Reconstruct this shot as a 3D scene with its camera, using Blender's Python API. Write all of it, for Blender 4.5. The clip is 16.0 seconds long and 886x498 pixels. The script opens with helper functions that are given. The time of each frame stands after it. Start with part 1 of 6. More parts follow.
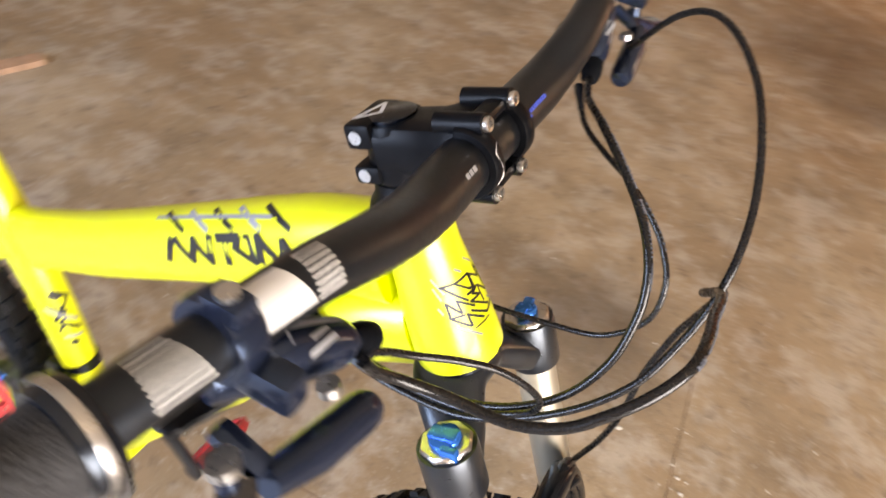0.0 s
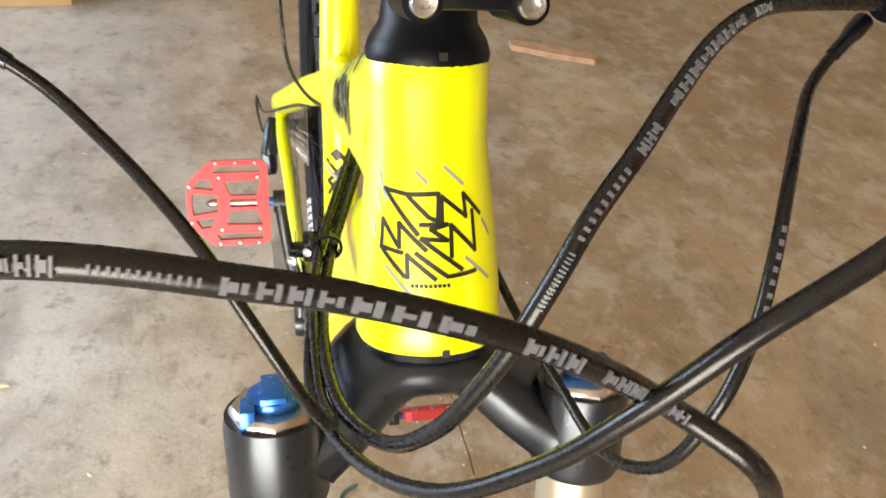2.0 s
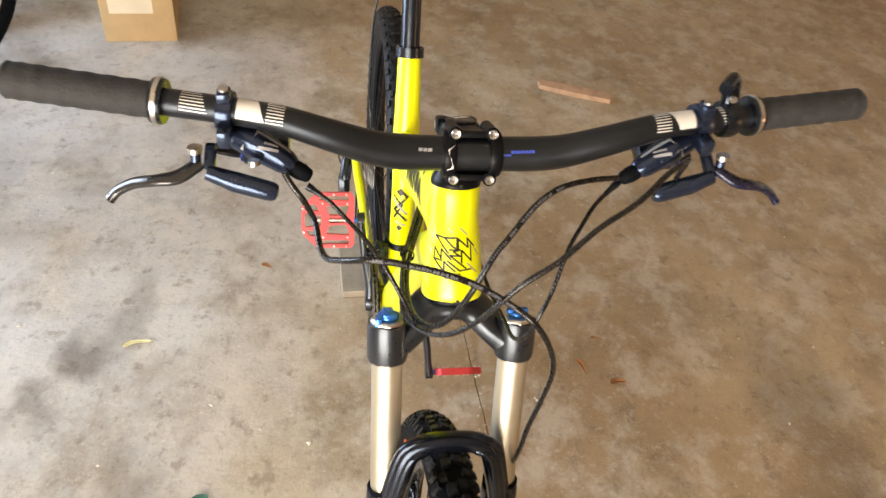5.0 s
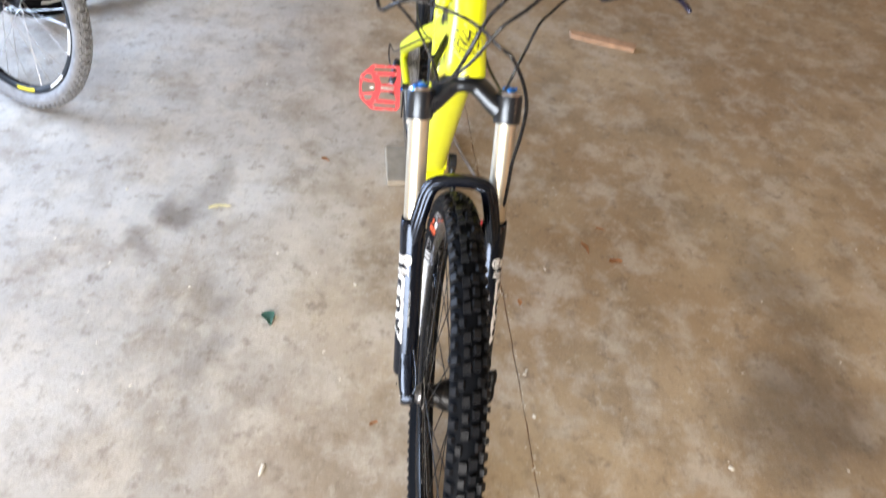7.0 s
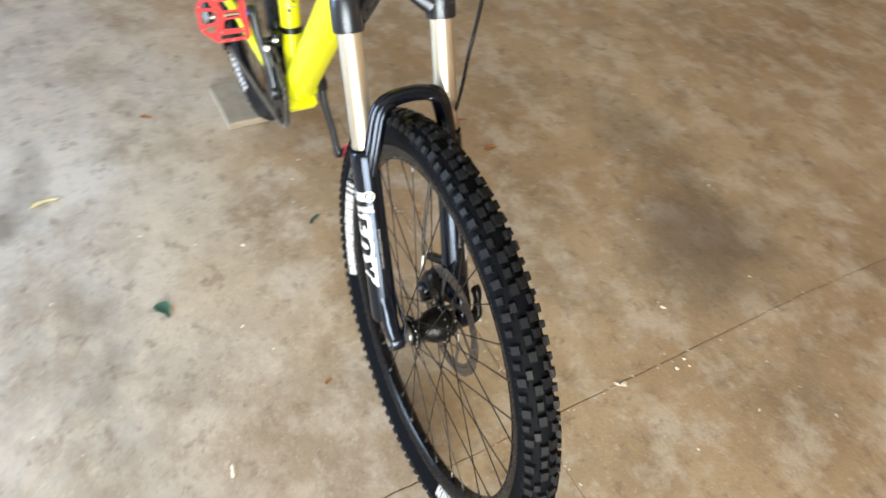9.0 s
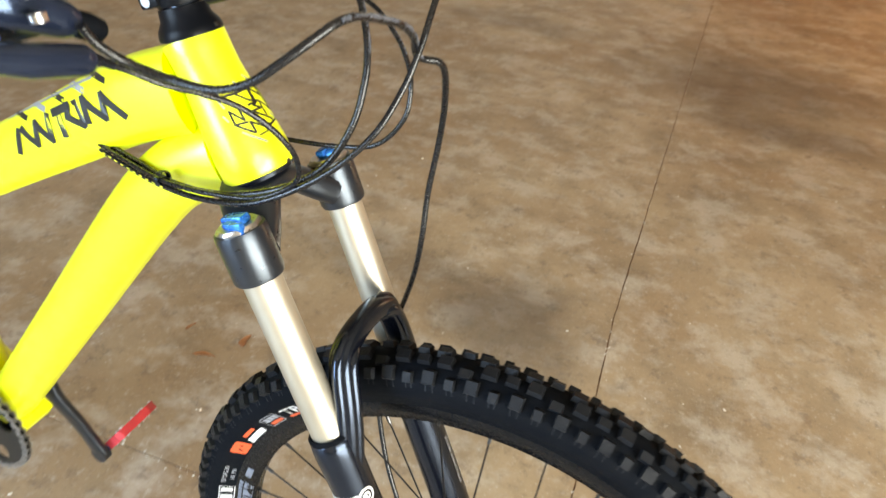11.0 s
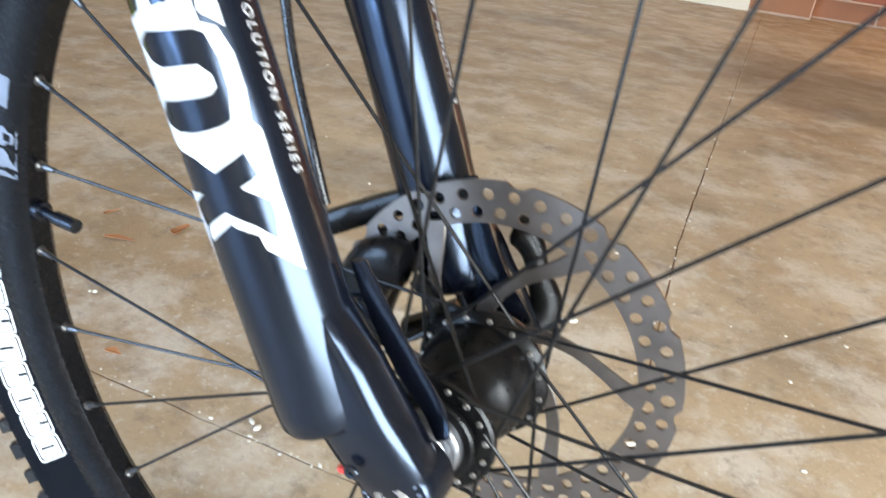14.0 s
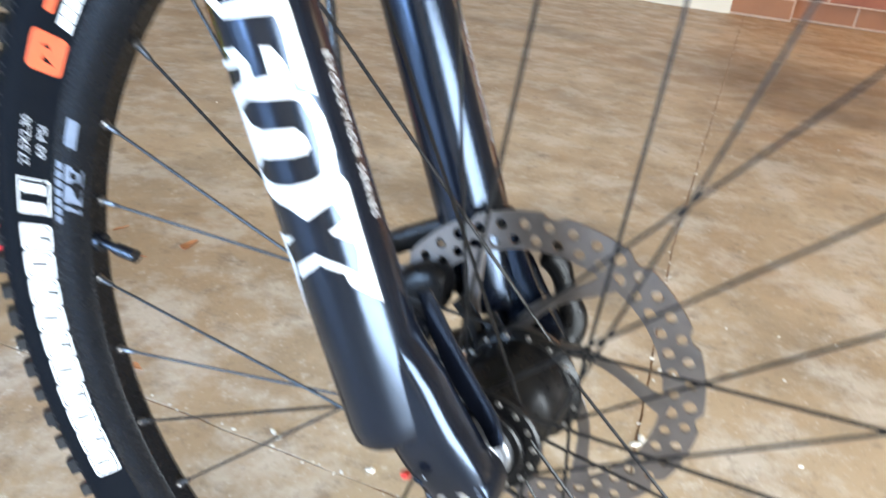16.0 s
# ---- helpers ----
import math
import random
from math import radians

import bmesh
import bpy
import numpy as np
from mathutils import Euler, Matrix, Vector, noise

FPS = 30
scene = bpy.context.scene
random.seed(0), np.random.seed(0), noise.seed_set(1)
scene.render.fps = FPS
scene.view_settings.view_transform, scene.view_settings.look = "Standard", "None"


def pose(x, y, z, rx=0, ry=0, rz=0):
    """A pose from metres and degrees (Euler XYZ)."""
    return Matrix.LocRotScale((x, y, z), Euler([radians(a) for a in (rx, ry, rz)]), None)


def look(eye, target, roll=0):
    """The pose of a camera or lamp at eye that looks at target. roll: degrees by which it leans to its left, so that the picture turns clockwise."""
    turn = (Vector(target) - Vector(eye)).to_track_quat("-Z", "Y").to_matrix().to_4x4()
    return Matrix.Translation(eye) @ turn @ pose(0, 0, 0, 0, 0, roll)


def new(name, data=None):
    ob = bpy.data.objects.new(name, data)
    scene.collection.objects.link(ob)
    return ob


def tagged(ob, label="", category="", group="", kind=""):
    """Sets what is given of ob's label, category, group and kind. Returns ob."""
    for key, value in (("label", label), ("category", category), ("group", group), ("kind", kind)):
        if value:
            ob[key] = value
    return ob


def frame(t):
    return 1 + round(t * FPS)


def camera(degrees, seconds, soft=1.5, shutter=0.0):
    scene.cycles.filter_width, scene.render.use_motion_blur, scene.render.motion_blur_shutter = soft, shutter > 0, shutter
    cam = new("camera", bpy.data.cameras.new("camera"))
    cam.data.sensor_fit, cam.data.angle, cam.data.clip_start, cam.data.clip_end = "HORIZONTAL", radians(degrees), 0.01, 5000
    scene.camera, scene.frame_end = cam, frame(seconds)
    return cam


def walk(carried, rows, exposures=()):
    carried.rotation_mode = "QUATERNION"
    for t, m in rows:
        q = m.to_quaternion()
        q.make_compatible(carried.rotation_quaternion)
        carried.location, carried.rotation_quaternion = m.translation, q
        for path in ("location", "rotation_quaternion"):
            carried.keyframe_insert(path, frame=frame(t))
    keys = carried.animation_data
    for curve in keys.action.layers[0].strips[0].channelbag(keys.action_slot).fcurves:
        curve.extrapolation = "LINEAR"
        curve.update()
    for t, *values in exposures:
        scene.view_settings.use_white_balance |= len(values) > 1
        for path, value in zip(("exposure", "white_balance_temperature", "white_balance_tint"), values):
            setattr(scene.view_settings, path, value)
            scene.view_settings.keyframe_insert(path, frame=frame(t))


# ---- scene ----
cam = camera(63.00, 16.0, soft=1.5, shutter=0.5)
PATH = [
    (0, (-0.1422, -0.3215, 1.2182), (-0.4079, 0.3750, 0.5516), 10.60),
    (0.5, (-0.0599, -0.2440, 1.1967), (-0.5456, 0.2747, 0.4930), 10.40),
    (1, (-0.0643, -0.1622, 1.1278), (-0.6101, 0.3012, 0.4297), 13.59),
    (1.3, (-0.0750, -0.1310, 1.0870), (-1.2460, 0.6910, -0.3110), 10.80),
    (1.5, (-0.0619, -0.0998, 1.0740), (-0.6877, 0.2402, 0.3720), 10.88),
    (2, (-0.0346, -0.0597, 1.0696), (-0.7473, 0.1552, 0.4019), 8.29),
    (2.5, (-0.0519, -0.0438, 1.0655), (-0.7773, 0.1229, 0.3977), 7.02),
    (3, (-0.0559, -0.0347, 1.0616), (-0.7804, 0.1190, 0.3896), 6.24),
    (3.5, (-0.0416, -0.0373, 1.0739), (-0.7625, 0.1208, 0.3991), 6.77),
    (4, (0.0349, -0.0791, 1.1721), (-0.6520, 0.0865, 0.4644), 6.69),
    (4.2, (0.0756, -0.1057, 1.2236), (-0.6084, 0.0639, 0.5140), 8.10),
    (6.3, (0.6093, -0.1403, 1.4250), (-0.1698, 0.0028, 0.8147), 6.80),
    (6.5, (0.6527, -0.1349, 1.4181), (-0.1198, -0.0015, 0.7973), 7.35),
    (7, (0.7298, -0.1392, 1.3736), (0.0013, -0.0320, 0.6970), 7.93),
    (7.5, (0.7752, -0.1371, 1.3326), (0.1155, -0.0236, 0.5897), 8.27),
    (8, (0.7870, -0.1395, 1.3136), (0.1550, -0.0071, 0.5500), 8.97),
    (8.5, (0.7176, -0.2287, 1.2846), (0.1009, -0.0079, 0.5291), 11.01),
    (8.8, (0.6290, -0.3280, 1.2880), (-0.5750, 0.2510, -0.2000), 8.10),
    (9, (0.5832, -0.3762, 1.2855), (0.0110, -0.0049, 0.5542), 9.25),
    (9.5, (0.4076, -0.4242, 1.2582), (-0.1027, 0.0299, 0.5279), 10.11),
    (9.6, (0.3842, -0.4350, 1.2584), (-0.1202, 0.0361, 0.5347), 8.19),
    (10, (0.2526, -0.4323, 1.2366), (-0.1426, 0.1118, 0.4964), 7.44),
    (10.2, (0.2112, -0.4464, 1.2390), (-0.1405, 0.1517, 0.5188), 6.17),
    (12.3, (-0.0223, -0.3855, 0.7706), (-0.2650, 0.5128, 0.4044), 6.88),
    (12.5, (-0.0192, -0.3421, 0.7384), (-0.2579, 0.5295, 0.3101), 6.23),
    (12.8, (-0.0100, -0.3100, 0.6880), (-0.5120, 1.4580, -0.1020), 6.70),
    (13, (-0.0073, -0.2974, 0.6654), (-0.2723, 0.5739, 0.2523), 6.08),
    (13.5, (0.0288, -0.2742, 0.6076), (-0.2554, 0.5820, 0.1762), 7.62),
    (13.8, (0.0650, -0.2630, 0.5820), (-0.5520, 1.4200, -0.3050), 6.80),
    (14, (0.0832, -0.2561, 0.5643), (-0.2496, 0.5727, 0.1147), 6.85),
    (14.5, (0.1167, -0.2403, 0.5402), (-0.2058, 0.5892, 0.0843), 5.79),
    (15, (0.1242, -0.2540, 0.5301), (-0.1810, 0.5818, 0.0737), 5.28),
    (15.5, (0.1126, -0.2784, 0.5354), (-0.1748, 0.5625, 0.0768), 4.87),
    (16, (0.0664, -0.2932, 0.5878), (-0.2511, 0.5447, 0.1439), 6.24),
]
EXPOSURES = [(0.0, -0.47, 9000, 26), (0.6, -0.31, 8600, 22), (1.3, -0.48, 9400, 22), (2.0, -0.59, 9900, 20), (4.2, -0.72, 10700, 22), (6.3, -0.47, 8650, 21), (8.0, -0.73, 8150, 19), (9.5, -0.53, 8900, 14), (10.2, -0.46, 8900, 13), (12.3, -0.33, 7950, 12), (13.0, -0.28, 7550, 12), (15.0, 0.06, 6950, 12), (16.0, 0.03, 6950, 12)]
walk(cam, [(t, look(eye, target, roll)) for t, eye, target, roll in PATH], EXPOSURES)

# ---- light: overcast daylight through unseen open garage doors, plus an added warm fill ----
world = bpy.data.worlds.new("sky")
scene.world = world
world.use_nodes = True
wn = world.node_tree.nodes
sky = wn.new("ShaderNodeTexSky")
sky.sky_type, sky.sun_disc = "NISHITA", False
sky.sun_elevation, sky.sun_rotation = radians(50), radians(60)
wn["Background"].inputs["Strength"].default_value = 0.12
world.node_tree.links.new(sky.outputs[0], wn["Background"].inputs["Color"])


def area_lamp(name, eye, target, wide, high, watts, colour):
    data = bpy.data.lights.new(name, "AREA")
    data.shape, data.size, data.size_y, data.energy, data.color = "RECTANGLE", wide, high, watts, colour
    ob = new(name, data)
    ob.matrix_world = look(eye, target)
    return ob


area_lamp("daylight_corner_door", (2.32, -1.25, 0.80), (0.0, -0.05, 0.82), 2.1, 1.56, 380, (0.76, 0.89, 1.0))
area_lamp("daylight_side_door", (-1.95, -3.55, 1.25), (-1.6, 0.0, 0.5), 2.6, 2.2, 680, (0.38, 0.62, 1.0))
# added warm fill for the far floor; no such opening is seen
area_lamp("warm_far_fill", (3.45, 5.2, 1.15), (0.0, 3.4, 0.3), 2.9, 1.9, 230, (1.0, 0.74, 0.46))
sun_data = bpy.data.lights.new("sun", "SUN")
sun_data.energy, sun_data.angle, sun_data.color = 0.6, radians(12), (1.0, 0.95, 0.88)
new("sun", sun_data).matrix_world = look((2.2, -2.2, 6), (0, 0, 0))

# ---- helpers ----
WM = {}
BEND = [None]


def thing(name, at, label, category, group="", kind=""):
    ob = new(name)
    ob.location = at
    ob.empty_display_size = 0.05
    WM[ob] = Matrix.Translation(at)
    return tagged(ob, label, category, group, kind)


def finish(bm, name, smooth=True, angle=40):
    bmesh.ops.recalc_face_normals(bm, faces=bm.faces)
    me = bpy.data.meshes.new(name)
    bm.to_mesh(me)
    bm.free()
    if smooth:
        me.shade_smooth()
        me.set_sharp_from_angle(angle=radians(angle))
    return me


def part(name, bm, material, parent, label="", smooth=True, angle=40):
    if BEND[0] is not None:
        bm.transform(BEND[0])
    me = bm if isinstance(bm, bpy.types.Mesh) else finish(bm, name, smooth, angle)
    if not me.materials:
        me.materials.append(material)
    ob = new(name, me)
    WM[ob] = Matrix.Identity(4)
    if parent is not None:
        ob.parent = parent
        ob.matrix_parent_inverse = WM[parent].inverted()
    return tagged(ob, label)


def single(name, bm, material, label, category, group="", kind="", smooth=True):
    return tagged(part(name, bm, material, None, "", smooth), label, category, group, kind)


def V(*a):
    return Vector(a)


def frame_of(d, ref=(0, 0, 1)):
    d = Vector(d).normalized()
    u = Vector(ref) - d * d.dot(Vector(ref))
    if u.length < 1e-4:
        u = Vector((1, 0, 0)) - d * d.x
    u.normalize()
    return u, d.cross(u), d


def spline(points, n=8):
    pts = [Vector(p) for p in points]
    out = []
    for i in range(len(pts) - 1):
        p0, p1, p2, p3 = pts[max(i - 1, 0)], pts[i], pts[i + 1], pts[min(i + 2, len(pts) - 1)]
        for k in range(n):
            t = k / n
            out.append(0.5 * (2 * p1 + (p2 - p0) * t + (2 * p0 - 5 * p1 + 4 * p2 - p3) * t * t + (3 * p1 - p0 - 3 * p2 + p3) * t ** 3))
    return out + [pts[-1]]


def tube(bm, points, radii, seg=14, ref=(0, 0, 1), cap=True, square=0.0):
    """Sweep an ellipse along points. radii: a number, or one per point, or (across, along ref) pairs."""
    pts = [Vector(p) for p in points]
    if not isinstance(radii, (list, tuple)):
        radii = [radii] * len(pts)
    radii = [(r, r) if not isinstance(r, tuple) else r for r in radii]
    rings = []
    u = None
    for i, p in enumerate(pts):
        d = (pts[min(i + 1, len(pts) - 1)] - pts[max(i - 1, 0)]).normalized()
        if u is None:
            u = frame_of(d, ref)[0]
        else:
            u = (u - d * d.dot(u)).normalized()
        v = d.cross(u)
        a, b = radii[i]
        ring = []
        for k in range(seg):
            t = 2 * math.pi * k / seg
            c, s = math.cos(t), math.sin(t)
            if square:
                m = (abs(c) ** (2 + square) + abs(s) ** (2 + square)) ** (-1 / (2 + square))
                c, s = c * m, s * m
            ring.append(bm.verts.new(p + v * (a * c) + u * (b * s)))
        rings.append(ring)
    for r0, r1 in zip(rings, rings[1:]):
        for k in range(seg):
            bm.faces.new((r0[k], r0[(k + 1) % seg], r1[(k + 1) % seg], r1[k]))
    if cap:
        bm.faces.new(rings[0][::-1])
        bm.faces.new(rings[-1])
    return bm


def lathe(bm, profile, origin, axis, seg=32, ref=(0, 0, 1), closed=False, arc=360.0, start=0.0):
    """Turn (radius, height) pairs about an axis."""
    u, v, d = frame_of(axis, ref)
    origin = Vector(origin)
    full = arc >= 359.9
    n = seg if full else seg + 1
    rings = []
    for r, h in profile:
        if r < 1e-6 and full:
            rings.append([bm.verts.new(origin + d * h)])
            continue
        rings.append([bm.verts.new(origin + d * h + (u * math.cos(t) + v * math.sin(t)) * r)
                      for t in (radians(start + arc * k / seg) for k in range(n))])
    pairs = list(zip(rings, rings[1:])) + ([(rings[-1], rings[0])] if closed else [])
    for r0, r1 in pairs:
        for k in range(seg):
            a, b = k, (k + 1) % n
            q = [r0[a % len(r0)], r0[b % len(r0)], r1[b % len(r1)], r1[a % len(r1)]]
            q = list(dict.fromkeys(q))
            if len(q) > 2:
                bm.faces.new(q)
    return bm


def rod(bm, a, b, r, seg=12, r2=None):
    return tube(bm, [a, b], [r, r if r2 is None else r2], seg)


def block(bm, centre, size, axes=None, bevel=0.0, taper=1.0):
    x, y, z = axes or (V(1, 0, 0), V(0, 1, 0), V(0, 0, 1))
    c = Vector(centre)
    vs = []
    for k in (-1, 1):
        f = taper if k > 0 else 1.0
        for i, j in ((-1, -1), (1, -1), (1, 1), (-1, 1)):
            vs.append(bm.verts.new(c + x * (i * f * size[0] / 2) + y * (j * f * size[1] / 2) + z * (k * size[2] / 2)))
    fs = [bm.faces.new([vs[i] for i in q]) for q in ((3, 2, 1, 0), (4, 5, 6, 7), (0, 1, 5, 4), (1, 2, 6, 5), (2, 3, 7, 6), (3, 0, 4, 7))]
    if bevel:
        es = list({e for f in fs for e in f.edges})
        bmesh.ops.bevel(bm, geom=es, offset=bevel, segments=2, affect="EDGES", profile=0.6)
    return bm


def plate(bm, outer, holes, thick, place):
    """A flat plate with holes. outer, holes: loops of (x, y); place(x, y, h) gives the point."""
    for h in (-thick / 2, thick / 2):
        edges = []
        for loop in [outer] + list(holes):
            vs = [bm.verts.new((x, y, h)) for x, y in loop]
            edges += [bm.edges.new((vs[i], vs[(i + 1) % len(vs)])) for i in range(len(vs))]
        bmesh.ops.triangle_fill(bm, edges=edges, use_beauty=True, normal=(0, 0, 1))
    bm.verts.ensure_lookup_table()
    n0 = 0
    total = len(outer) + sum(len(x) for x in holes)
    start = len(bm.verts) - 2 * total
    for loop in [outer] + list(holes):
        m = len(loop)
        for i in range(m):
            a, b = start + n0 + i, start + n0 + (i + 1) % m
            bm.faces.new([bm.verts[a], bm.verts[b], bm.verts[b + total], bm.verts[a + total]])
        n0 += m
    for v in list(bm.verts)[start:]:
        v.co = place(v.co.x, v.co.y, v.co.z)
    return bm


def circle(cx, cy, r, n=12, start=0.0):
    return [(cx + r * math.cos(start + 2 * math.pi * k / n), cy + r * math.sin(start + 2 * math.pi * k / n)) for k in range(n)]


def decal(polys, mapping, cut=0.004):
    """Thin print: closed polygons (each a list of (u, v)) cut into strips along u and laid on a surface by mapping(u, v)."""
    bm = bmesh.new()
    for poly in polys:
        loops = poly if isinstance(poly[0][0], (tuple, list)) else [poly]
        edges = []
        for loop in loops:
            vs = [bm.verts.new((u, v, 0)) for u, v in loop]
            edges += [bm.edges.new((vs[i], vs[(i + 1) % len(vs)])) for i in range(len(vs))]
        bmesh.ops.triangle_fill(bm, edges=edges, use_beauty=True, normal=(0, 0, 1))
    if cut:
        us = [v.co.x for v in bm.verts]
        u = math.floor(min(us) / cut) * cut + cut
        while u < max(us):
            bmesh.ops.bisect_plane(bm, geom=bm.verts[:] + bm.edges[:] + bm.faces[:], plane_co=(u, 0, 0), plane_no=(1, 0, 0))
            u += cut
    for v in bm.verts:
        v.co = mapping(v.co.x, v.co.y)
    return bm


def stroke(points, w, closed=False):
    """A polyline of width w as polygons."""
    out = []
    n = len(points)
    for i in range(n if closed else n - 1):
        a, b = Vector(points[i]), Vector(points[(i + 1) % n])
        d = (b - a).normalized()
        s = Vector((-d.y, d.x)) * (w / 2)
        e = d * (w * 0.35)
        out.append([tuple(p) for p in (a - s - e, b - s + e, b + s + e, a + s - e)])
    return out


# ---- materials ----
def material(name, colour, rough=0.5, metal=0.0, coat=0.0, vary=0.15, scale=30.0, bump=0.0, bump_scale=200.0, second=None, rvary=0.1, spec=0.5):
    m = bpy.data.materials.new(name)
    m.use_nodes = True
    n, l = m.node_tree.nodes, m.node_tree.links
    b = n["Principled BSDF"]
    tc = n.new("ShaderNodeTexCoord")
    nz = n.new("ShaderNodeTexNoise")
    nz.inputs["Scale"].default_value, nz.inputs["Detail"].default_value = scale, 6
    l.new(tc.outputs["Object"], nz.inputs["Vector"])
    mix = n.new("ShaderNodeMix")
    mix.data_type = "RGBA"
    c2 = second or tuple(max(0.0, c * (1 - vary)) for c in colour)
    mix.inputs["A"].default_value = (*colour, 1)
    mix.inputs["B"].default_value = (*c2, 1)
    ramp = n.new("ShaderNodeMapRange")
    ramp.inputs["From Min"].default_value, ramp.inputs["From Max"].default_value = 0.35, 0.7
    l.new(nz.outputs["Fac"], ramp.inputs["Value"])
    l.new(ramp.outputs["Result"], mix.inputs["Factor"])
    l.new(mix.outputs["Result"], b.inputs["Base Color"])
    rr = n.new("ShaderNodeMapRange")
    rr.inputs["To Min"].default_value, rr.inputs["To Max"].default_value = max(0.02, rough - rvary), min(1.0, rough + rvary)
    nz2 = n.new("ShaderNodeTexNoise")
    nz2.inputs["Scale"].default_value, nz2.inputs["Detail"].default_value = scale * 5, 4
    l.new(tc.outputs["Object"], nz2.inputs["Vector"])
    l.new(nz2.outputs["Fac"], rr.inputs["Value"])
    l.new(rr.outputs["Result"], b.inputs["Roughness"])
    b.inputs["Metallic"].default_value = metal
    b.inputs["Coat Weight"].default_value = coat
    b.inputs["Coat Roughness"].default_value = 0.24
    b.inputs["Specular IOR Level"].default_value = spec
    if bump:
        nb = n.new("ShaderNodeTexNoise")
        nb.inputs["Scale"].default_value, nb.inputs["Detail"].default_value = bump_scale, 5
        l.new(tc.outputs["Object"], nb.inputs["Vector"])
        bp = n.new("ShaderNodeBump")
        bp.inputs["Strength"].default_value, bp.inputs["Distance"].default_value = bump, 0.002
        l.new(nb.outputs["Fac"], bp.inputs["Height"])
        l.new(bp.outputs["Normal"], b.inputs["Normal"])
    return m


def tint_gloss(m, colour):
    m.node_tree.nodes["Principled BSDF"].inputs["Specular Tint"].default_value = (*colour, 1)
    return m


YELLOW = material("neon_yellow_paint", (0.75, 0.80, 0.022), 0.36, coat=0.75, vary=0.06, scale=12)
BLACK = material("black_satin_paint", (0.004, 0.005, 0.008), 0.24, coat=0.0, vary=0.4, scale=40, spec=0.6)
BARM = material("satin_dark_grey_alloy", (0.006, 0.0065, 0.0078), 0.36, vary=0.25, scale=50, bump=0.04, bump_scale=900, spec=0.5)
CROWNM = material("forged_crown_paint", (0.007, 0.008, 0.011), 0.31, vary=0.25, scale=50, bump=0.04, bump_scale=700, spec=0.8)
# navy base stands in for blue sky mirrored in the levers
LEVERM = material("polished_black_metal", (0.013, 0.019, 0.038), 0.17, metal=0.25, vary=0.3, scale=60, spec=0.95)
MATT = material("matt_black_anodised", (0.004, 0.0045, 0.006), 0.36, vary=0.3, scale=60, bump=0.05, bump_scale=900, spec=0.11)
GLOSS = material("gloss_black_fork_paint", (0.0025, 0.0032, 0.0060), 0.20, vary=0.3, scale=25, spec=0.62, rvary=0.03)
# blue tint on the gloss paints cool daylight into reflections of the black parts
tint_gloss(CROWNM, (0.75, 0.87, 1.0))
tint_gloss(GLOSS, (0.58, 0.74, 1.0))
tint_gloss(BARM, (0.7, 0.83, 1.0))
tint_gloss(LEVERM, (0.48, 0.68, 1.0))
tint_gloss(BLACK, (0.7, 0.83, 1.0))
RUBBER = material("black_rubber", (0.0035, 0.0044, 0.0062), 0.58, vary=0.4, scale=50, second=(0.0045, 0.0054, 0.007), bump=0.2, bump_scale=500, spec=0.03)
TREAD = material("tread_rubber", (0.0075, 0.0087, 0.011), 0.46, vary=0.4, scale=60, second=(0.011, 0.012, 0.014), bump=0.3, bump_scale=600, spec=0.14)
HOSE = material("black_cable_housing", (0.006, 0.006, 0.007), 0.27, vary=0.2, scale=80, spec=0.4)
GRIPM = material("dusty_grip_rubber", (0.030, 0.031, 0.034), 0.7, vary=0.35, scale=70, bump=0.6, bump_scale=420, spec=0.3)
CHAINM = material("oiled_chain_steel", (0.36, 0.35, 0.34), 0.34, metal=0.85, vary=0.4, scale=200)
GOLD = material("gold_coated_stanchion", (0.56, 0.51, 0.415), 0.40, metal=0.85, vary=0.08, scale=20)
STEEL = material("brushed_steel", (0.62, 0.61, 0.60), 0.3, metal=1.0, vary=0.15, scale=90)
ROTORM = material("brake_rotor_steel", (0.19, 0.165, 0.15), 0.38, metal=0.9, vary=0.25, scale=70)
RIMM = material("satin_black_rim", (0.003, 0.0034, 0.0045), 0.26, vary=0.3, scale=60, spec=0.22)
HUBM = material("satin_black_hub", (0.003, 0.003, 0.0034), 0.30, vary=0.3, scale=60, spec=0.2)
DARKSTEEL = material("dark_steel", (0.005, 0.005, 0.0055), 0.36, metal=0.1, vary=0.3, scale=90, spec=0.3)
NIPM = material("dull_nipple_metal", (0.085, 0.083, 0.083), 0.30, metal=0.7, vary=0.3, scale=200)
BEARM = material("bearing_steel", (0.24, 0.25, 0.27), 0.30, metal=0.9, vary=0.2, scale=120)
BLUE = material("blue_anodised", (0.01, 0.20, 0.72), 0.25, metal=0.6, vary=0.2, scale=60)
BLUEMARK = material("blue_print", (0.03, 0.08, 0.50), 0.4, vary=0.1)
RED = material("red_anodised_pedal", (0.66, 0.055, 0.07), 0.40, metal=0.2, vary=0.2, scale=60)
REDPRINT = material("red_print", (0.55, 0.03, 0.02), 0.6, vary=0.15, scale=200)
ORANGE = material("orange_print", (0.62, 0.085, 0.025), 0.6, vary=0.1, scale=200)
WHITE = material("white_print", (0.62, 0.62, 0.61), 0.4, vary=0.06, scale=60)
GREYP = material("grey_print", (0.27, 0.28, 0.30), 0.5, vary=0.15, scale=80)
TICK = material("dim_grey_print", (0.13, 0.15, 0.19), 0.5, vary=0.2, scale=200)
INK = material("black_print", (0.012, 0.012, 0.010), 0.4, vary=0.1)
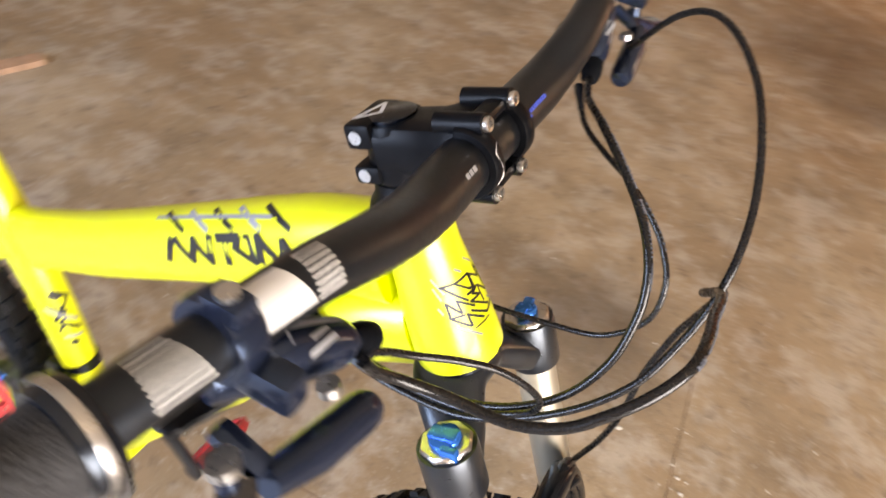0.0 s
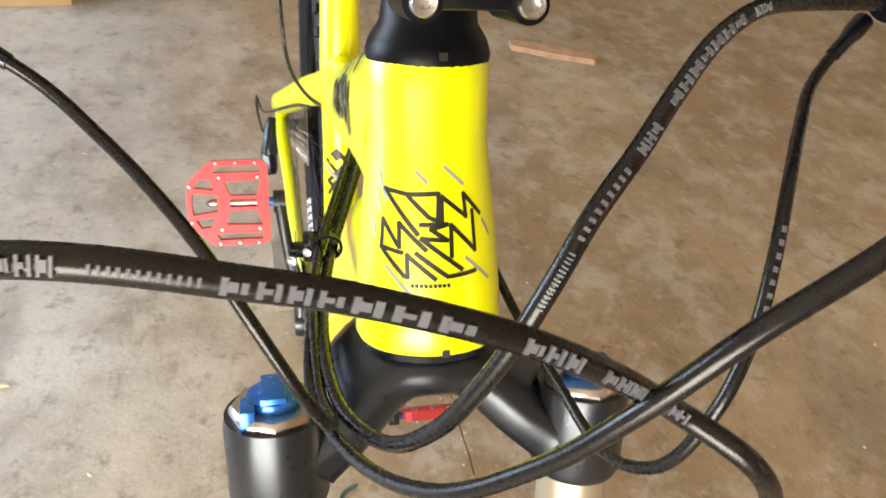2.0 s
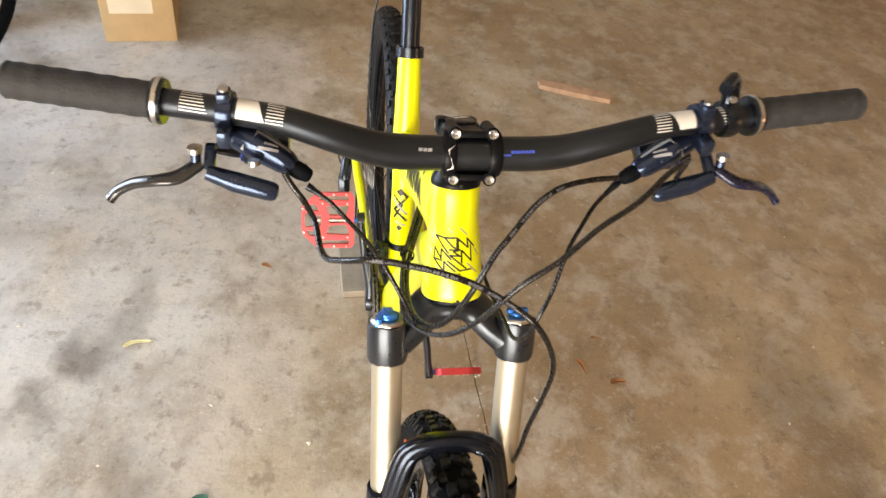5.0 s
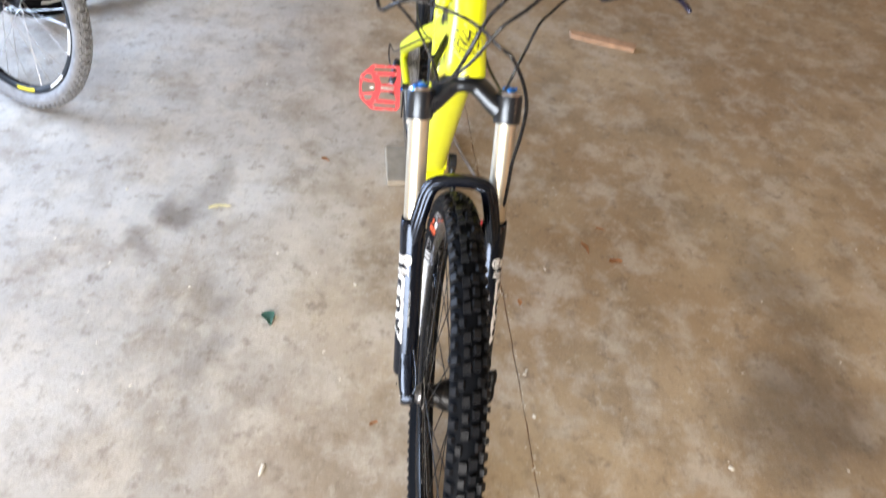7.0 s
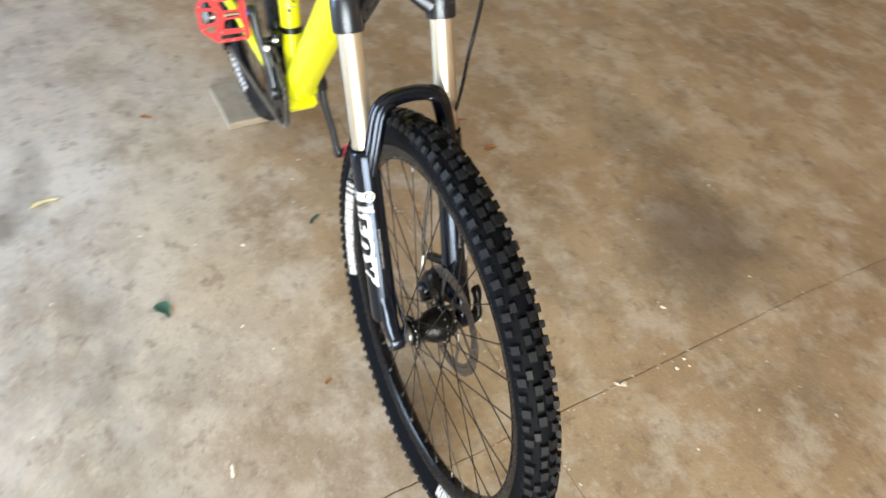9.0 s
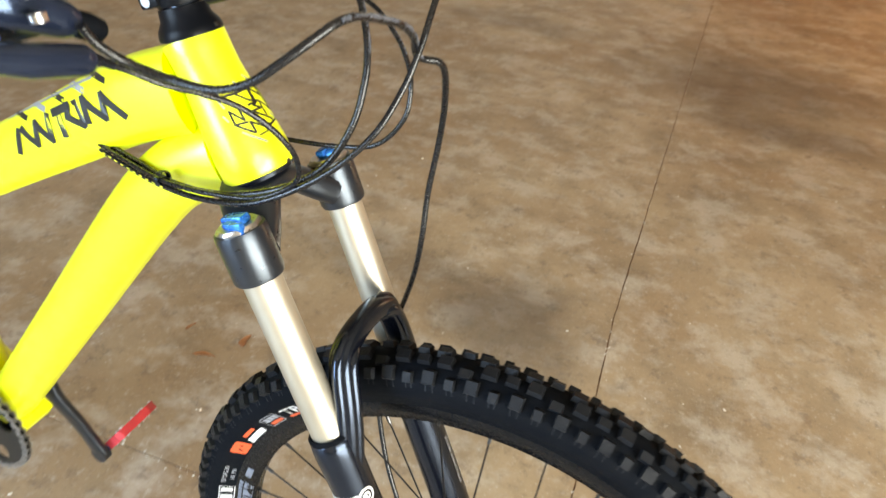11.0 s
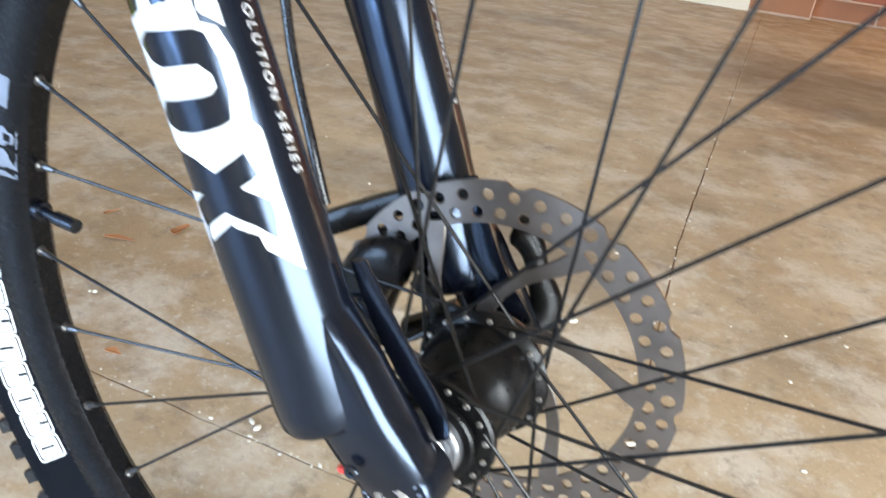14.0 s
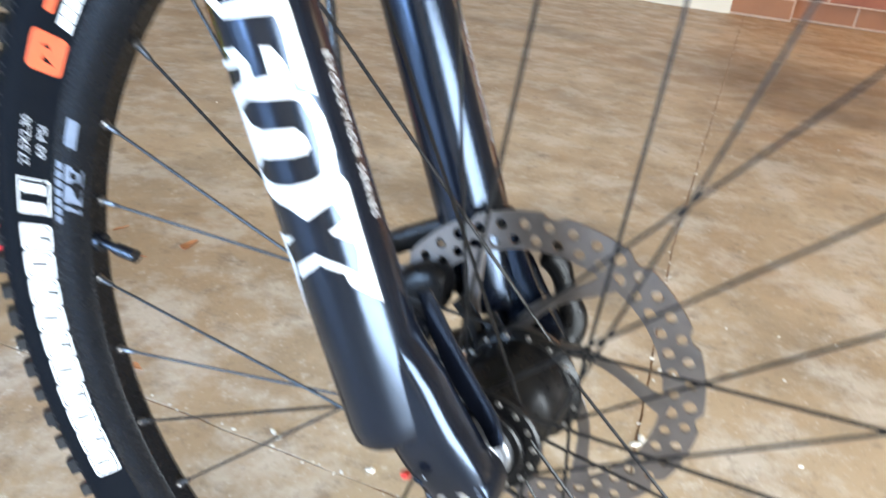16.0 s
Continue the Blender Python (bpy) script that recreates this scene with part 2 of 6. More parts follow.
# ---- setting ----
def concrete():
    m = bpy.data.materials.new("stained_concrete")
    m.use_nodes = True
    n, l = m.node_tree.nodes, m.node_tree.links
    b = n["Principled BSDF"]
    tc = n.new("ShaderNodeTexCoord")

    def noise_at(scale, detail, rough=0.55, off=(0, 0, 0)):
        mp = n.new("ShaderNodeMapping")
        mp.inputs["Location"].default_value = off
        l.new(tc.outputs["Object"], mp.inputs["Vector"])
        t = n.new("ShaderNodeTexNoise")
        t.inputs["Scale"].default_value, t.inputs["Detail"].default_value, t.inputs["Roughness"].default_value = scale, detail, rough
        l.new(mp.outputs["Vector"], t.inputs["Vector"])
        return t.outputs["Fac"]

    def remap(v, a, c, lo=0.0, hi=1.0):
        r = n.new("ShaderNodeMapRange")
        r.inputs["From Min"].default_value, r.inputs["From Max"].default_value = a, c
        r.inputs["To Min"].default_value, r.inputs["To Max"].default_value = lo, hi
        l.new(v, r.inputs["Value"])
        return r.outputs["Result"]

    def mix(f, a, c, blend="MIX"):
        x = n.new("ShaderNodeMix")
        x.data_type, x.blend_type = "RGBA", blend
        l.new(f, x.inputs["Factor"])
        for s, val in (("A", a), ("B", c)):
            if isinstance(val, tuple):
                x.inputs[s].default_value = (*val, 1)
            else:
                l.new(val, x.inputs[s])
        return x.outputs["Result"]

    # grey near the side door, brown dust elsewhere; cool and warm light painted in
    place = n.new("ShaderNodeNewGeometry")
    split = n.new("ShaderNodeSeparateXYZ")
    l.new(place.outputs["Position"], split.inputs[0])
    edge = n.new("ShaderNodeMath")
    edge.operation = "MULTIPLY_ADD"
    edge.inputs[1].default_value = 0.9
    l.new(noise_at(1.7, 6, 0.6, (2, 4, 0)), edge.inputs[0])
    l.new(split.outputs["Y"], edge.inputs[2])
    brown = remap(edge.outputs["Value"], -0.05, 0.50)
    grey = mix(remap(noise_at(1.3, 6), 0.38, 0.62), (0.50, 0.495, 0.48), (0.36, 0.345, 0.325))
    warm_brown = mix(remap(noise_at(1.3, 6), 0.38, 0.62), (0.44, 0.345, 0.235), (0.32, 0.222, 0.135))
    col = mix(brown, grey, warm_brown)
    col = mix(remap(noise_at(3.6, 9, 0.66, (3, 1, 0)), 0.48, 0.68, 0.0, 0.72), col, (0.22, 0.165, 0.11))
    col = mix(remap(noise_at(7.0, 9, 0.68, (7, 2, 0)), 0.48, 0.61, 0.0, 0.52), col, (0.55, 0.51, 0.45))
    col = mix(remap(noise_at(10.5, 8, 0.7, (2, 8, 0)), 0.52, 0.66, 0.0, 0.30), col, (0.21, 0.17, 0.125))
    col = mix(remap(noise_at(60, 6, 0.7), 0.55, 0.72, 0.0, 0.5), col, (0.16, 0.125, 0.10))
    col = mix(remap(noise_at(150, 3, 0.6), 0.61, 0.72, 0.0, 0.5), col, (0.64, 0.60, 0.54))
    col = mix(remap(noise_at(18, 8, 0.72, (1, 5, 0)), 0.55, 0.64, 0.0, 0.5), col, (0.16, 0.12, 0.09))
    col = mix(remap(noise_at(34, 6, 0.7, (4, 9, 0)), 0.58, 0.66, 0.0, 0.4), col, (0.56, 0.52, 0.46))
    # oil stains and other dark spots, each with a ragged edge
    geo = n.new("ShaderNodeNewGeometry")
    wob = n.new("ShaderNodeTexNoise")
    wob.inputs["Scale"].default_value, wob.inputs["Detail"].default_value = 7.0, 7
    l.new(geo.outputs["Position"], wob.inputs["Vector"])
    off = n.new("ShaderNodeVectorMath")
    off.operation = "MULTIPLY_ADD"
    off.inputs[1].default_value, off.inputs[2].default_value = (0.22, 0.22, 0.0), (-0.11, -0.11, 0.0)
    l.new(wob.outputs["Color"], off.inputs[0])
    pos = n.new("ShaderNodeVectorMath")
    l.new(geo.outputs["Position"], pos.inputs[0])
    l.new(off.outputs["Vector"], pos.inputs[1])
    for x, y, rx, ry, deep in SPOTS:
        mp = n.new("ShaderNodeVectorMath")
        mp.operation = "SUBTRACT"
        mp.inputs[1].default_value = (x, y, 0)
        l.new(pos.outputs["Vector"], mp.inputs[0])
        sc = n.new("ShaderNodeVectorMath")
        sc.operation = "DIVIDE"
        sc.inputs[1].default_value = (rx, ry, 1)
        l.new(mp.outputs["Vector"], sc.inputs[0])
        ln = n.new("ShaderNodeVectorMath")
        ln.operation = "LENGTH"
        l.new(sc.outputs["Vector"], ln.inputs[0])
        col = mix(remap(ln.outputs["Value"], 1.0, 0.35, 0.0, deep), col, (0.075, 0.055, 0.042))
    l.new(col, b.inputs["Base Color"])
    l.new(remap(noise_at(6, 5), 0.3, 0.7, 0.36, 0.66), b.inputs["Roughness"])
    b.inputs["Specular IOR Level"].default_value = 0.35
    bp = n.new("ShaderNodeBump")
    bp.inputs["Strength"].default_value, bp.inputs["Distance"].default_value = 0.35, 0.003
    l.new(noise_at(110, 7, 0.65), bp.inputs["Height"])
    l.new(bp.outputs["Normal"], b.inputs["Normal"])
    return m


# dark spots: x, y, half-sizes, depth
SPOTS = [(0.28, 3.15, 0.75, 0.62, 0.55), (-0.20, 0.93, 0.26, 0.27, 0.62), (-0.62, 1.02, 0.34, 0.16, 0.38), (-0.84, -0.64, 0.10, 0.07, 0.65), (-0.74, -0.74, 0.08, 0.07, 0.5), (-0.98, -0.58, 0.22, 0.05, 0.35),
         (-3.4, 0.88, 0.3, 0.2, 0.5), (-2.16, -1.17, 0.25, 0.18, 0.45), (-0.55, -0.52, 0.10, 0.07, 0.35), (-0.36, -0.50, 0.08, 0.06, 0.3), (0.45, 2.6, 0.5, 0.2, 0.5), (-0.9, 3.4, 0.6, 0.25, 0.35)]
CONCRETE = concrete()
CREAM = material("cream_painted_panel", (0.74, 0.68, 0.55), 0.5, vary=0.06, scale=3)
PLASTER = material("plaster", (0.50, 0.40, 0.29), 0.8, vary=0.1, scale=4)
BRICK = material("red_brick", (0.36, 0.13, 0.075), 0.8, vary=0.5, scale=5, second=(0.22, 0.07, 0.045), bump=0.5, bump_scale=120)
bn, bl = BRICK.node_tree.nodes, BRICK.node_tree.links
info, tone = bn.new("ShaderNodeObjectInfo"), bn.new("ShaderNodeMix")
tone.data_type, tone.blend_type = "RGBA", "MIX"
spread = bn.new("ShaderNodeMapRange")
spread.inputs["To Max"].default_value = 0.75
bl.new(info.outputs["Random"], spread.inputs["Value"])
bl.new(spread.outputs["Result"], tone.inputs["Factor"])
bl.new(bn["Principled BSDF"].inputs["Base Color"].links[0].from_socket, tone.inputs["A"])
tone.inputs["B"].default_value = (0.34, 0.17, 0.085, 1)
bl.new(tone.outputs["Result"], bn["Principled BSDF"].inputs["Base Color"])
MORTAR = material("mortar", (0.56, 0.40, 0.30), 0.9, vary=0.2, scale=40, bump=0.5, bump_scale=200)
GROUND = material("asphalt", (0.06, 0.06, 0.06), 0.9, vary=0.3, scale=5)

X0, X1, Y0, Y1, ZC = -4.8, 3.6, -2.53, 5.40, 2.7
YB = 7.6
CX, CY = 0.070, 0.24     # the two saw cuts of the slab cross here
rng = random.Random(3)


def cut_line(knots, a, c, step=0.035):
    """A slightly wandering saw cut: (along, across) pairs between a and c."""
    ks, vs = [k for k, _ in knots], [v for _, v in knots]
    n = int((c - a) / step)
    return [(a + (c - a) * i / n, float(np.interp(a + (c - a) * i / n, ks, vs)) + rng.uniform(-0.0012, 0.0012)) for i in range(n + 1)]


ACROSS = [(-4.6, 0.34), (-3.0, 0.26), (-0.773, 0.135), (0.242, 0.075), (0.64, 0.052), (1.08, 0.026), (4.75, -0.03), (8.0, -0.06)]
ALONG = [(-6.0, 0.03), (-3.51, 0.14), (-1.1, 0.210), (-0.574, 0.231), (-0.317, 0.236), (0.075, 0.242), (0.306, 0.250), (3.9, 0.34)]
floor_thing = thing("floor", (0, 0, 0), "stained brown concrete slab with saw-cut joints", "floor", kind="structure")
XC = (0.075, 0.242)
near_x = [(x, y) for y, x in cut_line(ACROSS, Y0 - 0.2, XC[1])]
far_x = [(x, y) for y, x in cut_line(ACROSS, XC[1], YB)]
back_y = cut_line(ALONG, X0, XC[0])
front_y = cut_line(ALONG, XC[0], X1 + 0.2)
near_x[-1] = far_x[0] = back_y[-1] = front_y[0] = XC


def slab(outline, dx, dy):
    bm = bmesh.new()
    loop = []
    for x, y in outline:
        loop.append((x + dx * 0.0014 * rng.uniform(0.5, 1.6), y + dy * 0.0014 * rng.uniform(0.5, 1.6)))
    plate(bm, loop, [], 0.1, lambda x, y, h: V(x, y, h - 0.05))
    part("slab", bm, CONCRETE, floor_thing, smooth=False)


slab(near_x + back_y[::-1][1:] + [(X0, Y0 - 0.2)], -1, -1)
slab(near_x + front_y[1:] + [(X1 + 0.2, Y0 - 0.2)], 1, -1)
slab(back_y + far_x[1:] + [(X0, YB)], -1, 1)
slab(front_y[::-1] + far_x[1:] + [(X1 + 0.2, YB)], 1, 1)
bm = bmesh.new()
block(bm, (0.12, 1.7, -0.0622), (0.6, 12.0, 0.12))
block(bm, (-0.6, 0.19, -0.0622), (8.6, 0.4, 0.1196))
CUT = material("joint_dirt", (0.26, 0.15, 0.085), 0.95, vary=0.5, scale=60)
part("joint_filler", bm, CUT, floor_thing, "dirt-filled saw cut")

bm = bmesh.new()
block(bm, (0, 0, -0.16), (400, 400, 0.1))
single("ground", bm, GROUND, "asphalt drive outside the garage", "ground", kind="structure")


def wall(name, centre, size, mat, label):
    bm = bmesh.new()
    block(bm, centre, size)
    return single(name, bm, mat, label, "wall", kind="structure", smooth=False)


wall("wall_east", ((X0 - 0.14) / 2, Y1 + 0.05, ZC / 2), (-0.14 - X0, 0.1, ZC), CREAM, "smooth cream-painted garage wall panel")
# unseen plastered walls and ceiling, assumed to enclose the room and bounce warm light
wall("wall_back", (X0 - 0.1, (Y0 + YB) / 2, ZC / 2), (0.2, YB - Y0, ZC), PLASTER, "unseen pale plastered back wall")
wall("wall_side", ((X0 - 2.8) / 2, Y0 - 0.1, ZC / 2), (-2.8 - X0, 0.2, ZC), PLASTER, "unseen pale plastered side wall beside the assumed door")
wall("lintel_side", (0.4, Y0 - 0.1, 2.45), (6.4, 0.2, 0.5), PLASTER, "unseen plastered lintel over the assumed side door")
# unseen wall piece added to split the side light into two openings
wall("wall_middle_unseen", (0.2, Y0 - 0.1, 1.1), (2.0, 0.2, 2.2), PLASTER, "unseen pale plastered wall added between two door openings")
# unseen front pieces added to frame the corner lamp and screen the warm fill
wall("lintel_front_unseen", (X1 + 0.1, (Y0 + YB) / 2, 2.45), (0.2, YB - Y0, 0.5), PLASTER, "unseen plastered lintel added over the far opening")
wall("wall_front_unseen", (2.55, 1.95, 1.1), (0.2, 3.5, 2.2), PLASTER, "unseen plastered front wall added beside the corner lamp")
wall("wall_return_unseen", ((2.66 + X1) / 2, 3.62, 1.345), (X1 - 2.66, 0.16, 2.69), PLASTER, "unseen short plastered return added to the front wall")
wall("lintel_main_unseen", (2.55, 0.58, 2.451), (0.2, 6.2, 0.498), PLASTER, "unseen plastered lintel added over the corner lamp opening")
wall("wall_far_unseen", (X1 + 0.1, 7.1, 1.1), (0.2, 1.0, 2.2), PLASTER, "unseen plastered front wall added beside the far opening")
bm = bmesh.new()
block(bm, ((X0 + X1) / 2, (Y0 + YB) / 2, ZC + 0.05), (X1 - X0 + 0.4, YB - Y0 + 0.4, 0.1))
single("ceiling", bm, PLASTER, "unseen plain pale ceiling", "ceiling", kind="structure", smooth=False)


def brick_wall(name, x0, x1, y, depth, z1, label, near=True):
    """Stretcher-bond wall whose face looks towards -y."""
    root = thing(name, ((x0 + x1) / 2, y + depth / 2, 0), label, "wall", kind="structure")
    bm = bmesh.new()
    up0 = 0.14 if x1 - x0 > 0.6 else 0.0
    block(bm, ((x0 + x1) / 2, y + 0.008 + depth / 2, (up0 + z1) / 2), (x1 - x0 - 0.01, depth, z1 - up0))
    if up0:
        block(bm, ((x0 + x1) / 2, y + 0.078 + depth / 2, up0 / 2 + 0.002), (x1 - x0 - 0.012, depth, up0))
    part("mortar", bm, MORTAR, root)
    rng = random.Random(5)
    L, Hh, j = 0.395, 0.122, 0.015
    rest = bmesh.new()
    meshes = {}
    row = 0
    z = j
    while z + Hh <= z1:
        x = x0 - (0.205 if row % 2 else 0.0) if x1 - x0 > 0.6 else x0
        while x < x1 - 0.02:
            a, c = max(x, x0), min(x + L, x1)
            if c - a > 0.04:
                w = round(c - a, 3)
                at = V((a + c) / 2, y + 0.05 + rng.uniform(-0.0025, 0.0025) + (0.07 if row == 0 and x1 - x0 > 0.6 else 0.0), z + Hh / 2)
                if z < 1.2:
                    if w not in meshes:
                        b = bmesh.new()
                        block(b, (0, 0, 0), (w, 0.1, Hh), bevel=0.004)
                        meshes[w] = finish(b, "brick", False)
                        meshes[w].materials.append(BRICK)
                    ob = new("brick", meshes[w])
                    ob.location = at
                    ob.parent = root
                    ob.matrix_parent_inverse = WM[root].inverted()
                    WM[ob] = Matrix.Translation(at)
                else:
                    block(rest, at, (w, 0.1, Hh))
            x += L + j
        z += Hh + j
        row += 1
    tagged(part("brick_courses", rest, BRICK, root, smooth=False), kind="stuff")
    return root


# ---- the bike: fork coordinates, s up along the legs, n forward, from the front axle ----
AX = V(0, 0, 0.353)
S = V(-0.3536, 0, 0.9354)
N = V(0.9354, 0, 0.3536)
LEG_N, LEG_Y = -0.0290, 0.0665


def LO(z):
    return z - 0.0115 * max(0.0, z - 0.45)


def low(p):
    return V(p[0], p[1], LO(p[2]))


def F(s, n, y=0.0):
    return low(AX + S * s + N * n + V(0, y, 0))


def G(s, y):
    """A point on the axis of a fork leg."""
    return F(s, -0.032 + 0.0210 * (0.5 - s), y * (0.945 + 0.11 * s))


bike = thing("mountain_bike", (0, 0, 0), "neon yellow full-suspension mountain bike with black fork and red pedals", "mountain bike")
TYRE_R, RIM_R, RIM_O = 0.354, 0.273, 0.2965
A0 = 136.9
TC, CASE = 0.3214, 0.0234
# the front wheel leans a little: its own axis and centre
LEAN = Matrix.Translation((-0.0010, -0.0030, 0.3545)) @ V(0, 1, 0).rotation_difference(V(0.0140, 1.0, -0.0190)).to_matrix().to_4x4() @ Matrix.Translation((0, 0, -0.353))


def circ(r, deg, y=0.0, c=AX):
    return c + V(r * math.cos(radians(deg)), y, r * math.sin(radians(deg)))


def tyre_profile(extra=0.0):
    pts = []
    for k in range(-9, 10):
        a = radians(k * 14.5)
        pts.append((TC + (CASE + extra) * math.cos(a), (CASE + extra) * math.sin(a) * 1.06))
    return [(RIM_O - 0.004, -0.0115)] + pts + [(RIM_O - 0.004, 0.0115)]


def knob(bm, centre, deg, y, size, tilt):
    """A tread block on the casing: size along, across, high."""
    er = V(math.cos(radians(deg)), 0, math.sin(radians(deg)))
    et = V(-math.sin(radians(deg)), 0, math.cos(radians(deg)))
    ey = V(0, 1, 0)
    up = er * math.cos(tilt) + ey * math.sin(tilt)
    ac = ey * math.cos(tilt) - er * math.sin(tilt)
    base = centre + er * TC + up * (CASE - 0.0005 + size[2] / 2)
    block(bm, base, size, (et, ac, up), taper=0.86)


def build_front_wheel():
    bm = bmesh.new()
    lathe(bm, tyre_profile(), AX, (0, 1, 0), 128)
    tyre = part("front_tyre", bm, RUBBER, bike, "black knobbly tyre with white and orange sidewall print")
    bm = bmesh.new()
    count = 54
    pitch = 360.0 / count
    tr = random.Random(8)
    for i in range(count):
        d = i * pitch
        for sgn in (-1, 1):
            w = tr.uniform(0.95, 1.05)
            knob(bm, AX, d + sgn * 0.4, 0, (0.0142 * w, 0.0112, 0.0056), sgn * 0.24)
            knob(bm, AX, d + pitch * 0.5 + sgn * 0.4, 0, (0.0120, 0.0088, 0.0054), sgn * (0.27 if i % 2 else 0.52))
            knob(bm, AX, d + pitch * 0.22, 0, (0.0118, 0.0132 * w, 0.0062), sgn * 0.90)
            knob(bm, AX, d + pitch * 0.72, 0, (0.0090, 0.0104, 0.0064), sgn * 0.99)
            # the shoulder blocks are sliced and run down the wall as thin fins
            for q, long in ((0.13, 0.0085), (0.30, 0.0085), (0.66, 0.0065), (0.79, 0.0065)):
                knob(bm, AX, d + pitch * q, 0, (0.0013, long, 0.0018), sgn * 1.28)
    tagged(part("tread", bm, TREAD, tyre, "rows of raised tread knobs", smooth=False), kind="stuff")
    bm = bmesh.new()
    w = 0.0135
    lathe(bm, [(RIM_R, -0.006), (RIM_R + 0.004, -0.0105), (RIM_O - 0.006, -w), (RIM_O, -w), (RIM_O, -w + 0.002), (RIM_O - 0.008, -w + 0.003),
               (RIM_O - 0.008, w - 0.003), (RIM_O, w - 0.002), (RIM_O, w), (RIM_O - 0.006, w), (RIM_R + 0.004, 0.0105), (RIM_R, 0.006)], AX, (0, 1, 0), 128, closed=True)
    part("rim", bm, RIMM, bike, "satin black alloy rim")
    # hub
    bm = bmesh.new()
    lathe(bm, [(0.0, -0.05), (0.0085, -0.05), (0.0105, -0.0495), (0.0105, -0.0335), (0.0195, -0.033), (0.0205, -0.0320), (0.0205, -0.0300), (0.0185, -0.0295), (0.0185, -0.0285), (0.0268, -0.0280), (0.0280, -0.0268),
               (0.0280, -0.0248), (0.0268, -0.0235), (0.0195, -0.0205), (0.0180, -0.014), (0.0190, -0.006), (0.0235, -0.001), (0.0270, 0.006), (0.0285, 0.016), (0.0288, 0.0215), (0.0328, 0.0235), (0.0340, 0.0250), (0.0328, 0.0268),
               (0.0245, 0.0275), (0.0245, 0.0365), (0.0105, 0.0385), (0.0105, 0.05), (0.0, 0.05)], AX, (0, 1, 0), 48)
    hub = part("front_hub", bm, HUBM, bike, "black disc hub")
    bm = bmesh.new()
    lathe(bm, [(0.0106, -0.0435), (0.0122, -0.0435), (0.0132, -0.0425), (0.0132, -0.0405), (0.0142, -0.0400), (0.0142, -0.0378), (0.0156, -0.0372), (0.0162, -0.0362), (0.0162, -0.0332), (0.0106, -0.0330)], AX, (0, 1, 0), 40, closed=True)
    part("bearing_ring", bm, BEARM, hub, "silver stepped bearing ring")
    for k in range(16):
        for y, r in ((-0.0283, 0.0240), (0.0222, 0.0308)):
            bm = bmesh.new()
            o = circ(r, A0 + 11.25 + k * 22.5 + (0 if y < 0 else 8.0), y)
            lathe(bm, [(0.0, -0.0010), (0.0012, -0.0008), (0.0016, 0.0), (0.0012, 0.0008), (0.0, 0.0010)], o, (0, 1, 0), 8)
            part("spoke_head", bm, CHAINM, hub)
    for j in range(32):
        th = A0 + 11.25 * j
        right = j % 2 == 0
        lead = (j // 2) % 2
        off = -67.5 if lead else 67.5
        y = -0.0258 if right else 0.0250
        r = 0.0240 if right else 0.0305
        a = circ(RIM_R - 0.001, th, 0.002 if not right else -0.002)
        c = circ(r, th + off, y + (0.0022 if lead else -0.0022))
        bm = bmesh.new()
        tube(bm, [a, c, c + V(0, -0.0022 if lead else 0.0022, 0)], [0.00095, 0.00095, 0.0009], 7)
        sp = part("spoke", bm, DARKSTEEL, bike)
        bm = bmesh.new()
        d = (c - a).normalized()
        tube(bm, [a - d * 0.003, a, a + d * 0.0012, a + d * 0.0095], [0.0032, 0.0032, 0.0019, 0.0017], 8)
        part("nipple", bm, NIPM, sp)
    bm = bmesh.new()
    a, c = circ(RIM_R, A0 + 39.6), circ(RIM_R - 0.032, A0 + 39.6)
    d = (c - a).normalized()
    tube(bm, [a, a + d * 0.004, a + d * 0.0042, a + d * 0.014, a + d * 0.0142, a + d * 0.03], [0.006, 0.006, 0.003, 0.003, 0.0042, 0.0042], 12)
    part("valve", bm, BLACK, bike, "black tyre valve with cap")


BEND[0] = LEAN
build_front_wheel()


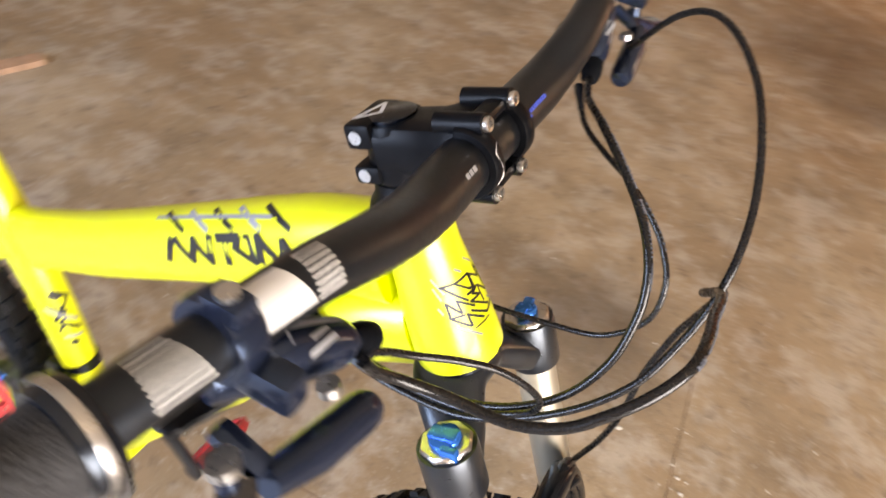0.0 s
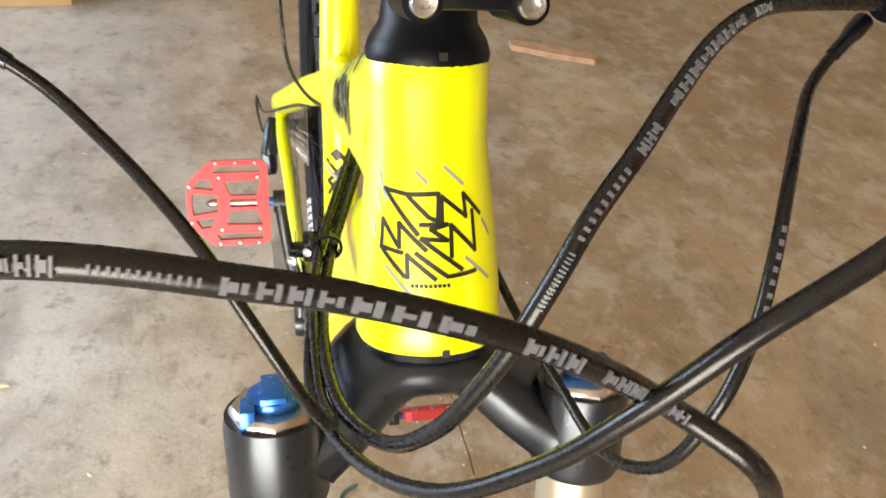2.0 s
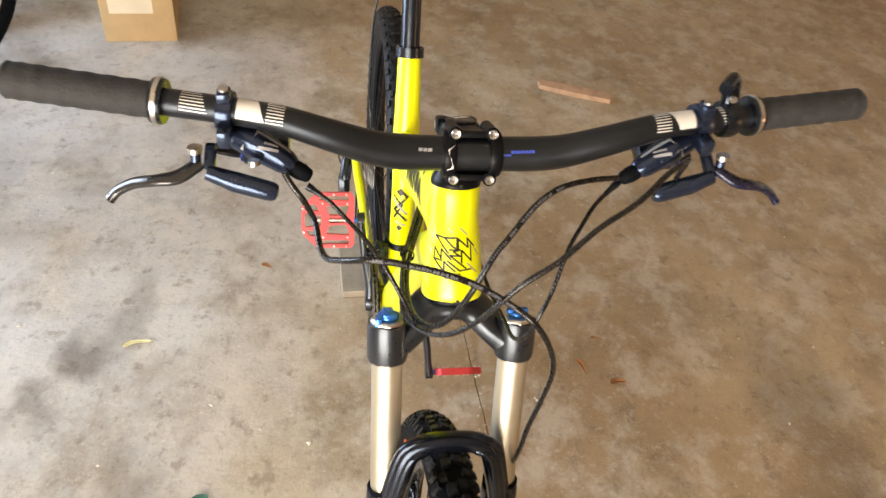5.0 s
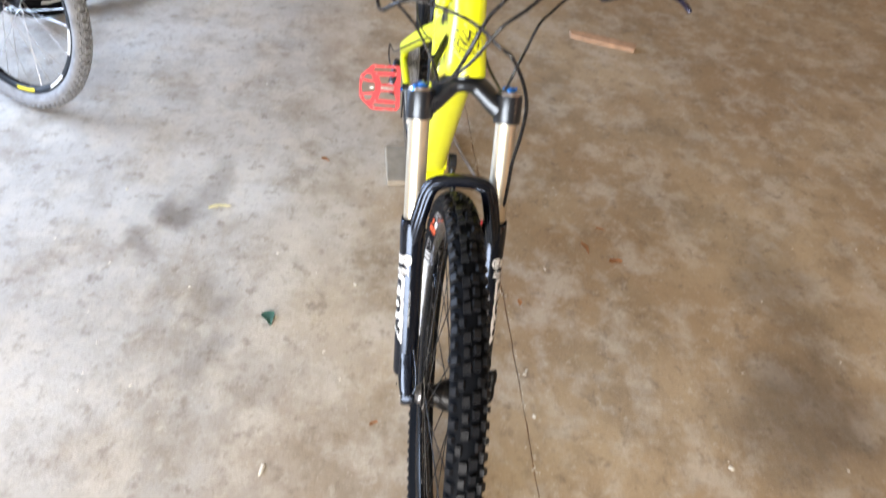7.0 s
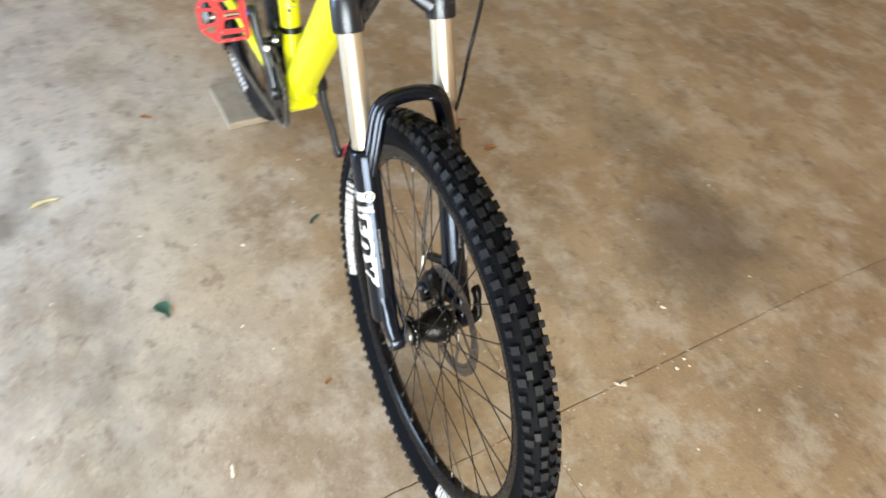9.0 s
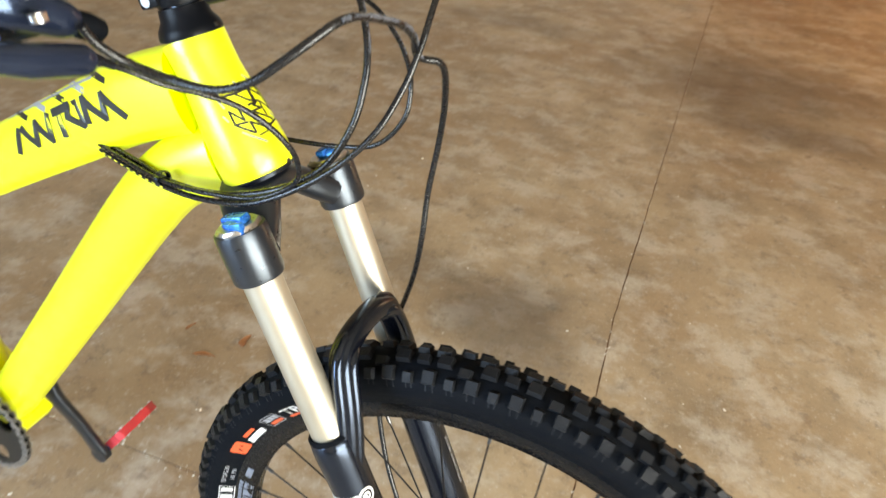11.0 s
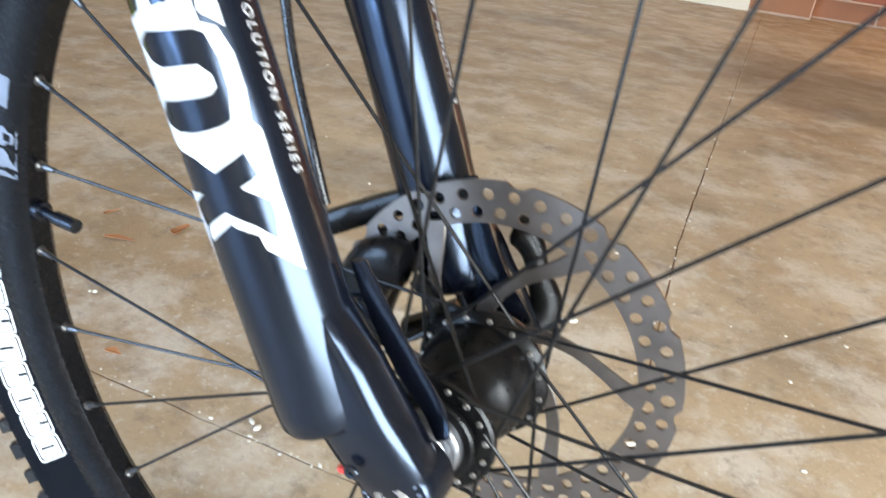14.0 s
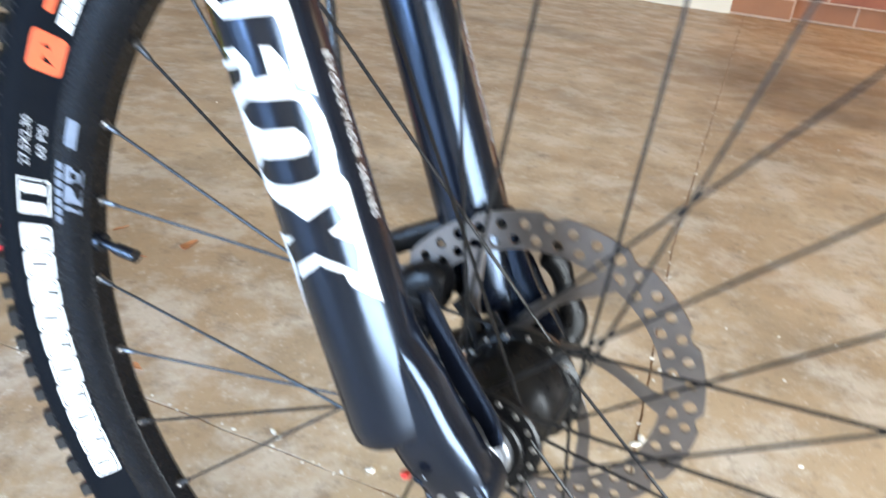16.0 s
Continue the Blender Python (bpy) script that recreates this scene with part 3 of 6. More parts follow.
def build_rotor():
    R = 0.0932
    y = 0.0415
    outer = []
    for k in range(144):
        t = 2 * math.pi * k / 144
        ph = (k % 12)
        outer.append((R - (0.0028 if ph in (0, 1) else 0.0) , t))
    outer = [(r * math.cos(t), r * math.sin(t)) for r, t in outer]
    holes = [circle(0, 0, 0.0722, 72)]
    for k in range(42):
        for r, sh in ((0.0775, 0.0), (0.0862, 0.5)):
            t = 2 * math.pi * (k + sh + 0.25) / 42
            q = 0.0030 if k % 7 else 0.0036
            holes.append(circle(r * math.cos(t), r * math.sin(t), q, 10))
    bm = bmesh.new()
    place = lambda a, c, h: AX + V(a, y + h, c)
    plate(bm, outer, holes, 0.002, place)
    rotor = part("brake_rotor", bm, ROTORM, bike, "perforated steel brake disc", angle=30)
    for k in range(6):
        t0 = math.pi * 2 * k / 6 - 0.14
        pts = []
        for q in range(9):
            f = q / 8
            r = 0.024 + (0.0765 - 0.024) * f
            t = t0 - 0.85 * math.sin(f * 1.5)
            pts.append(AX + V(r * math.cos(t), y, r * math.sin(t)))
        bm = bmesh.new()
        tube(bm, pts, [(0.0048 - 0.0014 * math.sin(q / 8 * 3) + 0.0022 * (q / 8) ** 4, 0.001) for q in range(9)], 8, ref=(0, 1, 0), square=3)
        part("rotor_arm", bm, ROTORM, rotor)
        bm = bmesh.new()
        b = AX + V(0.0215 * math.cos(t0), y - 0.001, 0.0215 * math.sin(t0))
        rod(bm, b, b - V(0, 0.0022, 0), 0.0036, 10)
        part("rotor_bolt", bm, STEEL, rotor)
    bm = bmesh.new()
    lathe(bm, [(0.0165, -0.001), (0.0262, -0.001), (0.0262, 0.001), (0.0165, 0.001)], AX + V(0, y, 0), (0, 1, 0), 40, closed=True)
    part("rotor_carrier", bm, ROTORM, rotor)


build_rotor()
BEND[0] = None


def build_fork():
    for sgn, side in ((-1, "right"), (1, "left")):
        y = sgn * LEG_Y
        bm = bmesh.new()
        rod(bm, G(0.29, y), G(0.50, y), 0.0160, 40)
        part("stanchion", bm, GOLD, bike, "gold-coated fork stanchion tube")
        bm = bmesh.new()
        base = G(0, y)
        axis = (G(0.5, y) - base).normalized()
        lathe(bm, [(0.0, 0.0315), (0.0160, 0.0315), (0.0186, 0.0325), (0.0200, 0.0350), (0.0206, 0.042), (0.0206, 0.10), (0.0203, 0.15), (0.0199, 0.20), (0.0196, 0.24), (0.0197, 0.262), (0.0202, 0.280), (0.0204, 0.292), (0.0202, 0.300), (0.0196, 0.3055), (0.0182, 0.3085), (0.0172, 0.3085), (0.0172, 0.30), (0.0, 0.30)], base, axis, 48, ref=N)
        leg = part("fork_lower_leg", bm, GLOSS, bike, "gloss black fork lower leg with large white angular graphic")
        bm = bmesh.new()
        lathe(bm, [(0.0162, 0.3085), (0.0192, 0.3085), (0.0196, 0.3105), (0.0180, 0.3130), (0.0162, 0.3125)], base, axis, 40, ref=N, closed=True)
        part("wiper_seal", bm, RUBBER, leg, "black rubber dust wiper")
        # dropout: an arm from the leg's foot forward to the axle
        bm = bmesh.new()
        pts = [F(0.092, -0.0195, y * 0.955), F(0.058, -0.0130, y * 0.955), F(0.032, -0.0075, y * 0.945), F(0.012, -0.002, y * 0.92), F(-0.002, 0.0, y * 0.885)]
        tube(bm, spline(pts, 5), [(r, q) for r, q in zip(np.interp(np.linspace(0, 1, 21), [0, 0.3, 0.6, 0.85, 1], [0.011, 0.0165, 0.0170, 0.0160, 0.0145]).tolist(), np.interp(np.linspace(0, 1, 21), [0, 0.5, 1], [0.011, 0.0125, 0.0105]).tolist())], 24, ref=(0, 1, 0), square=2.2)
        part("dropout", bm, GLOSS, leg, "black cast dropout arm")
        bm = bmesh.new()
        ya = y * 0.84
        lathe(bm, [(0.0, -0.0085), (0.0150, -0.0085), (0.0168, -0.0065), (0.0168, 0.0105), (0.0150, 0.0132), (0.0122, 0.0138), (0.0112, 0.0128), (0.0, 0.0128)], AX + V(0, ya, 0), (0, sgn, 0), 40)
        part("axle_boss", bm, GLOSS, leg, "round axle clamp of the dropout")
        bm = bmesh.new()
        fin = spline([F(0.092, 0.002, y * 0.80), F(0.066, 0.003, y * 0.74), F(0.042, 0.007, y * 0.70), F(0.025, 0.013, y * 0.70), F(0.014, 0.0165, y * 0.76)], 5)
        tube(bm, fin, [(0.0013, 0.0060 - 0.003 * abs(2 * k / (len(fin) - 1) - 1) ** 2) for k in range(len(fin))], 12, ref=N, square=1.5)
        part("dropout_fin", bm, GLOSS, leg, "thin shiny inner wall of the dropout")
        if sgn < 0:
            bm = bmesh.new()
            lathe(bm, [(0.0014, 0.0), (0.0028, 0.0), (0.0032, 0.0010), (0.0028, 0.0016), (0.0014, 0.0012)], F(0.016, -0.010, y - 0.0095), (0, -1, 0), 16, closed=True)
            part("pinch_bolt", bm, BLACK, leg, "black pinch bolt of the dropout")
        bm = bmesh.new()
        for k in range(22):
            t = 2 * math.pi * k / 22
            o = AX + V(0.0128 * math.cos(t), ya + sgn * 0.01395, 0.0128 * math.sin(t))
            block(bm, o, (0.0018, 0.0005, 0.0008), (V(math.cos(t), 0, math.sin(t)), V(0, 1, 0), V(-math.sin(t), 0, math.cos(t))))
        tagged(part("boss_ticks", bm, TICK, leg, "ring of small pale marks", smooth=False), kind="stuff")
        bm = bmesh.new()
        lathe(bm, [(0.0045, 0.0), (0.0078, 0.0), (0.0078, 0.0022), (0.0070, 0.0028), (0.0045, 0.0028)], AX + V(0, ya + sgn * 0.0125, 0), (0, sgn, 0), 24, closed=True)
        part("axle_cap", bm, STEEL, leg, "silver hollow axle end")
        # crown socket with knob
        bm = bmesh.new()
        lathe(bm, [(0.0162, 0.474), (0.0198, 0.474), (0.0208, 0.477), (0.0208, 0.511), (0.0200, 0.516), (0.0, 0.516)], base - axis * 0.0045, axis, 40, ref=N)
        crown = part("crown_socket", bm, CROWNM, bike, "matt black crown clamp")
        bm = bmesh.new()
        lathe(bm, [(0.0, 0.5160), (0.0182, 0.5160), (0.0182, 0.5182), (0.0168, 0.5200), (0.0, 0.5200)], base - axis * 0.0045, axis, 8, ref=N)
        part("top_cap", bm, STEEL, crown, "silver octagonal top cap")
        bm = bmesh.new()
        wide = 0.0092 if sgn > 0 else 0.0112
        lathe(bm, [(0.0, 0.5200), (wide - 0.0004, 0.5200), (wide, 0.5220), (wide - 0.0006, 0.5240), (0.0070, 0.5252), (0.0, 0.5255)], base - axis * 0.0045, axis, 28, ref=N)
        knob_ = part("damper_dial", bm, BLUE, crown, "blue anodised adjuster dial")
        bm = bmesh.new()
        up = G(0.5240, y)
        if sgn > 0:
            block(bm, up, (0.022, 0.0080, 0.0055), (V(0, 1, 0), N, S), bevel=0.002)
            block(bm, up, (0.0080, 0.013, 0.0045), (V(0, 1, 0), N, S), bevel=0.002)
        else:
            block(bm, up, (0.011, 0.020, 0.005), (V(0, 1, 0), N, S), bevel=0.002)
            block(bm, up + N * 0.008 - V(0, 0.010, 0) - S * 0.006, (0.006, 0.012, 0.012), (V(0, 1, 0), N, S), bevel=0.0015)
        part("lever_grip", bm, BLUE, crown, "blue lever on the dial")
    # crown bridge
    bm = bmesh.new()
    pts = [F(0.490, LEG_N - 0.004, -LEG_Y + 0.010), F(0.500, LEG_N - 0.010, -0.045), F(0.522, -0.052, -0.022), F(0.528, -0.055, 0), F(0.522, -0.052, 0.022), F(0.500, LEG_N - 0.010, 0.045), F(0.490, LEG_N - 0.004, LEG_Y - 0.010)]
    sp = spline(pts, 6)
    n = len(sp)
    tube(bm, sp, [(0.0165 + 0.012 * math.sin(math.pi * i / (n - 1)) ** 2, 0.0135 - 0.002 * math.sin(math.pi * i / (n - 1))) for i in range(n)], 20, ref=S, square=1.2)
    part("fork_crown", bm, CROWNM, bike, "matt black forged fork crown")
    bm = bmesh.new()
    rod(bm, F(0.53, -0.053), F(0.69, -0.0640), 0.0143, 24)
    part("steerer", bm, BLACK, bike)
    # arch: two fluted arms that meet a thick bridge behind and above the tyre
    half = [(0.278, 0.0075, 0.0632), (0.305, 0.0140, 0.0585), (0.335, 0.0190, 0.0525), (0.360, 0.0215, 0.0465), (0.374, 0.0225, 0.0395), (0.381, 0.0235, 0.0280), (0.384, 0.0240, 0.0130)]
    pts = [F(s, LEG_N + n, -y) for s, n, y in half] + [F(0.3845, LEG_N + 0.0240, 0.0)] + [F(s, LEG_N + n, y) for s, n, y in reversed(half)]
    sp = spline(pts, 5)
    n = len(sp)
    side = [abs(2 * i / (n - 1) - 1) for i in range(n)]
    bm = bmesh.new()
    tube(bm, sp, [(0.0098 + 0.0012 * q, 0.0098 + 0.0022 * q) for q in side], 20, ref=N, square=1.3)
    arch = part("fork_arch", bm, GLOSS, bike, "black fluted fork brace over the tyre")
    for sgn in (-1, 1):
        arm = [p for p in sp if sgn * p.y > 0.022]
        if sgn > 0:
            arm = arm[::-1]
        m = len(arm)
        face = (N * 0.75 + V(0, sgn * 0.66, 0)).normalized()
        for off in (-0.0066, 0.0066):
            line = []
            for i, p in enumerate(arm):
                d = (arm[min(i + 1, m - 1)] - arm[max(i - 1, 0)]).normalized()
                up = (face - d * d.dot(face)).normalized()
                line.append(p + up * (0.0062 - 0.004 * max(0.0, i / (m - 1) - 0.72) / 0.28) + d.cross(up) * off)
            bm = bmesh.new()
            tube(bm, line, [(0.0054, 0.0054)] * (m - 3) + [(0.0046, 0.0046), (0.0036, 0.0036), (0.002, 0.002)], 14)
            part("arch_rib", bm, GLOSS, arch, "raised flute of the fork brace")


build_fork()


def build_cockpit():
    """Head tube is on the frame; stem and bar sit above it."""
    B = F(0.697, -0.0070)
    bm = bmesh.new()
    half = [(0.0, 0, 0), (0.03, 0, 0), (0.055, 0.001, 0.001), (0.085, 0.003, 0.006), (0.125, 0.006, 0.021), (0.165, 0.003, 0.033), (0.20, -0.001, 0.037), (0.26, -0.008, 0.041), (0.378, -0.025, 0.047)]
    pts = [B + V(x, -y, z) for y, x, z in reversed(half)] + [B + V(x, y, z) for y, x, z in half[1:]]
    sp = spline(pts, 6)
    rad = [float(np.interp(abs(p.y), [0, 0.045, 0.07, 0.13, 0.18, 0.4], [0.0159, 0.0159, 0.0158, 0.0135, 0.0115, 0.0111])) for p in sp]
    tube(bm, sp, rad, 24)
    bar = part("handlebar", bm, BARM, bike, "matt black riser handlebar with white stripe print")

    def on_bar(y):
        i = min(range(len(sp)), key=lambda k: abs(sp[k].y - y))
        return sp[i], (sp[min(i + 1, len(sp) - 1)] - sp[max(i - 1, 0)]).normalized()

    for sgn in (-1, 1):
        g = [p for p in sp if sgn * p.y > 0.256]
        if sgn < 0:
            g = g[::-1]
        inner = max((p for p in sp if sgn * p.y <= 0.256), key=lambda p: sgn * p.y)
        g.insert(0, inner.lerp(g[0], (0.256 - sgn * inner.y) / (sgn * g[0].y - sgn * inner.y)))
        dense = []
        for a, c in zip(g, g[1:]):
            for k in range(5):
                dense.append(a.lerp(c, k / 5))
        dense.append(g[-1])
        bm = bmesh.new()
        m = len(dense)
        tube(bm, dense, [0.0146 + (0.0006 if (i // 2) % 2 else 0.0) - (0.002 if i in (0, m - 1) else 0) for i in range(m)], 24)
        grip = part("grip", bm, GRIPM, bike, "black ribbed rubber grip")
        p, d = on_bar(sgn * 0.259)
        bm = bmesh.new()
        lathe(bm, [(0.0115, -0.005), (0.0180, -0.005), (0.0188, -0.003), (0.0188, 0.003), (0.0180, 0.005), (0.0115, 0.005)], p, d, 28, closed=True)
        part("lock_ring", bm, BLACK, grip, "black lock ring with silver edge")
        bm = bmesh.new()
        lathe(bm, [(0.0120, -0.0018), (0.0193, -0.0018), (0.0196, 0.0), (0.0193, 0.0018), (0.0120, 0.0018)], p - d * (sgn * 0.0), d, 28, closed=True)
        part("ring_edge", bm, STEEL, grip, "silver ring edge")
    # stem: a flat-topped body between the bar and a split steerer clamp
    bm = bmesh.new()
    st = F(0.697, -0.0630)
    tube(bm, [st - N * 0.004, st + N * 0.010, B - N * 0.026, B - N * 0.013, B - N * 0.004], [(0.0205, 0.0165), (0.0190, 0.0165), (0.0205, 0.0175), (0.0250, 0.0205), (0.0258, 0.0195)], 24, ref=S, square=2.5)
    stem = part("stem", bm, MATT, bike, "short matt black stem with faceplate and silver bolts")
    bm = bmesh.new()
    lathe(bm, [(0.0, -0.022), (0.0185, -0.022), (0.0195, -0.020), (0.0195, 0.012), (0.0180, 0.0155), (0.0, 0.0155)], st, S, 32, ref=N)
    part("steerer_clamp", bm, MATT, stem)
    bm = bmesh.new()
    lathe(bm, [(0.0, 0.0155), (0.0150, 0.0155), (0.0150, 0.0180), (0.0135, 0.0188), (0.0, 0.0188)], st, S, 28, ref=N)
    part("stem_cap", bm, BLACK, stem)
    for s, hgt in ((0.0105, 0.016), (-0.0140, 0.012)):
        bm = bmesh.new()
        block(bm, st + S * s - N * 0.0125 - V(0, 0.002, 0), (0.018, 0.040, hgt), (N, V(0, 1, 0), S), bevel=0.0035)
        ear = part("clamp_ear", bm, MATT, stem, "split clamp at the back of the stem")
        bm = bmesh.new()
        o = st + S * s - N * 0.014 - V(0, 0.0222, 0)
        rod(bm, o, o + V(0, 0.001, 0), 0.0042, 14)
        part("clamp_bolt", bm, STEEL, stem, "silver clamp bolt")
        bm = bmesh.new()
        block(bm, st + S * s - N * 0.0218 - V(0, 0.008, 0), (0.0008, 0.016, hgt * 0.35), (N, V(0, 1, 0), S))
        part("ear_mark", bm, WHITE, stem, "white mark on the clamp")
    bm = decal(stroke([(-0.006, -0.013), (0.007, -0.003), (0.002, 0.010), (-0.006, -0.013)], 0.0026), lambda u, v: st + S * 0.0188 - N * 0.0125 + N * u + V(0, v, 0), cut=0)
    part("ear_emblem", bm, WHITE, stem, "white outlined triangle on the stem")
    # face plate: two curved straps joined above and below round an open window
    for y in (-0.0205, 0.0205):
        bm = bmesh.new()
        lathe(bm, [(0.0161, -0.0055), (0.0200, -0.0055), (0.0212, -0.0035), (0.0212, 0.0035), (0.0200, 0.0055), (0.0161, 0.0055)], B + V(0, y, 0), (0, 1, 0), 30, ref=S, closed=True, arc=190, start=-5)
        part("faceplate_strap", bm, MATT, stem, "black faceplate strap")
    for s in (-1, 1):
        bm = bmesh.new()
        block(bm, B + S * (s * 0.0195) + N * 0.006, (0.012, 0.034, 0.0065), (N, V(0, 1, 0), S), bevel=0.0022)
        for y in (-0.0165, 0.0165):
            rod(bm, B + S * (s * 0.0205) - N * 0.016 + V(0, y, 0), B + S * (s * 0.0205) + N * 0.013 + V(0, y, 0), 0.0062, 18)
        part("faceplate_bridge", bm, MATT, stem, "black faceplate bridge with bolt lugs")
    for s in (-1, 1):
        for y in (-0.0165, 0.0165):
            bm = bmesh.new()
            o = B + S * (s * 0.0205) + N * 0.013 + V(0, y, 0)
            lathe(bm, [(0.0, 0.0005), (0.0019, 0.0005), (0.0021, 0.0028), (0.0038, 0.0030), (0.0043, 0.0022), (0.0043, -0.001), (0.0, -0.001)], o, N, 18)
            part("stem_bolt", bm, STEEL, stem, "silver hex bolt")
    # headset cover below the stem
    bm = bmesh.new()
    top, bot = F(0.676, -0.0650), F(0.6510, -0.0662)
    lathe(bm, [(0.0150, 0.0), (0.0245, 0.0), (0.0250, 0.003), (0.0235, 0.008), (0.0195, 0.014), (0.0185, 0.0225), (0.0150, 0.0225)], bot, top - bot, 36, closed=True)
    part("headset_cover", bm, MATT, bike, "matt black headset cover")
    return B, sp, on_bar


B0, BAR, on_bar = build_cockpit()


# ---- frame ----
def fy(x):
    return -0.022 * (x + 0.25)


def Q(x, z, y=0.0):
    return V(x, y + fy(x), LO(z))


BB = Q(-0.675, 0.356)
RA = Q(-1.14, 0.353)


def build_frame():
    bm = bmesh.new()
    a, c = F(0.541, -0.0525), F(0.6525, -0.0670)
    d = (c - a).normalized()
    h = (c - a).length
    lathe(bm, [(0.020, -0.0055), (0.0297, -0.0055), (0.0312, -0.0025), (0.0308, 0.014), (0.0287, 0.040), (0.0258, 0.065), (0.0244, 0.080), (0.0247, 0.098), (0.0250, h - 0.004), (0.0245, h - 0.002), (0.018, h - 0.002)], a, d, 48, ref=N)
    part("head_tube", bm, YELLOW, bike, "tapered neon yellow head tube with black zigzag emblem")
    bm = bmesh.new()
    lathe(bm, [(0.018, -0.0095), (0.0275, -0.0095), (0.0285, -0.0065), (0.0280, -0.0055), (0.018, -0.0055)], a, d, 40, ref=N, closed=True)
    part("lower_headset", bm, BLACK, bike)
    # top tube
    bm = bmesh.new()
    p = spline([Q(-0.300, 0.892), Q(-0.36, 0.868), Q(-0.47, 0.805), Q(-0.60, 0.730), Q(-0.68, 0.690), Q(-0.715, 0.672)], 6)
    n = len(p)
    rx = np.interp(np.linspace(0, 1, n), [0, 0.2, 0.5, 0.85, 1], [0.024, 0.0255, 0.0245, 0.0215, 0.020]).tolist()
    rz = np.interp(np.linspace(0, 1, n), [0, 0.2, 0.5, 0.85, 1], [0.038, 0.036, 0.032, 0.031, 0.036]).tolist()
    tube(bm, p, list(zip(rx, rz)), 28, square=0.6)
    tt = part("top_tube", bm, YELLOW, bike, "neon yellow top tube with black zigzag print")
    # down tube
    bm = bmesh.new()
    p = spline([Q(-0.268, 0.842), Q(-0.315, 0.815), Q(-0.37, 0.758), Q(-0.50, 0.585), Q(-0.62, 0.425), Q(-0.668, 0.362)], 6)
    n = len(p)
    rx = np.interp(np.linspace(0, 1, n), [0, 0.25, 0.7, 1], [0.023, 0.029, 0.031, 0.034]).tolist()
    rz = np.interp(np.linspace(0, 1, n), [0, 0.15, 0.3, 1], [0.030, 0.032, 0.031, 0.0295]).tolist()
    tube(bm, p, list(zip(rx, rz)), 28, square=0.6)
    part("down_tube", bm, YELLOW, bike, "thick neon yellow down tube")
    # seat tube
    bm = bmesh.new()
    p = spline([Q(-0.672, 0.350), Q(-0.698, 0.46), Q(-0.724, 0.60), Q(-0.757, 0.70), Q(-0.802, 0.815)], 6)
    tube(bm, p, np.interp(np.linspace(0, 1, len(p)), [0, 0.5, 0.72, 1], [0.0205, 0.0205, 0.0225, 0.0185]).tolist(), 24)
    part("seat_tube", bm, YELLOW, bike, "neon yellow seat tube with black print")
    bm = bmesh.new()
    lathe(bm, [(0.018, -0.036), (0.0215, -0.036), (0.0215, 0.036), (0.018, 0.036)], BB, (0, 1, 0), 32, closed=True)
    part("bottom_bracket", bm, YELLOW, bike)
    bm = bmesh.new()
    block(bm, BB + V(0.008, 0, -0.022), (0.052, 0.066, 0.03), (V(0.78, 0, -0.62), V(0, 1, 0), V(0.62, 0, 0.78)), bevel=0.008)
    part("shell_gusset", bm, YELLOW, bike)
    bm = bmesh.new()
    tie = Q(-0.7015, 0.482)
    lathe(bm, [(0.0195, -0.006), (0.0222, -0.006), (0.0222, 0.006), (0.0195, 0.006)], tie, (-0.19, 0, 0.98), 28, closed=True)
    block(bm, tie + V(-0.014, -0.022, 0), (0.02, 0.014, 0.02), bevel=0.003)
    part("mech_clamp", bm, BLACK, bike, "black band clamp of the front derailleur")
    bm = bmesh.new()
    lathe(bm, [(0.0195, -0.005), (0.0228, -0.005), (0.0228, 0.011), (0.0195, 0.011)], Q(-0.800, 0.81), (-0.35, 0, 0.96), 28, closed=True)
    part("seat_collar", bm, BLACK, bike)
    bm = bmesh.new()
    rod(bm, Q(-0.798, 0.80), Q(-0.846, 0.925), 0.0155, 24)
    post = part("seatpost", bm, BLACK, bike, "black dropper seatpost")
    bm = bmesh.new()
    lathe(bm, [(0.012, 0.0), (0.0175, 0.0), (0.0178, 0.008), (0.0165, 0.014), (0.012, 0.014)], Q(-0.846, 0.925), (-0.36, 0, 0.96), 24, closed=True)
    part("post_collar", bm, STEEL, post, "silver-edged dropper collar")
    bm = bmesh.new()
    rod(bm, Q(-0.846, 0.925), Q(-0.862, 0.970), 0.0125, 20)
    part("post_slider", bm, BLACK, post)
    bm = bmesh.new()
    p = spline([Q(-0.735, 0.990), Q(-0.81, 0.995), Q(-0.89, 0.995), Q(-0.96, 1.001), Q(-1.005, 1.005)], 5)
    n = len(p)
    wd = np.interp(np.linspace(0, 1, n), [0, 0.1, 0.5, 0.8, 1], [0.010, 0.020, 0.034, 0.066, 0.058]).tolist()
    tube(bm, p, [(w, 0.016) for w in wd], 20, square=0.5)
    saddle = part("saddle", bm, MATT, bike, "black saddle")
    # rear triangle
    for sgn in (-1, 1):
        bm = bmesh.new()
        p = spline([Q(-0.735, 0.668, sgn * 0.004), Q(-0.79, 0.632, sgn * 0.012), Q(-0.86, 0.585, sgn * 0.033), Q(-0.96, 0.510, sgn * 0.060), Q(-1.06, 0.446, sgn * 0.071), Q(-1.115, 0.405, sgn * 0.070), Q(-1.138, 0.352, sgn * 0.070)], 6)
        n = len(p)
        tube(bm, p, list(zip(np.interp(np.linspace(0, 1, n), [0, 0.3, 0.8, 1], [0.0140, 0.0150, 0.0125, 0.009]).tolist(), np.interp(np.linspace(0, 1, n), [0, 0.3, 0.8, 1], [0.024, 0.019, 0.015, 0.016]).tolist())), 18, square=0.6)
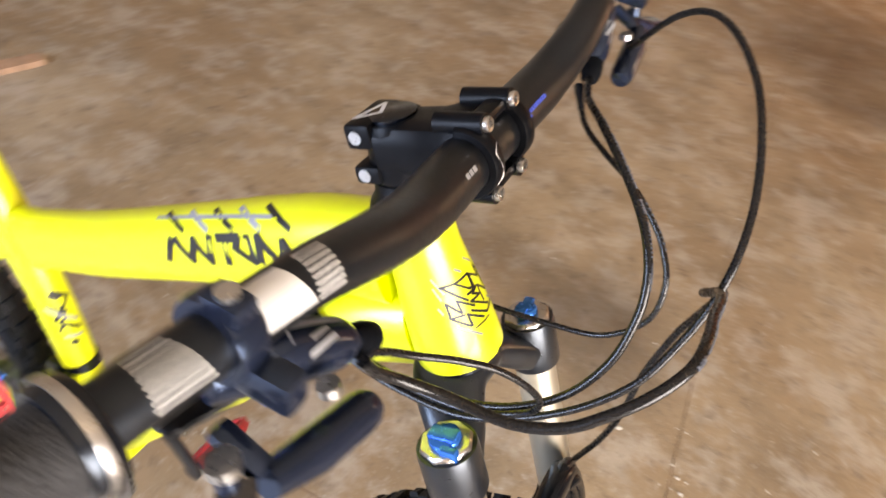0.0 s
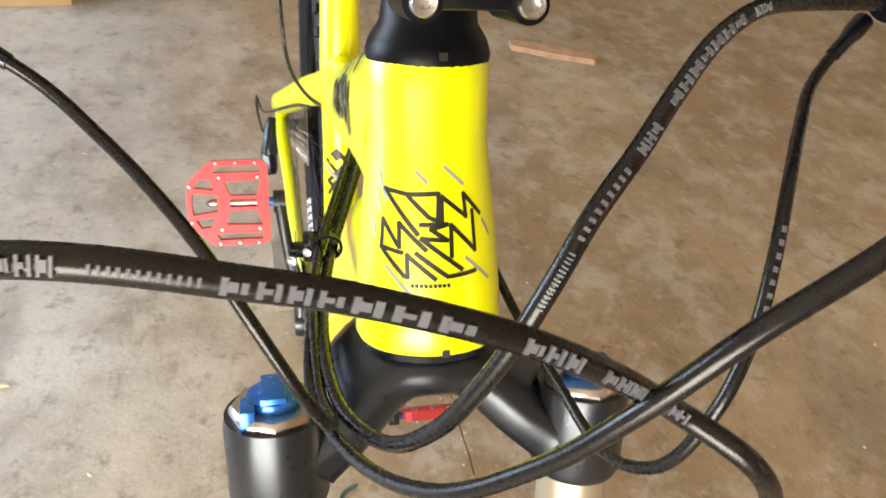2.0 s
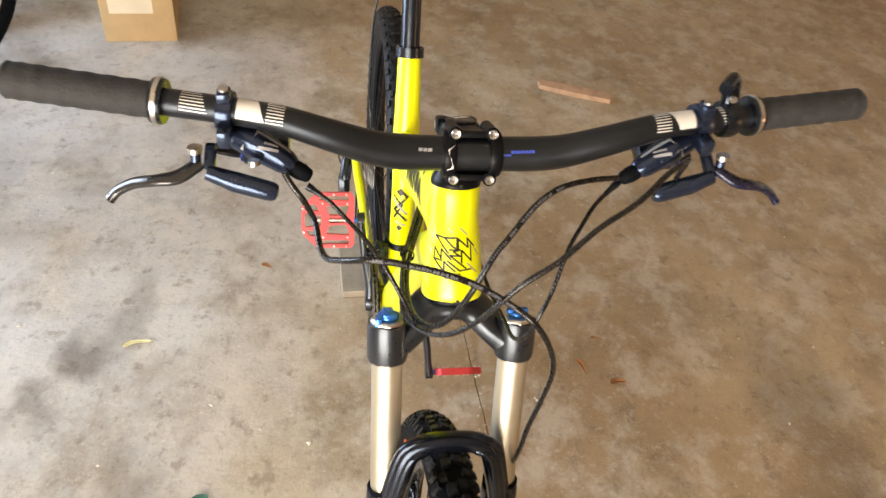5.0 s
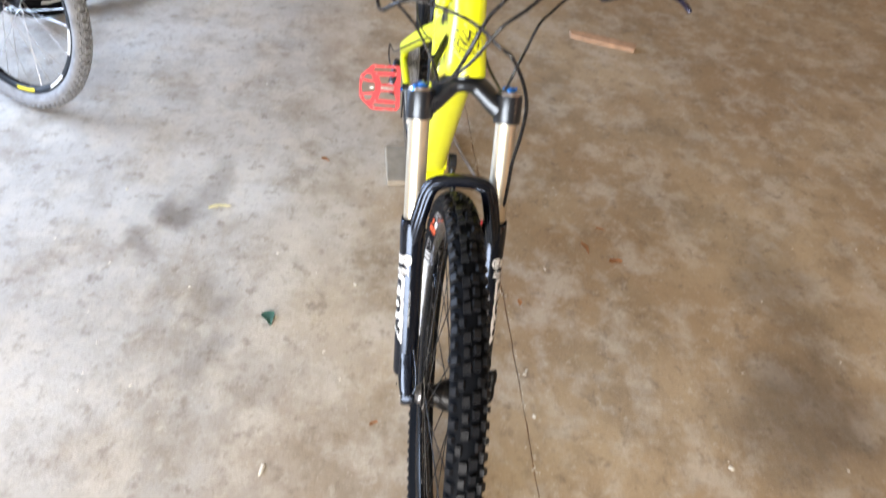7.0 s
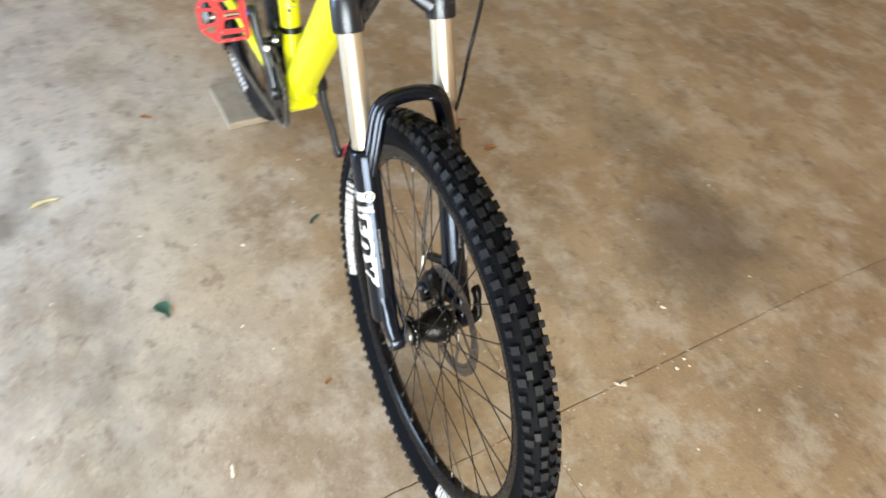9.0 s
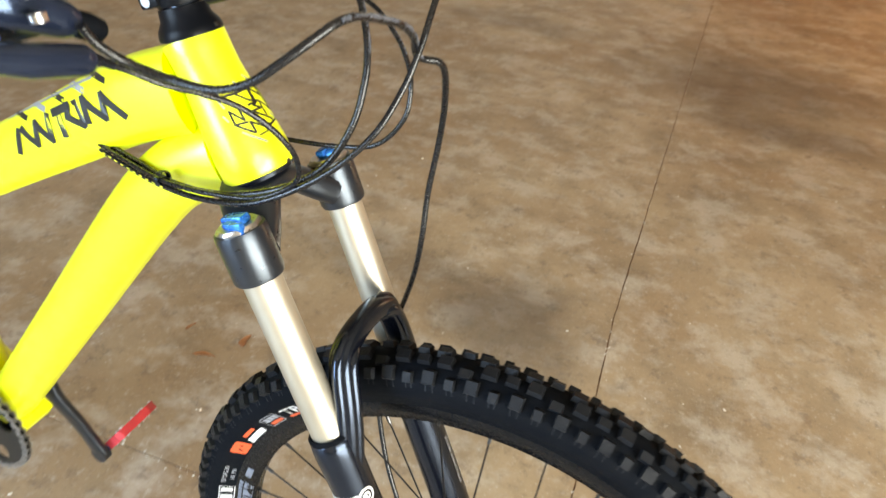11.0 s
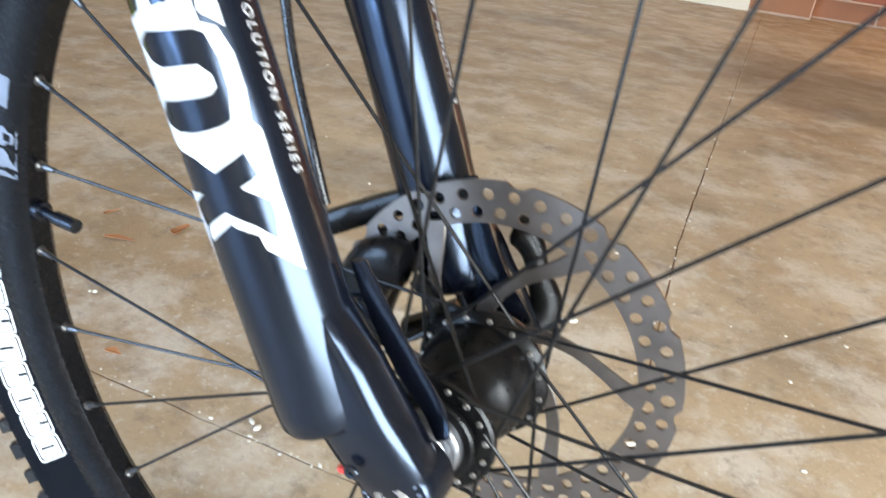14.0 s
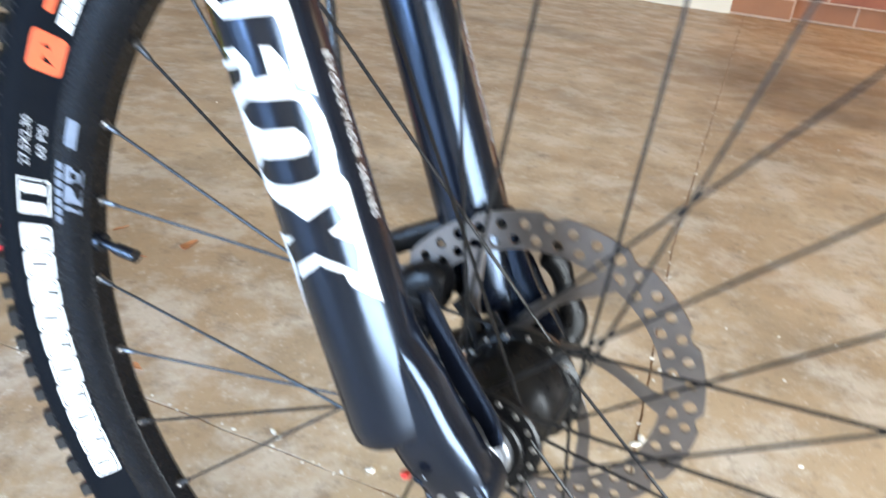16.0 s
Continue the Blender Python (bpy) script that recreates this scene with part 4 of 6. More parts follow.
        part("seatstay", bm, YELLOW, bike, "neon yellow seatstay")
        bm = bmesh.new()
        p = spline([Q(-0.690, 0.372, sgn * 0.032), Q(-0.78, 0.385, sgn * 0.050), Q(-0.92, 0.395, sgn * 0.060), Q(-1.04, 0.392, sgn * 0.069), Q(-1.13, 0.365, sgn * 0.071)], 6)
        tube(bm, p, [(0.0095, 0.0135)] * len(p), 16, square=0.6)
        part("chainstay", bm, YELLOW, bike, "neon yellow chainstay")


build_frame()


def simple_wheel(parent, c, axis, tyre_mat, knobs=60, R=0.345, spokes=32, names=("tyre", "rim", "hub"), spokemat=None, rim_mat=None):
    """Tyre with tread, rim, hub and spokes about an axis; returns the tyre."""
    u, v, d = frame_of(axis, (0, 0, 1))
    f = R / 0.354
    bm = bmesh.new()
    lathe(bm, [(r * f, h) for r, h in tyre_profile()], c, d, 96)
    t = part(names[0], bm, tyre_mat, parent, "knobbly tyre")
    bm = bmesh.new()
    for i in range(knobs):
        for sgn in (-1, 1):
            for da, tilt, size in ((0, 0.22, (0.016, 0.009, 0.005)), (0.5, 0.62, (0.012, 0.008, 0.005)), (0, 0.95, (0.014, 0.009, 0.006))):
                a = 2 * math.pi * (i + da) / knobs
                er = u * math.cos(a) + v * math.sin(a)
                et = v * math.cos(a) - u * math.sin(a)
                up = er * math.cos(tilt) + d * (sgn * math.sin(tilt))
                ac = d * math.cos(tilt) - er * (sgn * math.sin(tilt))
                block(bm, c + er * TC * f + up * (CASE + 0.0015), size, (et, ac, up), taper=0.85)
    tagged(part("tread", bm, tyre_mat, t, smooth=False), kind="stuff")
    bm = bmesh.new()
    w = 0.0135
    lathe(bm, [(r * f, h) for r, h in [(RIM_R, -0.006), (RIM_R + 0.004, -0.0105), (RIM_O - 0.006, -w), (RIM_O, -w), (RIM_O - 0.008, -w + 0.003), (RIM_O - 0.008, w - 0.003), (RIM_O, w), (RIM_O - 0.006, w), (RIM_R + 0.004, 0.0105), (RIM_R, 0.006)]], c, d, 96, closed=True)
    part(names[1], bm, rim_mat or MATT, parent)
    bm = bmesh.new()
    lathe(bm, [(0.0, -0.06), (0.009, -0.06), (0.012, -0.035), (0.026, -0.030), (0.026, -0.026), (0.016, -0.02), (0.016, 0.02), (0.026, 0.026), (0.026, 0.030), (0.012, 0.035), (0.009, 0.06), (0.0, 0.06)], c, d, 28)
    part(names[2], bm, BLACK, parent)
    for j in range(spokes):
        a = 2 * math.pi * j / spokes
        off = math.radians(62) * (1 if (j // 2) % 2 else -1)
        side = 1 if j % 2 else -1
        p0 = c + (u * math.cos(a) + v * math.sin(a)) * RIM_R * f
        p1 = c + (u * math.cos(a + off) + v * math.sin(a + off)) * 0.024 + d * (side * 0.028)
        bm = bmesh.new()
        rod(bm, p0, p1, 0.001, 6)
        part("spoke", bm, spokemat or DARKSTEEL, parent)
    return t


simple_wheel(bike, RA, (0, 1, 0), TREAD, R=0.352, names=("rear_tyre", "rear_rim", "rear_hub"))
# ---- drivetrain ----
CASSM = material("cassette_steel", (0.60, 0.60, 0.62), 0.34, metal=0.85, vary=0.3, scale=120)


def build_drivetrain():
    cr_r, cr_l = V(-0.726, -0.068, 0.519), V(-0.621, 0.078, 0.198)
    mid = (cr_r + cr_l) / 2
    half = V(-0.052, 0, 0.158)
    for sgn, name in ((-1, "right"), (1, "left")):
        y = sgn * 0.071 + fy(-0.675)
        a = V(BB.x, sgn * 0.052 + BB.y, BB.z)
        c = V(BB.x, y, BB.z) + half * (1 if sgn < 0 else -1)
        bm = bmesh.new()
        p = spline([a, a.lerp(c, 0.25) + V(0, -sgn * 0.004, 0), a.lerp(c, 0.6), c], 6)
        n = len(p)
        tube(bm, p, list(zip(np.interp(np.linspace(0, 1, n), [0, 0.3, 0.85, 1], [0.017, 0.0135, 0.0125, 0.014]).tolist(), np.interp(np.linspace(0, 1, n), [0, 0.5, 1], [0.0085, 0.0075, 0.0065]).tolist())), 16, ref=(0, 1, 0), square=1.2)
        lathe(bm, [(0.0, -0.008), (0.0195, -0.008), (0.0205, 0.0), (0.0185, 0.008), (0.0, 0.009)], a, (0, sgn, 0), 24)
        lathe(bm, [(0.0, -0.007), (0.0135, -0.007), (0.0135, 0.007), (0.0, 0.007)], c, (0, sgn, 0), 20)
        crank = part("crank_arm", bm, CROWNM, bike, "black hollow crank arm")
        bm = bmesh.new()
        lathe(bm, [(0.0, 0.0), (0.0055, 0.0), (0.0055, 0.006), (0.0, 0.006)], c + V(0, sgn * 0.007, 0), (0, sgn, 0), 14)
        part("pedal_washer", bm, BLUE, crank, "blue washer")
        build_pedal(c + V(0, sgn * 0.012, 0), sgn)
    # chainrings
    for y, r, teeth in ((-0.046, 0.074, 36), (-0.037, 0.050, 24)):
        o = V(BB.x, BB.y + y, BB.z)
        outer = []
        for k in range(teeth * 4):
            t = 2 * math.pi * k / (teeth * 4)
            rr = r + (0.0035 if k % 4 in (0, 1) else -0.001)
            outer.append((rr * math.cos(t), rr * math.sin(t)))
        holes = [circle(r * 0.66 * math.cos(q * 1.5708 + 0.4), r * 0.66 * math.sin(q * 1.5708 + 0.4), r * 0.2, 12) for q in range(4)]
        bm = bmesh.new()
        plate(bm, outer, holes, 0.003, lambda a, c, h, o=o: o + V(a, h, c))
        part("chainring", bm, DARKSTEEL if r > 0.06 else BLACK, bike, "toothed chainring", smooth=False)
    # chain, as a row of links round the large ring and a cassette sprocket
    y = -0.046 + BB.y
    cog = V(RA.x, y, RA.z)
    r1, r2 = 0.0745, 0.036
    pts = []
    for k in range(33):
        t = radians(80 - k * 5)
        pts.append(V(BB.x, y, BB.z) + V(r1 * math.cos(t), 0, r1 * math.sin(t)))
    up0, up1 = pts[0], cog + V(0.004, 0, r2)
    top = [up1.lerp(up0, k / 34) for k in range(34)]
    low0 = pts[-1]
    low1 = V(RA.x + 0.03, y - 0.004, 0.205)
    bottom = [low0.lerp(low1, k / 36) for k in range(1, 36)]
    path = top + pts + bottom
    bm = bmesh.new()
    for i in range(len(path) - 1):
        a, c = path[i], path[i + 1]
        d = (c - a)
        if d.length < 1e-5:
            continue
        d.normalize()
        n = d.cross(V(0, 1, 0))
        w = 0.0080 if i % 2 else 0.0042
        for sgn in (-1, 1):
            block(bm, (a + c) / 2 + V(0, sgn * w / 2, 0), ((c - a).length * 1.12, 0.0011, 0.0078), (d, V(0, 1, 0), n), bevel=0.0)
    tagged(part("chain", bm, CHAINM, bike, "grey roller chain", smooth=False), kind="stuff")
    # cassette
    for k in range(9):
        r = 0.025 + 0.0056 * k
        o = V(RA.x, BB.y - 0.052 + 0.0040 * k, RA.z)
        outer = []
        teeth = 13 + 2 * k
        for q in range(teeth * 3):
            t = 2 * math.pi * q / (teeth * 3)
            rr = r + (0.0034 if q % 3 == 0 else -0.0016)
            outer.append((rr * math.cos(t), rr * math.sin(t)))
        bm = bmesh.new()
        plate(bm, outer, [circle(0, 0, max(0.016, r - 0.014), 16)], 0.0018, lambda a, c, h, o=o: o + V(a, h, c))
        part("sprocket", bm, CASSM, bike, smooth=False)
    # rear derailleur
    bm = bmesh.new()
    d0 = V(RA.x - 0.012, BB.y - 0.078, RA.z - 0.028)
    tube(bm, spline([d0 + V(-0.022, 0.006, 0.016), d0 + V(-0.006, 0, 0.006), d0 + V(0.012, -0.004, -0.012), d0 + V(0.022, -0.006, -0.030)], 4), [(0.007, 0.008)] + [(0.013, 0.016)] * 11 + [(0.008, 0.010)], 16, square=0.4)
    block(bm, d0 + V(0.018, -0.008, -0.042), (0.030, 0.028, 0.055), (V(0.94, 0, 0.34), V(0, 1, 0), V(-0.34, 0, 0.94)), bevel=0.0125)
    block(bm, d0 + V(0.03, 0.022, -0.095), (0.024, 0.004, 0.09), (V(0.98, 0, -0.2), V(0, 1, 0), V(0.2, 0, 0.98)), bevel=0.0015)
    block(bm, d0 + V(0.03, 0.036, -0.095), (0.020, 0.003, 0.09), (V(0.98, 0, -0.2), V(0, 1, 0), V(0.2, 0, 0.98)), bevel=0.001)
    mech = part("rear_derailleur", bm, BLACK, bike, "black rear derailleur with pale emblem")
    bm = bmesh.new()
    for q in range(5):
        t = 2 * math.pi * q / 5
        o = d0 + V(0.018, -0.0228, -0.040)
        block(bm, o + V(0.006 * math.cos(t), 0, 0.006 * math.sin(t)), (0.004, 0.0012, 0.003))
    part("emblem", bm, GREYP, mech)
    for z in (-0.062, -0.130):
        bm = bmesh.new()
        lathe(bm, [(0.003, -0.002), (0.018, -0.002), (0.018, 0.002), (0.003, 0.002)], d0 + V(0.025 if z > -0.1 else 0.038, 0.029, z), (0, 1, 0), 20, closed=True)
        part("jockey_wheel", bm, RUBBER, mech)
    # front derailleur cage
    bm = bmesh.new()
    f0 = V(BB.x - 0.022, BB.y - 0.047, BB.z + 0.085)
    for sgn in (-1, 1):
        block(bm, f0 + V(0, sgn * 0.0075, 0), (0.075, 0.0018, 0.022), (V(0.93, 0, -0.36), V(0, 1, 0), V(0.36, 0, 0.93)), bevel=0.0006)
    part("derailleur_cage", bm, CHAINM, bike, "silver front derailleur cage")
    bm = bmesh.new()
    block(bm, f0 + V(0.006, 0.012, 0.030), (0.026, 0.022, 0.030), bevel=0.004)
    block(bm, f0 + V(0.0, -0.002, 0.020), (0.016, 0.024, 0.014), bevel=0.003)
    link = part("derailleur_link", bm, BLACK, bike, "black derailleur linkage with silver bolts")
    for o, r in ((f0 + V(0.020, 0.006, 0.034), 0.0052), (f0 + V(0.014, -0.012, 0.016), 0.0064)):
        bm = bmesh.new()
        lathe(bm, [(0.0, 0.0), (r, 0.0), (r, 0.004), (r * 0.5, 0.0048), (0.0, 0.003)], o, (0.8, -0.5, 0.33), 14)
        part("link_bolt", bm, STEEL, link, "silver bolt")


def build_pedal(o, sgn):
    """A flat alloy platform with cut-outs, pins and an exposed spindle."""
    ey = V(0, sgn, 0)
    if sgn < 0:
        ex = V(0.50, 0, -0.866)
    else:
        ex = V(0.62, 0, 0.785)
    en = ex.cross(ey)
    L, Wd = 0.098, 0.100
    place = lambda a, c, h: o + ey * a + ex * c + en * h
    outer = [(0.0, -0.043), (0.006, -0.050), (0.062, -0.050), (0.068, -0.047), (0.089, -0.027), (0.0925, -0.020), (0.0925, 0.020), (0.089, 0.027), (0.068, 0.047), (0.062, 0.050), (0.006, 0.050), (0.0, 0.043)]
    holes = [[(0.009, -0.0435), (0.058, -0.0435), (0.062, -0.036), (0.009, -0.036)],
             [(0.009, 0.036), (0.062, 0.036), (0.058, 0.0435), (0.009, 0.0435)],
             [(0.008, -0.027), (0.050, -0.025), (0.044, -0.009), (0.014, -0.0085)],
             [(0.014, 0.0085), (0.044, 0.009), (0.050, 0.025), (0.008, 0.027)],
             [(0.014, -0.0045), (0.044, -0.0045), (0.044, 0.0045), (0.014, 0.0045)],
             [(0.058, -0.009), (0.086, -0.013), (0.088, 0.0), (0.086, 0.013), (0.058, 0.009)],
             [(0.062, -0.016), (0.084, -0.019), (0.078, -0.029), (0.067, -0.028)],
             [(0.067, 0.028), (0.078, 0.029), (0.084, 0.019), (0.062, 0.016)]]
    bm = bmesh.new()
    plate(bm, outer, holes, 0.013, place)
    pedal = part("pedal", bm, RED, bike, "red anodised platform pedal with silver pins", smooth=False)
    bm = bmesh.new()
    rod(bm, o - ey * 0.006, o + ey * 0.055, 0.0048, 14)
    part("spindle", bm, STEEL, pedal, "polished steel spindle")
    bm = bmesh.new()
    lathe(bm, [(0.0, 0.0), (0.0045, 0.0), (0.0048, 0.004), (0.003, 0.010), (0.0, 0.012)], o + ey * 0.060, ey, 12)
    part("end_nut", bm, STEEL, pedal)
    for a, c in ((0.014, -0.0470), (0.036, -0.0470), (0.058, -0.0470), (0.0885, -0.021), (0.0885, 0.021), (0.014, 0.0475), (0.036, 0.0470), (0.058, 0.0470), (0.012, -0.0305), (0.012, 0.0305), (0.055, -0.0305), (0.055, 0.0305)):
        bm = bmesh.new()
        rod(bm, place(a, c, -0.0095), place(a, c, 0.0095), 0.0016, 8)
        part("pin", bm, STEEL, pedal)


build_drivetrain()


# ---- brake at the front wheel ----
def build_brake():
    bm = bmesh.new()
    c = V(-0.072, 0.045, 0.362)
    along, out = V(0.30, 0, 0.954), V(-0.954, 0, 0.30)
    for w in (-0.0105, 0.0105):
        p = spline([c - along * 0.034 - out * 0.012, c - along * 0.026 + out * 0.004, c + out * 0.007, c + along * 0.026 + out * 0.004, c + along * 0.034 - out * 0.010], 4)
        tube(bm, [q + V(0, w, 0) for q in p], [(0.0085, 0.011), (0.0098, 0.0125)] + [(0.0105, 0.0145)] * (len(p) - 4) + [(0.0098, 0.0125), (0.0085, 0.011)], 18, ref=out, square=1.0)
    cal = part("brake_caliper", bm, HUBM, bike, "black hydraulic brake caliper")
    bm = bmesh.new()
    lathe(bm, [(0.0, -0.0300), (0.0065, -0.0300), (0.0080, -0.0285), (0.0120, -0.0275), (0.0140, -0.0250), (0.0145, -0.0150), (0.0, -0.0150)], c - along * 0.002 - out * 0.002, (0, 1, 0), 28)
    part("piston_cover", bm, BLACK, cal, "round glossy piston cover")
    bm = bmesh.new()
    hook = [c + V(0.036 * math.cos(t) + 0.008, -0.014, 0.034 * math.sin(t) - 0.002) for t in (radians(q) for q in range(-62, 63, 12))]
    tube(bm, hook, [(0.0036, 0.0050)] * len(hook), 12, ref=(0, 1, 0), square=0.8)
    part("pad_guide", bm, HUBM, cal, "curved black guide beside the disc")
    bm = bmesh.new()
    bar = spline([V(-0.110, 0.050, 0.392), V(-0.092, 0.054, 0.402), V(-0.070, 0.060, 0.413), V(-0.050, 0.064, 0.421)], 4)
    tube(bm, bar, [(0.0070, 0.0068)] * len(bar), 14, ref=(0, 0, 1), square=1.6)
    part("mount_post", bm, HUBM, cal, "cast caliper mount")
    bm = bmesh.new()
    bar = spline([V(-0.060, 0.060, 0.336), V(-0.046, 0.064, 0.345), V(-0.030, 0.066, 0.358)], 4)
    tube(bm, bar, [(0.0065, 0.0065)] * len(bar), 14, ref=(0, 0, 1), square=1.6)
    part("mount_post", bm, HUBM, cal, "cast caliper mount")
    for o in (V(-0.106, 0.050, 0.3945), V(-0.064, 0.058, 0.3335)):
        bm = bmesh.new()
        rod(bm, o - out * 0.004, o + out * 0.010, 0.0040, 12)
        part("mount_bolt", bm, STEEL, cal)
    bm = bmesh.new()
    e = V(-0.0965, 0.030, 0.394)
    tube(bm, [e + V(0.003, 0, -0.012), e, e + V(-0.001, 0, 0.003), e + V(-0.005, 0.001, 0.018)], [0.0036, 0.0036, 0.0030, 0.0028], 12)
    part("hose_fitting", bm, STEEL, cal, "silver hose fitting")
    # axle lever on the disc side
    bm = bmesh.new()
    y = 0.076
    p = spline([AX + V(0.002, y - 0.010, -0.004), AX + V(0.010, y - 0.002, 0.006), AX + V(0.011, y + 0.003, 0.018), AX + V(0.004, y + 0.005, 0.031), AX + V(-0.001, y + 0.006, 0.043), AX + V(-0.008, y + 0.006, 0.051), AX + V(-0.014, y + 0.005, 0.053)], 5)
    at = np.linspace(0, 1, len(p))
    tube(bm, p, list(zip(np.interp(at, [0, 0.3, 0.55, 0.8, 0.93, 1], [0.011, 0.0095, 0.0060, 0.0085, 0.0090, 0.0050]).tolist(), np.interp(at, [0, 0.6, 0.85, 1], [0.006, 0.0055, 0.0075, 0.006]).tolist())), 16, ref=(0, 1, 0), square=0.5)
    part("axle_lever", bm, HUBM, bike, "black quick-release axle lever")
    bm = bmesh.new()
    block(bm, V(-0.0285, -0.0590, 0.3450), (0.004, 0.004, 0.003), (N, V(0, 1, 0), S), bevel=0.001)
    part("rebound_dial", bm, REDPRINT, bike, "small red rebound dial")


build_brake()


# ---- levers, shifters ----
RESERVOIRS = []


def build_lever(sgn):
    Y = lambda x, y, z: V(x, sgn * y, LO(z))
    bar, d = on_bar(sgn * 0.205)
    bm = bmesh.new()
    lathe(bm, [(0.0112, -0.006), (0.0160, -0.006), (0.0168, -0.003), (0.0168, 0.003), (0.0160, 0.006), (0.0112, 0.006)], bar, d, 26, closed=True)
    block(bm, bar + V(0.004, 0, 0.016), (0.016, 0.011, 0.010), bevel=0.003)
    block(bm, bar + V(0.018, 0, -0.010), (0.026, 0.012, 0.016), bevel=0.004)
    lever = part("brake_lever", bm, LEVERM, bike, "black hydraulic brake lever with polished blade" if sgn < 0 else "black hydraulic brake lever with blue-tinted blade")
    bm = bmesh.new()
    p = spline([Y(-0.262, 0.212, 1.018), Y(-0.254, 0.194, 1.014), Y(-0.247, 0.177, 1.007), Y(-0.241, 0.161, 0.999), Y(-0.238, 0.154, 0.995)], 5)
    n = len(p)
    tube(bm, p, list(zip(np.interp(np.linspace(0, 1, n), [0, 0.35, 0.75, 1], [0.010, 0.0128, 0.0100, 0.006]).tolist(), np.interp(np.linspace(0, 1, n), [0, 0.35, 0.75, 1], [0.010, 0.0130, 0.0098, 0.006]).tolist())), 18, square=0.8)
    res = part("reservoir", bm, LEVERM, lever, "glossy black fluid reservoir")
    bm = bmesh.new()
    tip = Y(-0.2350, 0.1420, 0.9890)
    tube(bm, [p[-4], p[-1], p[-1].lerp(tip, 0.45), tip, tip + (tip - p[-1]) * 0.15], [0.0064, 0.0076, 0.0078, 0.0062, 0.0040], 14)
    part("rubber_boot", bm, RUBBER, lever, "black rubber boot")
    bm = bmesh.new()
    q = [Y(-0.226, 0.224, 0.999), Y(-0.222, 0.202, 0.992), Y(-0.2195, 0.176, 0.985), Y(-0.219, 0.171, 0.984), Y(-0.2186, 0.1680, 0.9832), Y(-0.2185, 0.1670, 0.983)]
    tube(bm, q, [0.0066, 0.0088, 0.0086, 0.0080, 0.0062, 0.002], 18)
    part("master_cylinder", bm, LEVERM, lever, "glossy black master cylinder")
    bm = bmesh.new()
    block(bm, Y(-0.238, 0.222, 1.006), (0.024, 0.010, 0.009), (V(0.9, 0, -0.43), V(0, 1, 0), V(0.43, 0, 0.9)), bevel=0.004)
    rod(bm, Y(-0.236, 0.233, 1.014), Y(-0.232, 0.233, 0.996), 0.0044, 14)
    part("pivot_block", bm, LEVERM, lever)
    for p0, p1, r in ((Y(-0.2355, 0.233, 1.0175), Y(-0.2350, 0.233, 1.0130), 0.0062), (Y(-0.228, 0.186, 1.0100), Y(-0.227, 0.186, 1.006), 0.0048), (bar + V(0.004, 0, 0.0205), bar + V(0.004, 0, 0.0228), 0.0042)):
        bm = bmesh.new()
        rod(bm, p0, p1, r, 14)
        part("lever_bolt", bm, STEEL, lever, "silver bolt")
    bm = bmesh.new()
    b = spline([Y(-0.233, 0.230, 1.003), Y(-0.222, 0.246, 0.997), Y(-0.222, 0.264, 0.993), Y(-0.230, 0.283, 0.984), Y(-0.233, 0.298, 0.974), Y(-0.231, 0.306, 0.966)], 5)
    n = len(b)
    tube(bm, b, [(float(w), 0.0038) for w in np.interp(np.linspace(0, 1, n), [0, 0.2, 0.4, 0.85, 1], [0.0065, 0.0075, 0.0055, 0.0055, 0.0065])], 14, ref=(0, 0, 1), square=0.6)
    part("blade", bm, BLADE_R if sgn < 0 else BLADE_L, lever, "polished dark lever blade" if sgn < 0 else "blue anodised lever blade")
    # pale angled stripe and small emblem on the reservoir
    RESERVOIRS.append((res, p[3], p[-3], sgn))
    # shifter below the bar
    bm = bmesh.new()
    o = Y(-0.258, 0.178, 1.003)
    block(bm, o, (0.030, 0.040, 0.018), (V(0.93, 0, -0.36), V(0, 1, 0), V(0.36, 0, 0.93)), bevel=0.006)
    sh = part("shifter", bm, BLACK, bike, "black trigger shifter under the bar")
    bm = bmesh.new()
    tube(bm, spline([o + V(-0.004, sgn * 0.012, -0.010), o + V(-0.012, sgn * 0.030, -0.014), o + V(-0.018, sgn * 0.046, -0.012)], 4), [(0.007, 0.003)] * 6 + [(0.0085, 0.0032), (0.007, 0.0026), (0.003, 0.0012)], 12, square=0.5)
    part("shift_paddle", bm, MATT, sh, "black shift paddle")
    bm = bmesh.new()
    block(bm, o + V(0.010, sgn * 0.018, -0.004), (0.006, 0.006, 0.006), bevel=0.0015)
    part("blue_accent", bm, BLUEMARK, sh, "blue anodised accent")


BLADE_R = material("polished_blade", (0.02, 0.021, 0.024), 0.24, metal=0.3, vary=0.2, spec=0.9)
BLADE_L = material("dark_blue_blade", (0.012, 0.016, 0.05), 0.26, metal=0.4, vary=0.2, spec=0.8)
build_lever(-1)
build_lever(1)


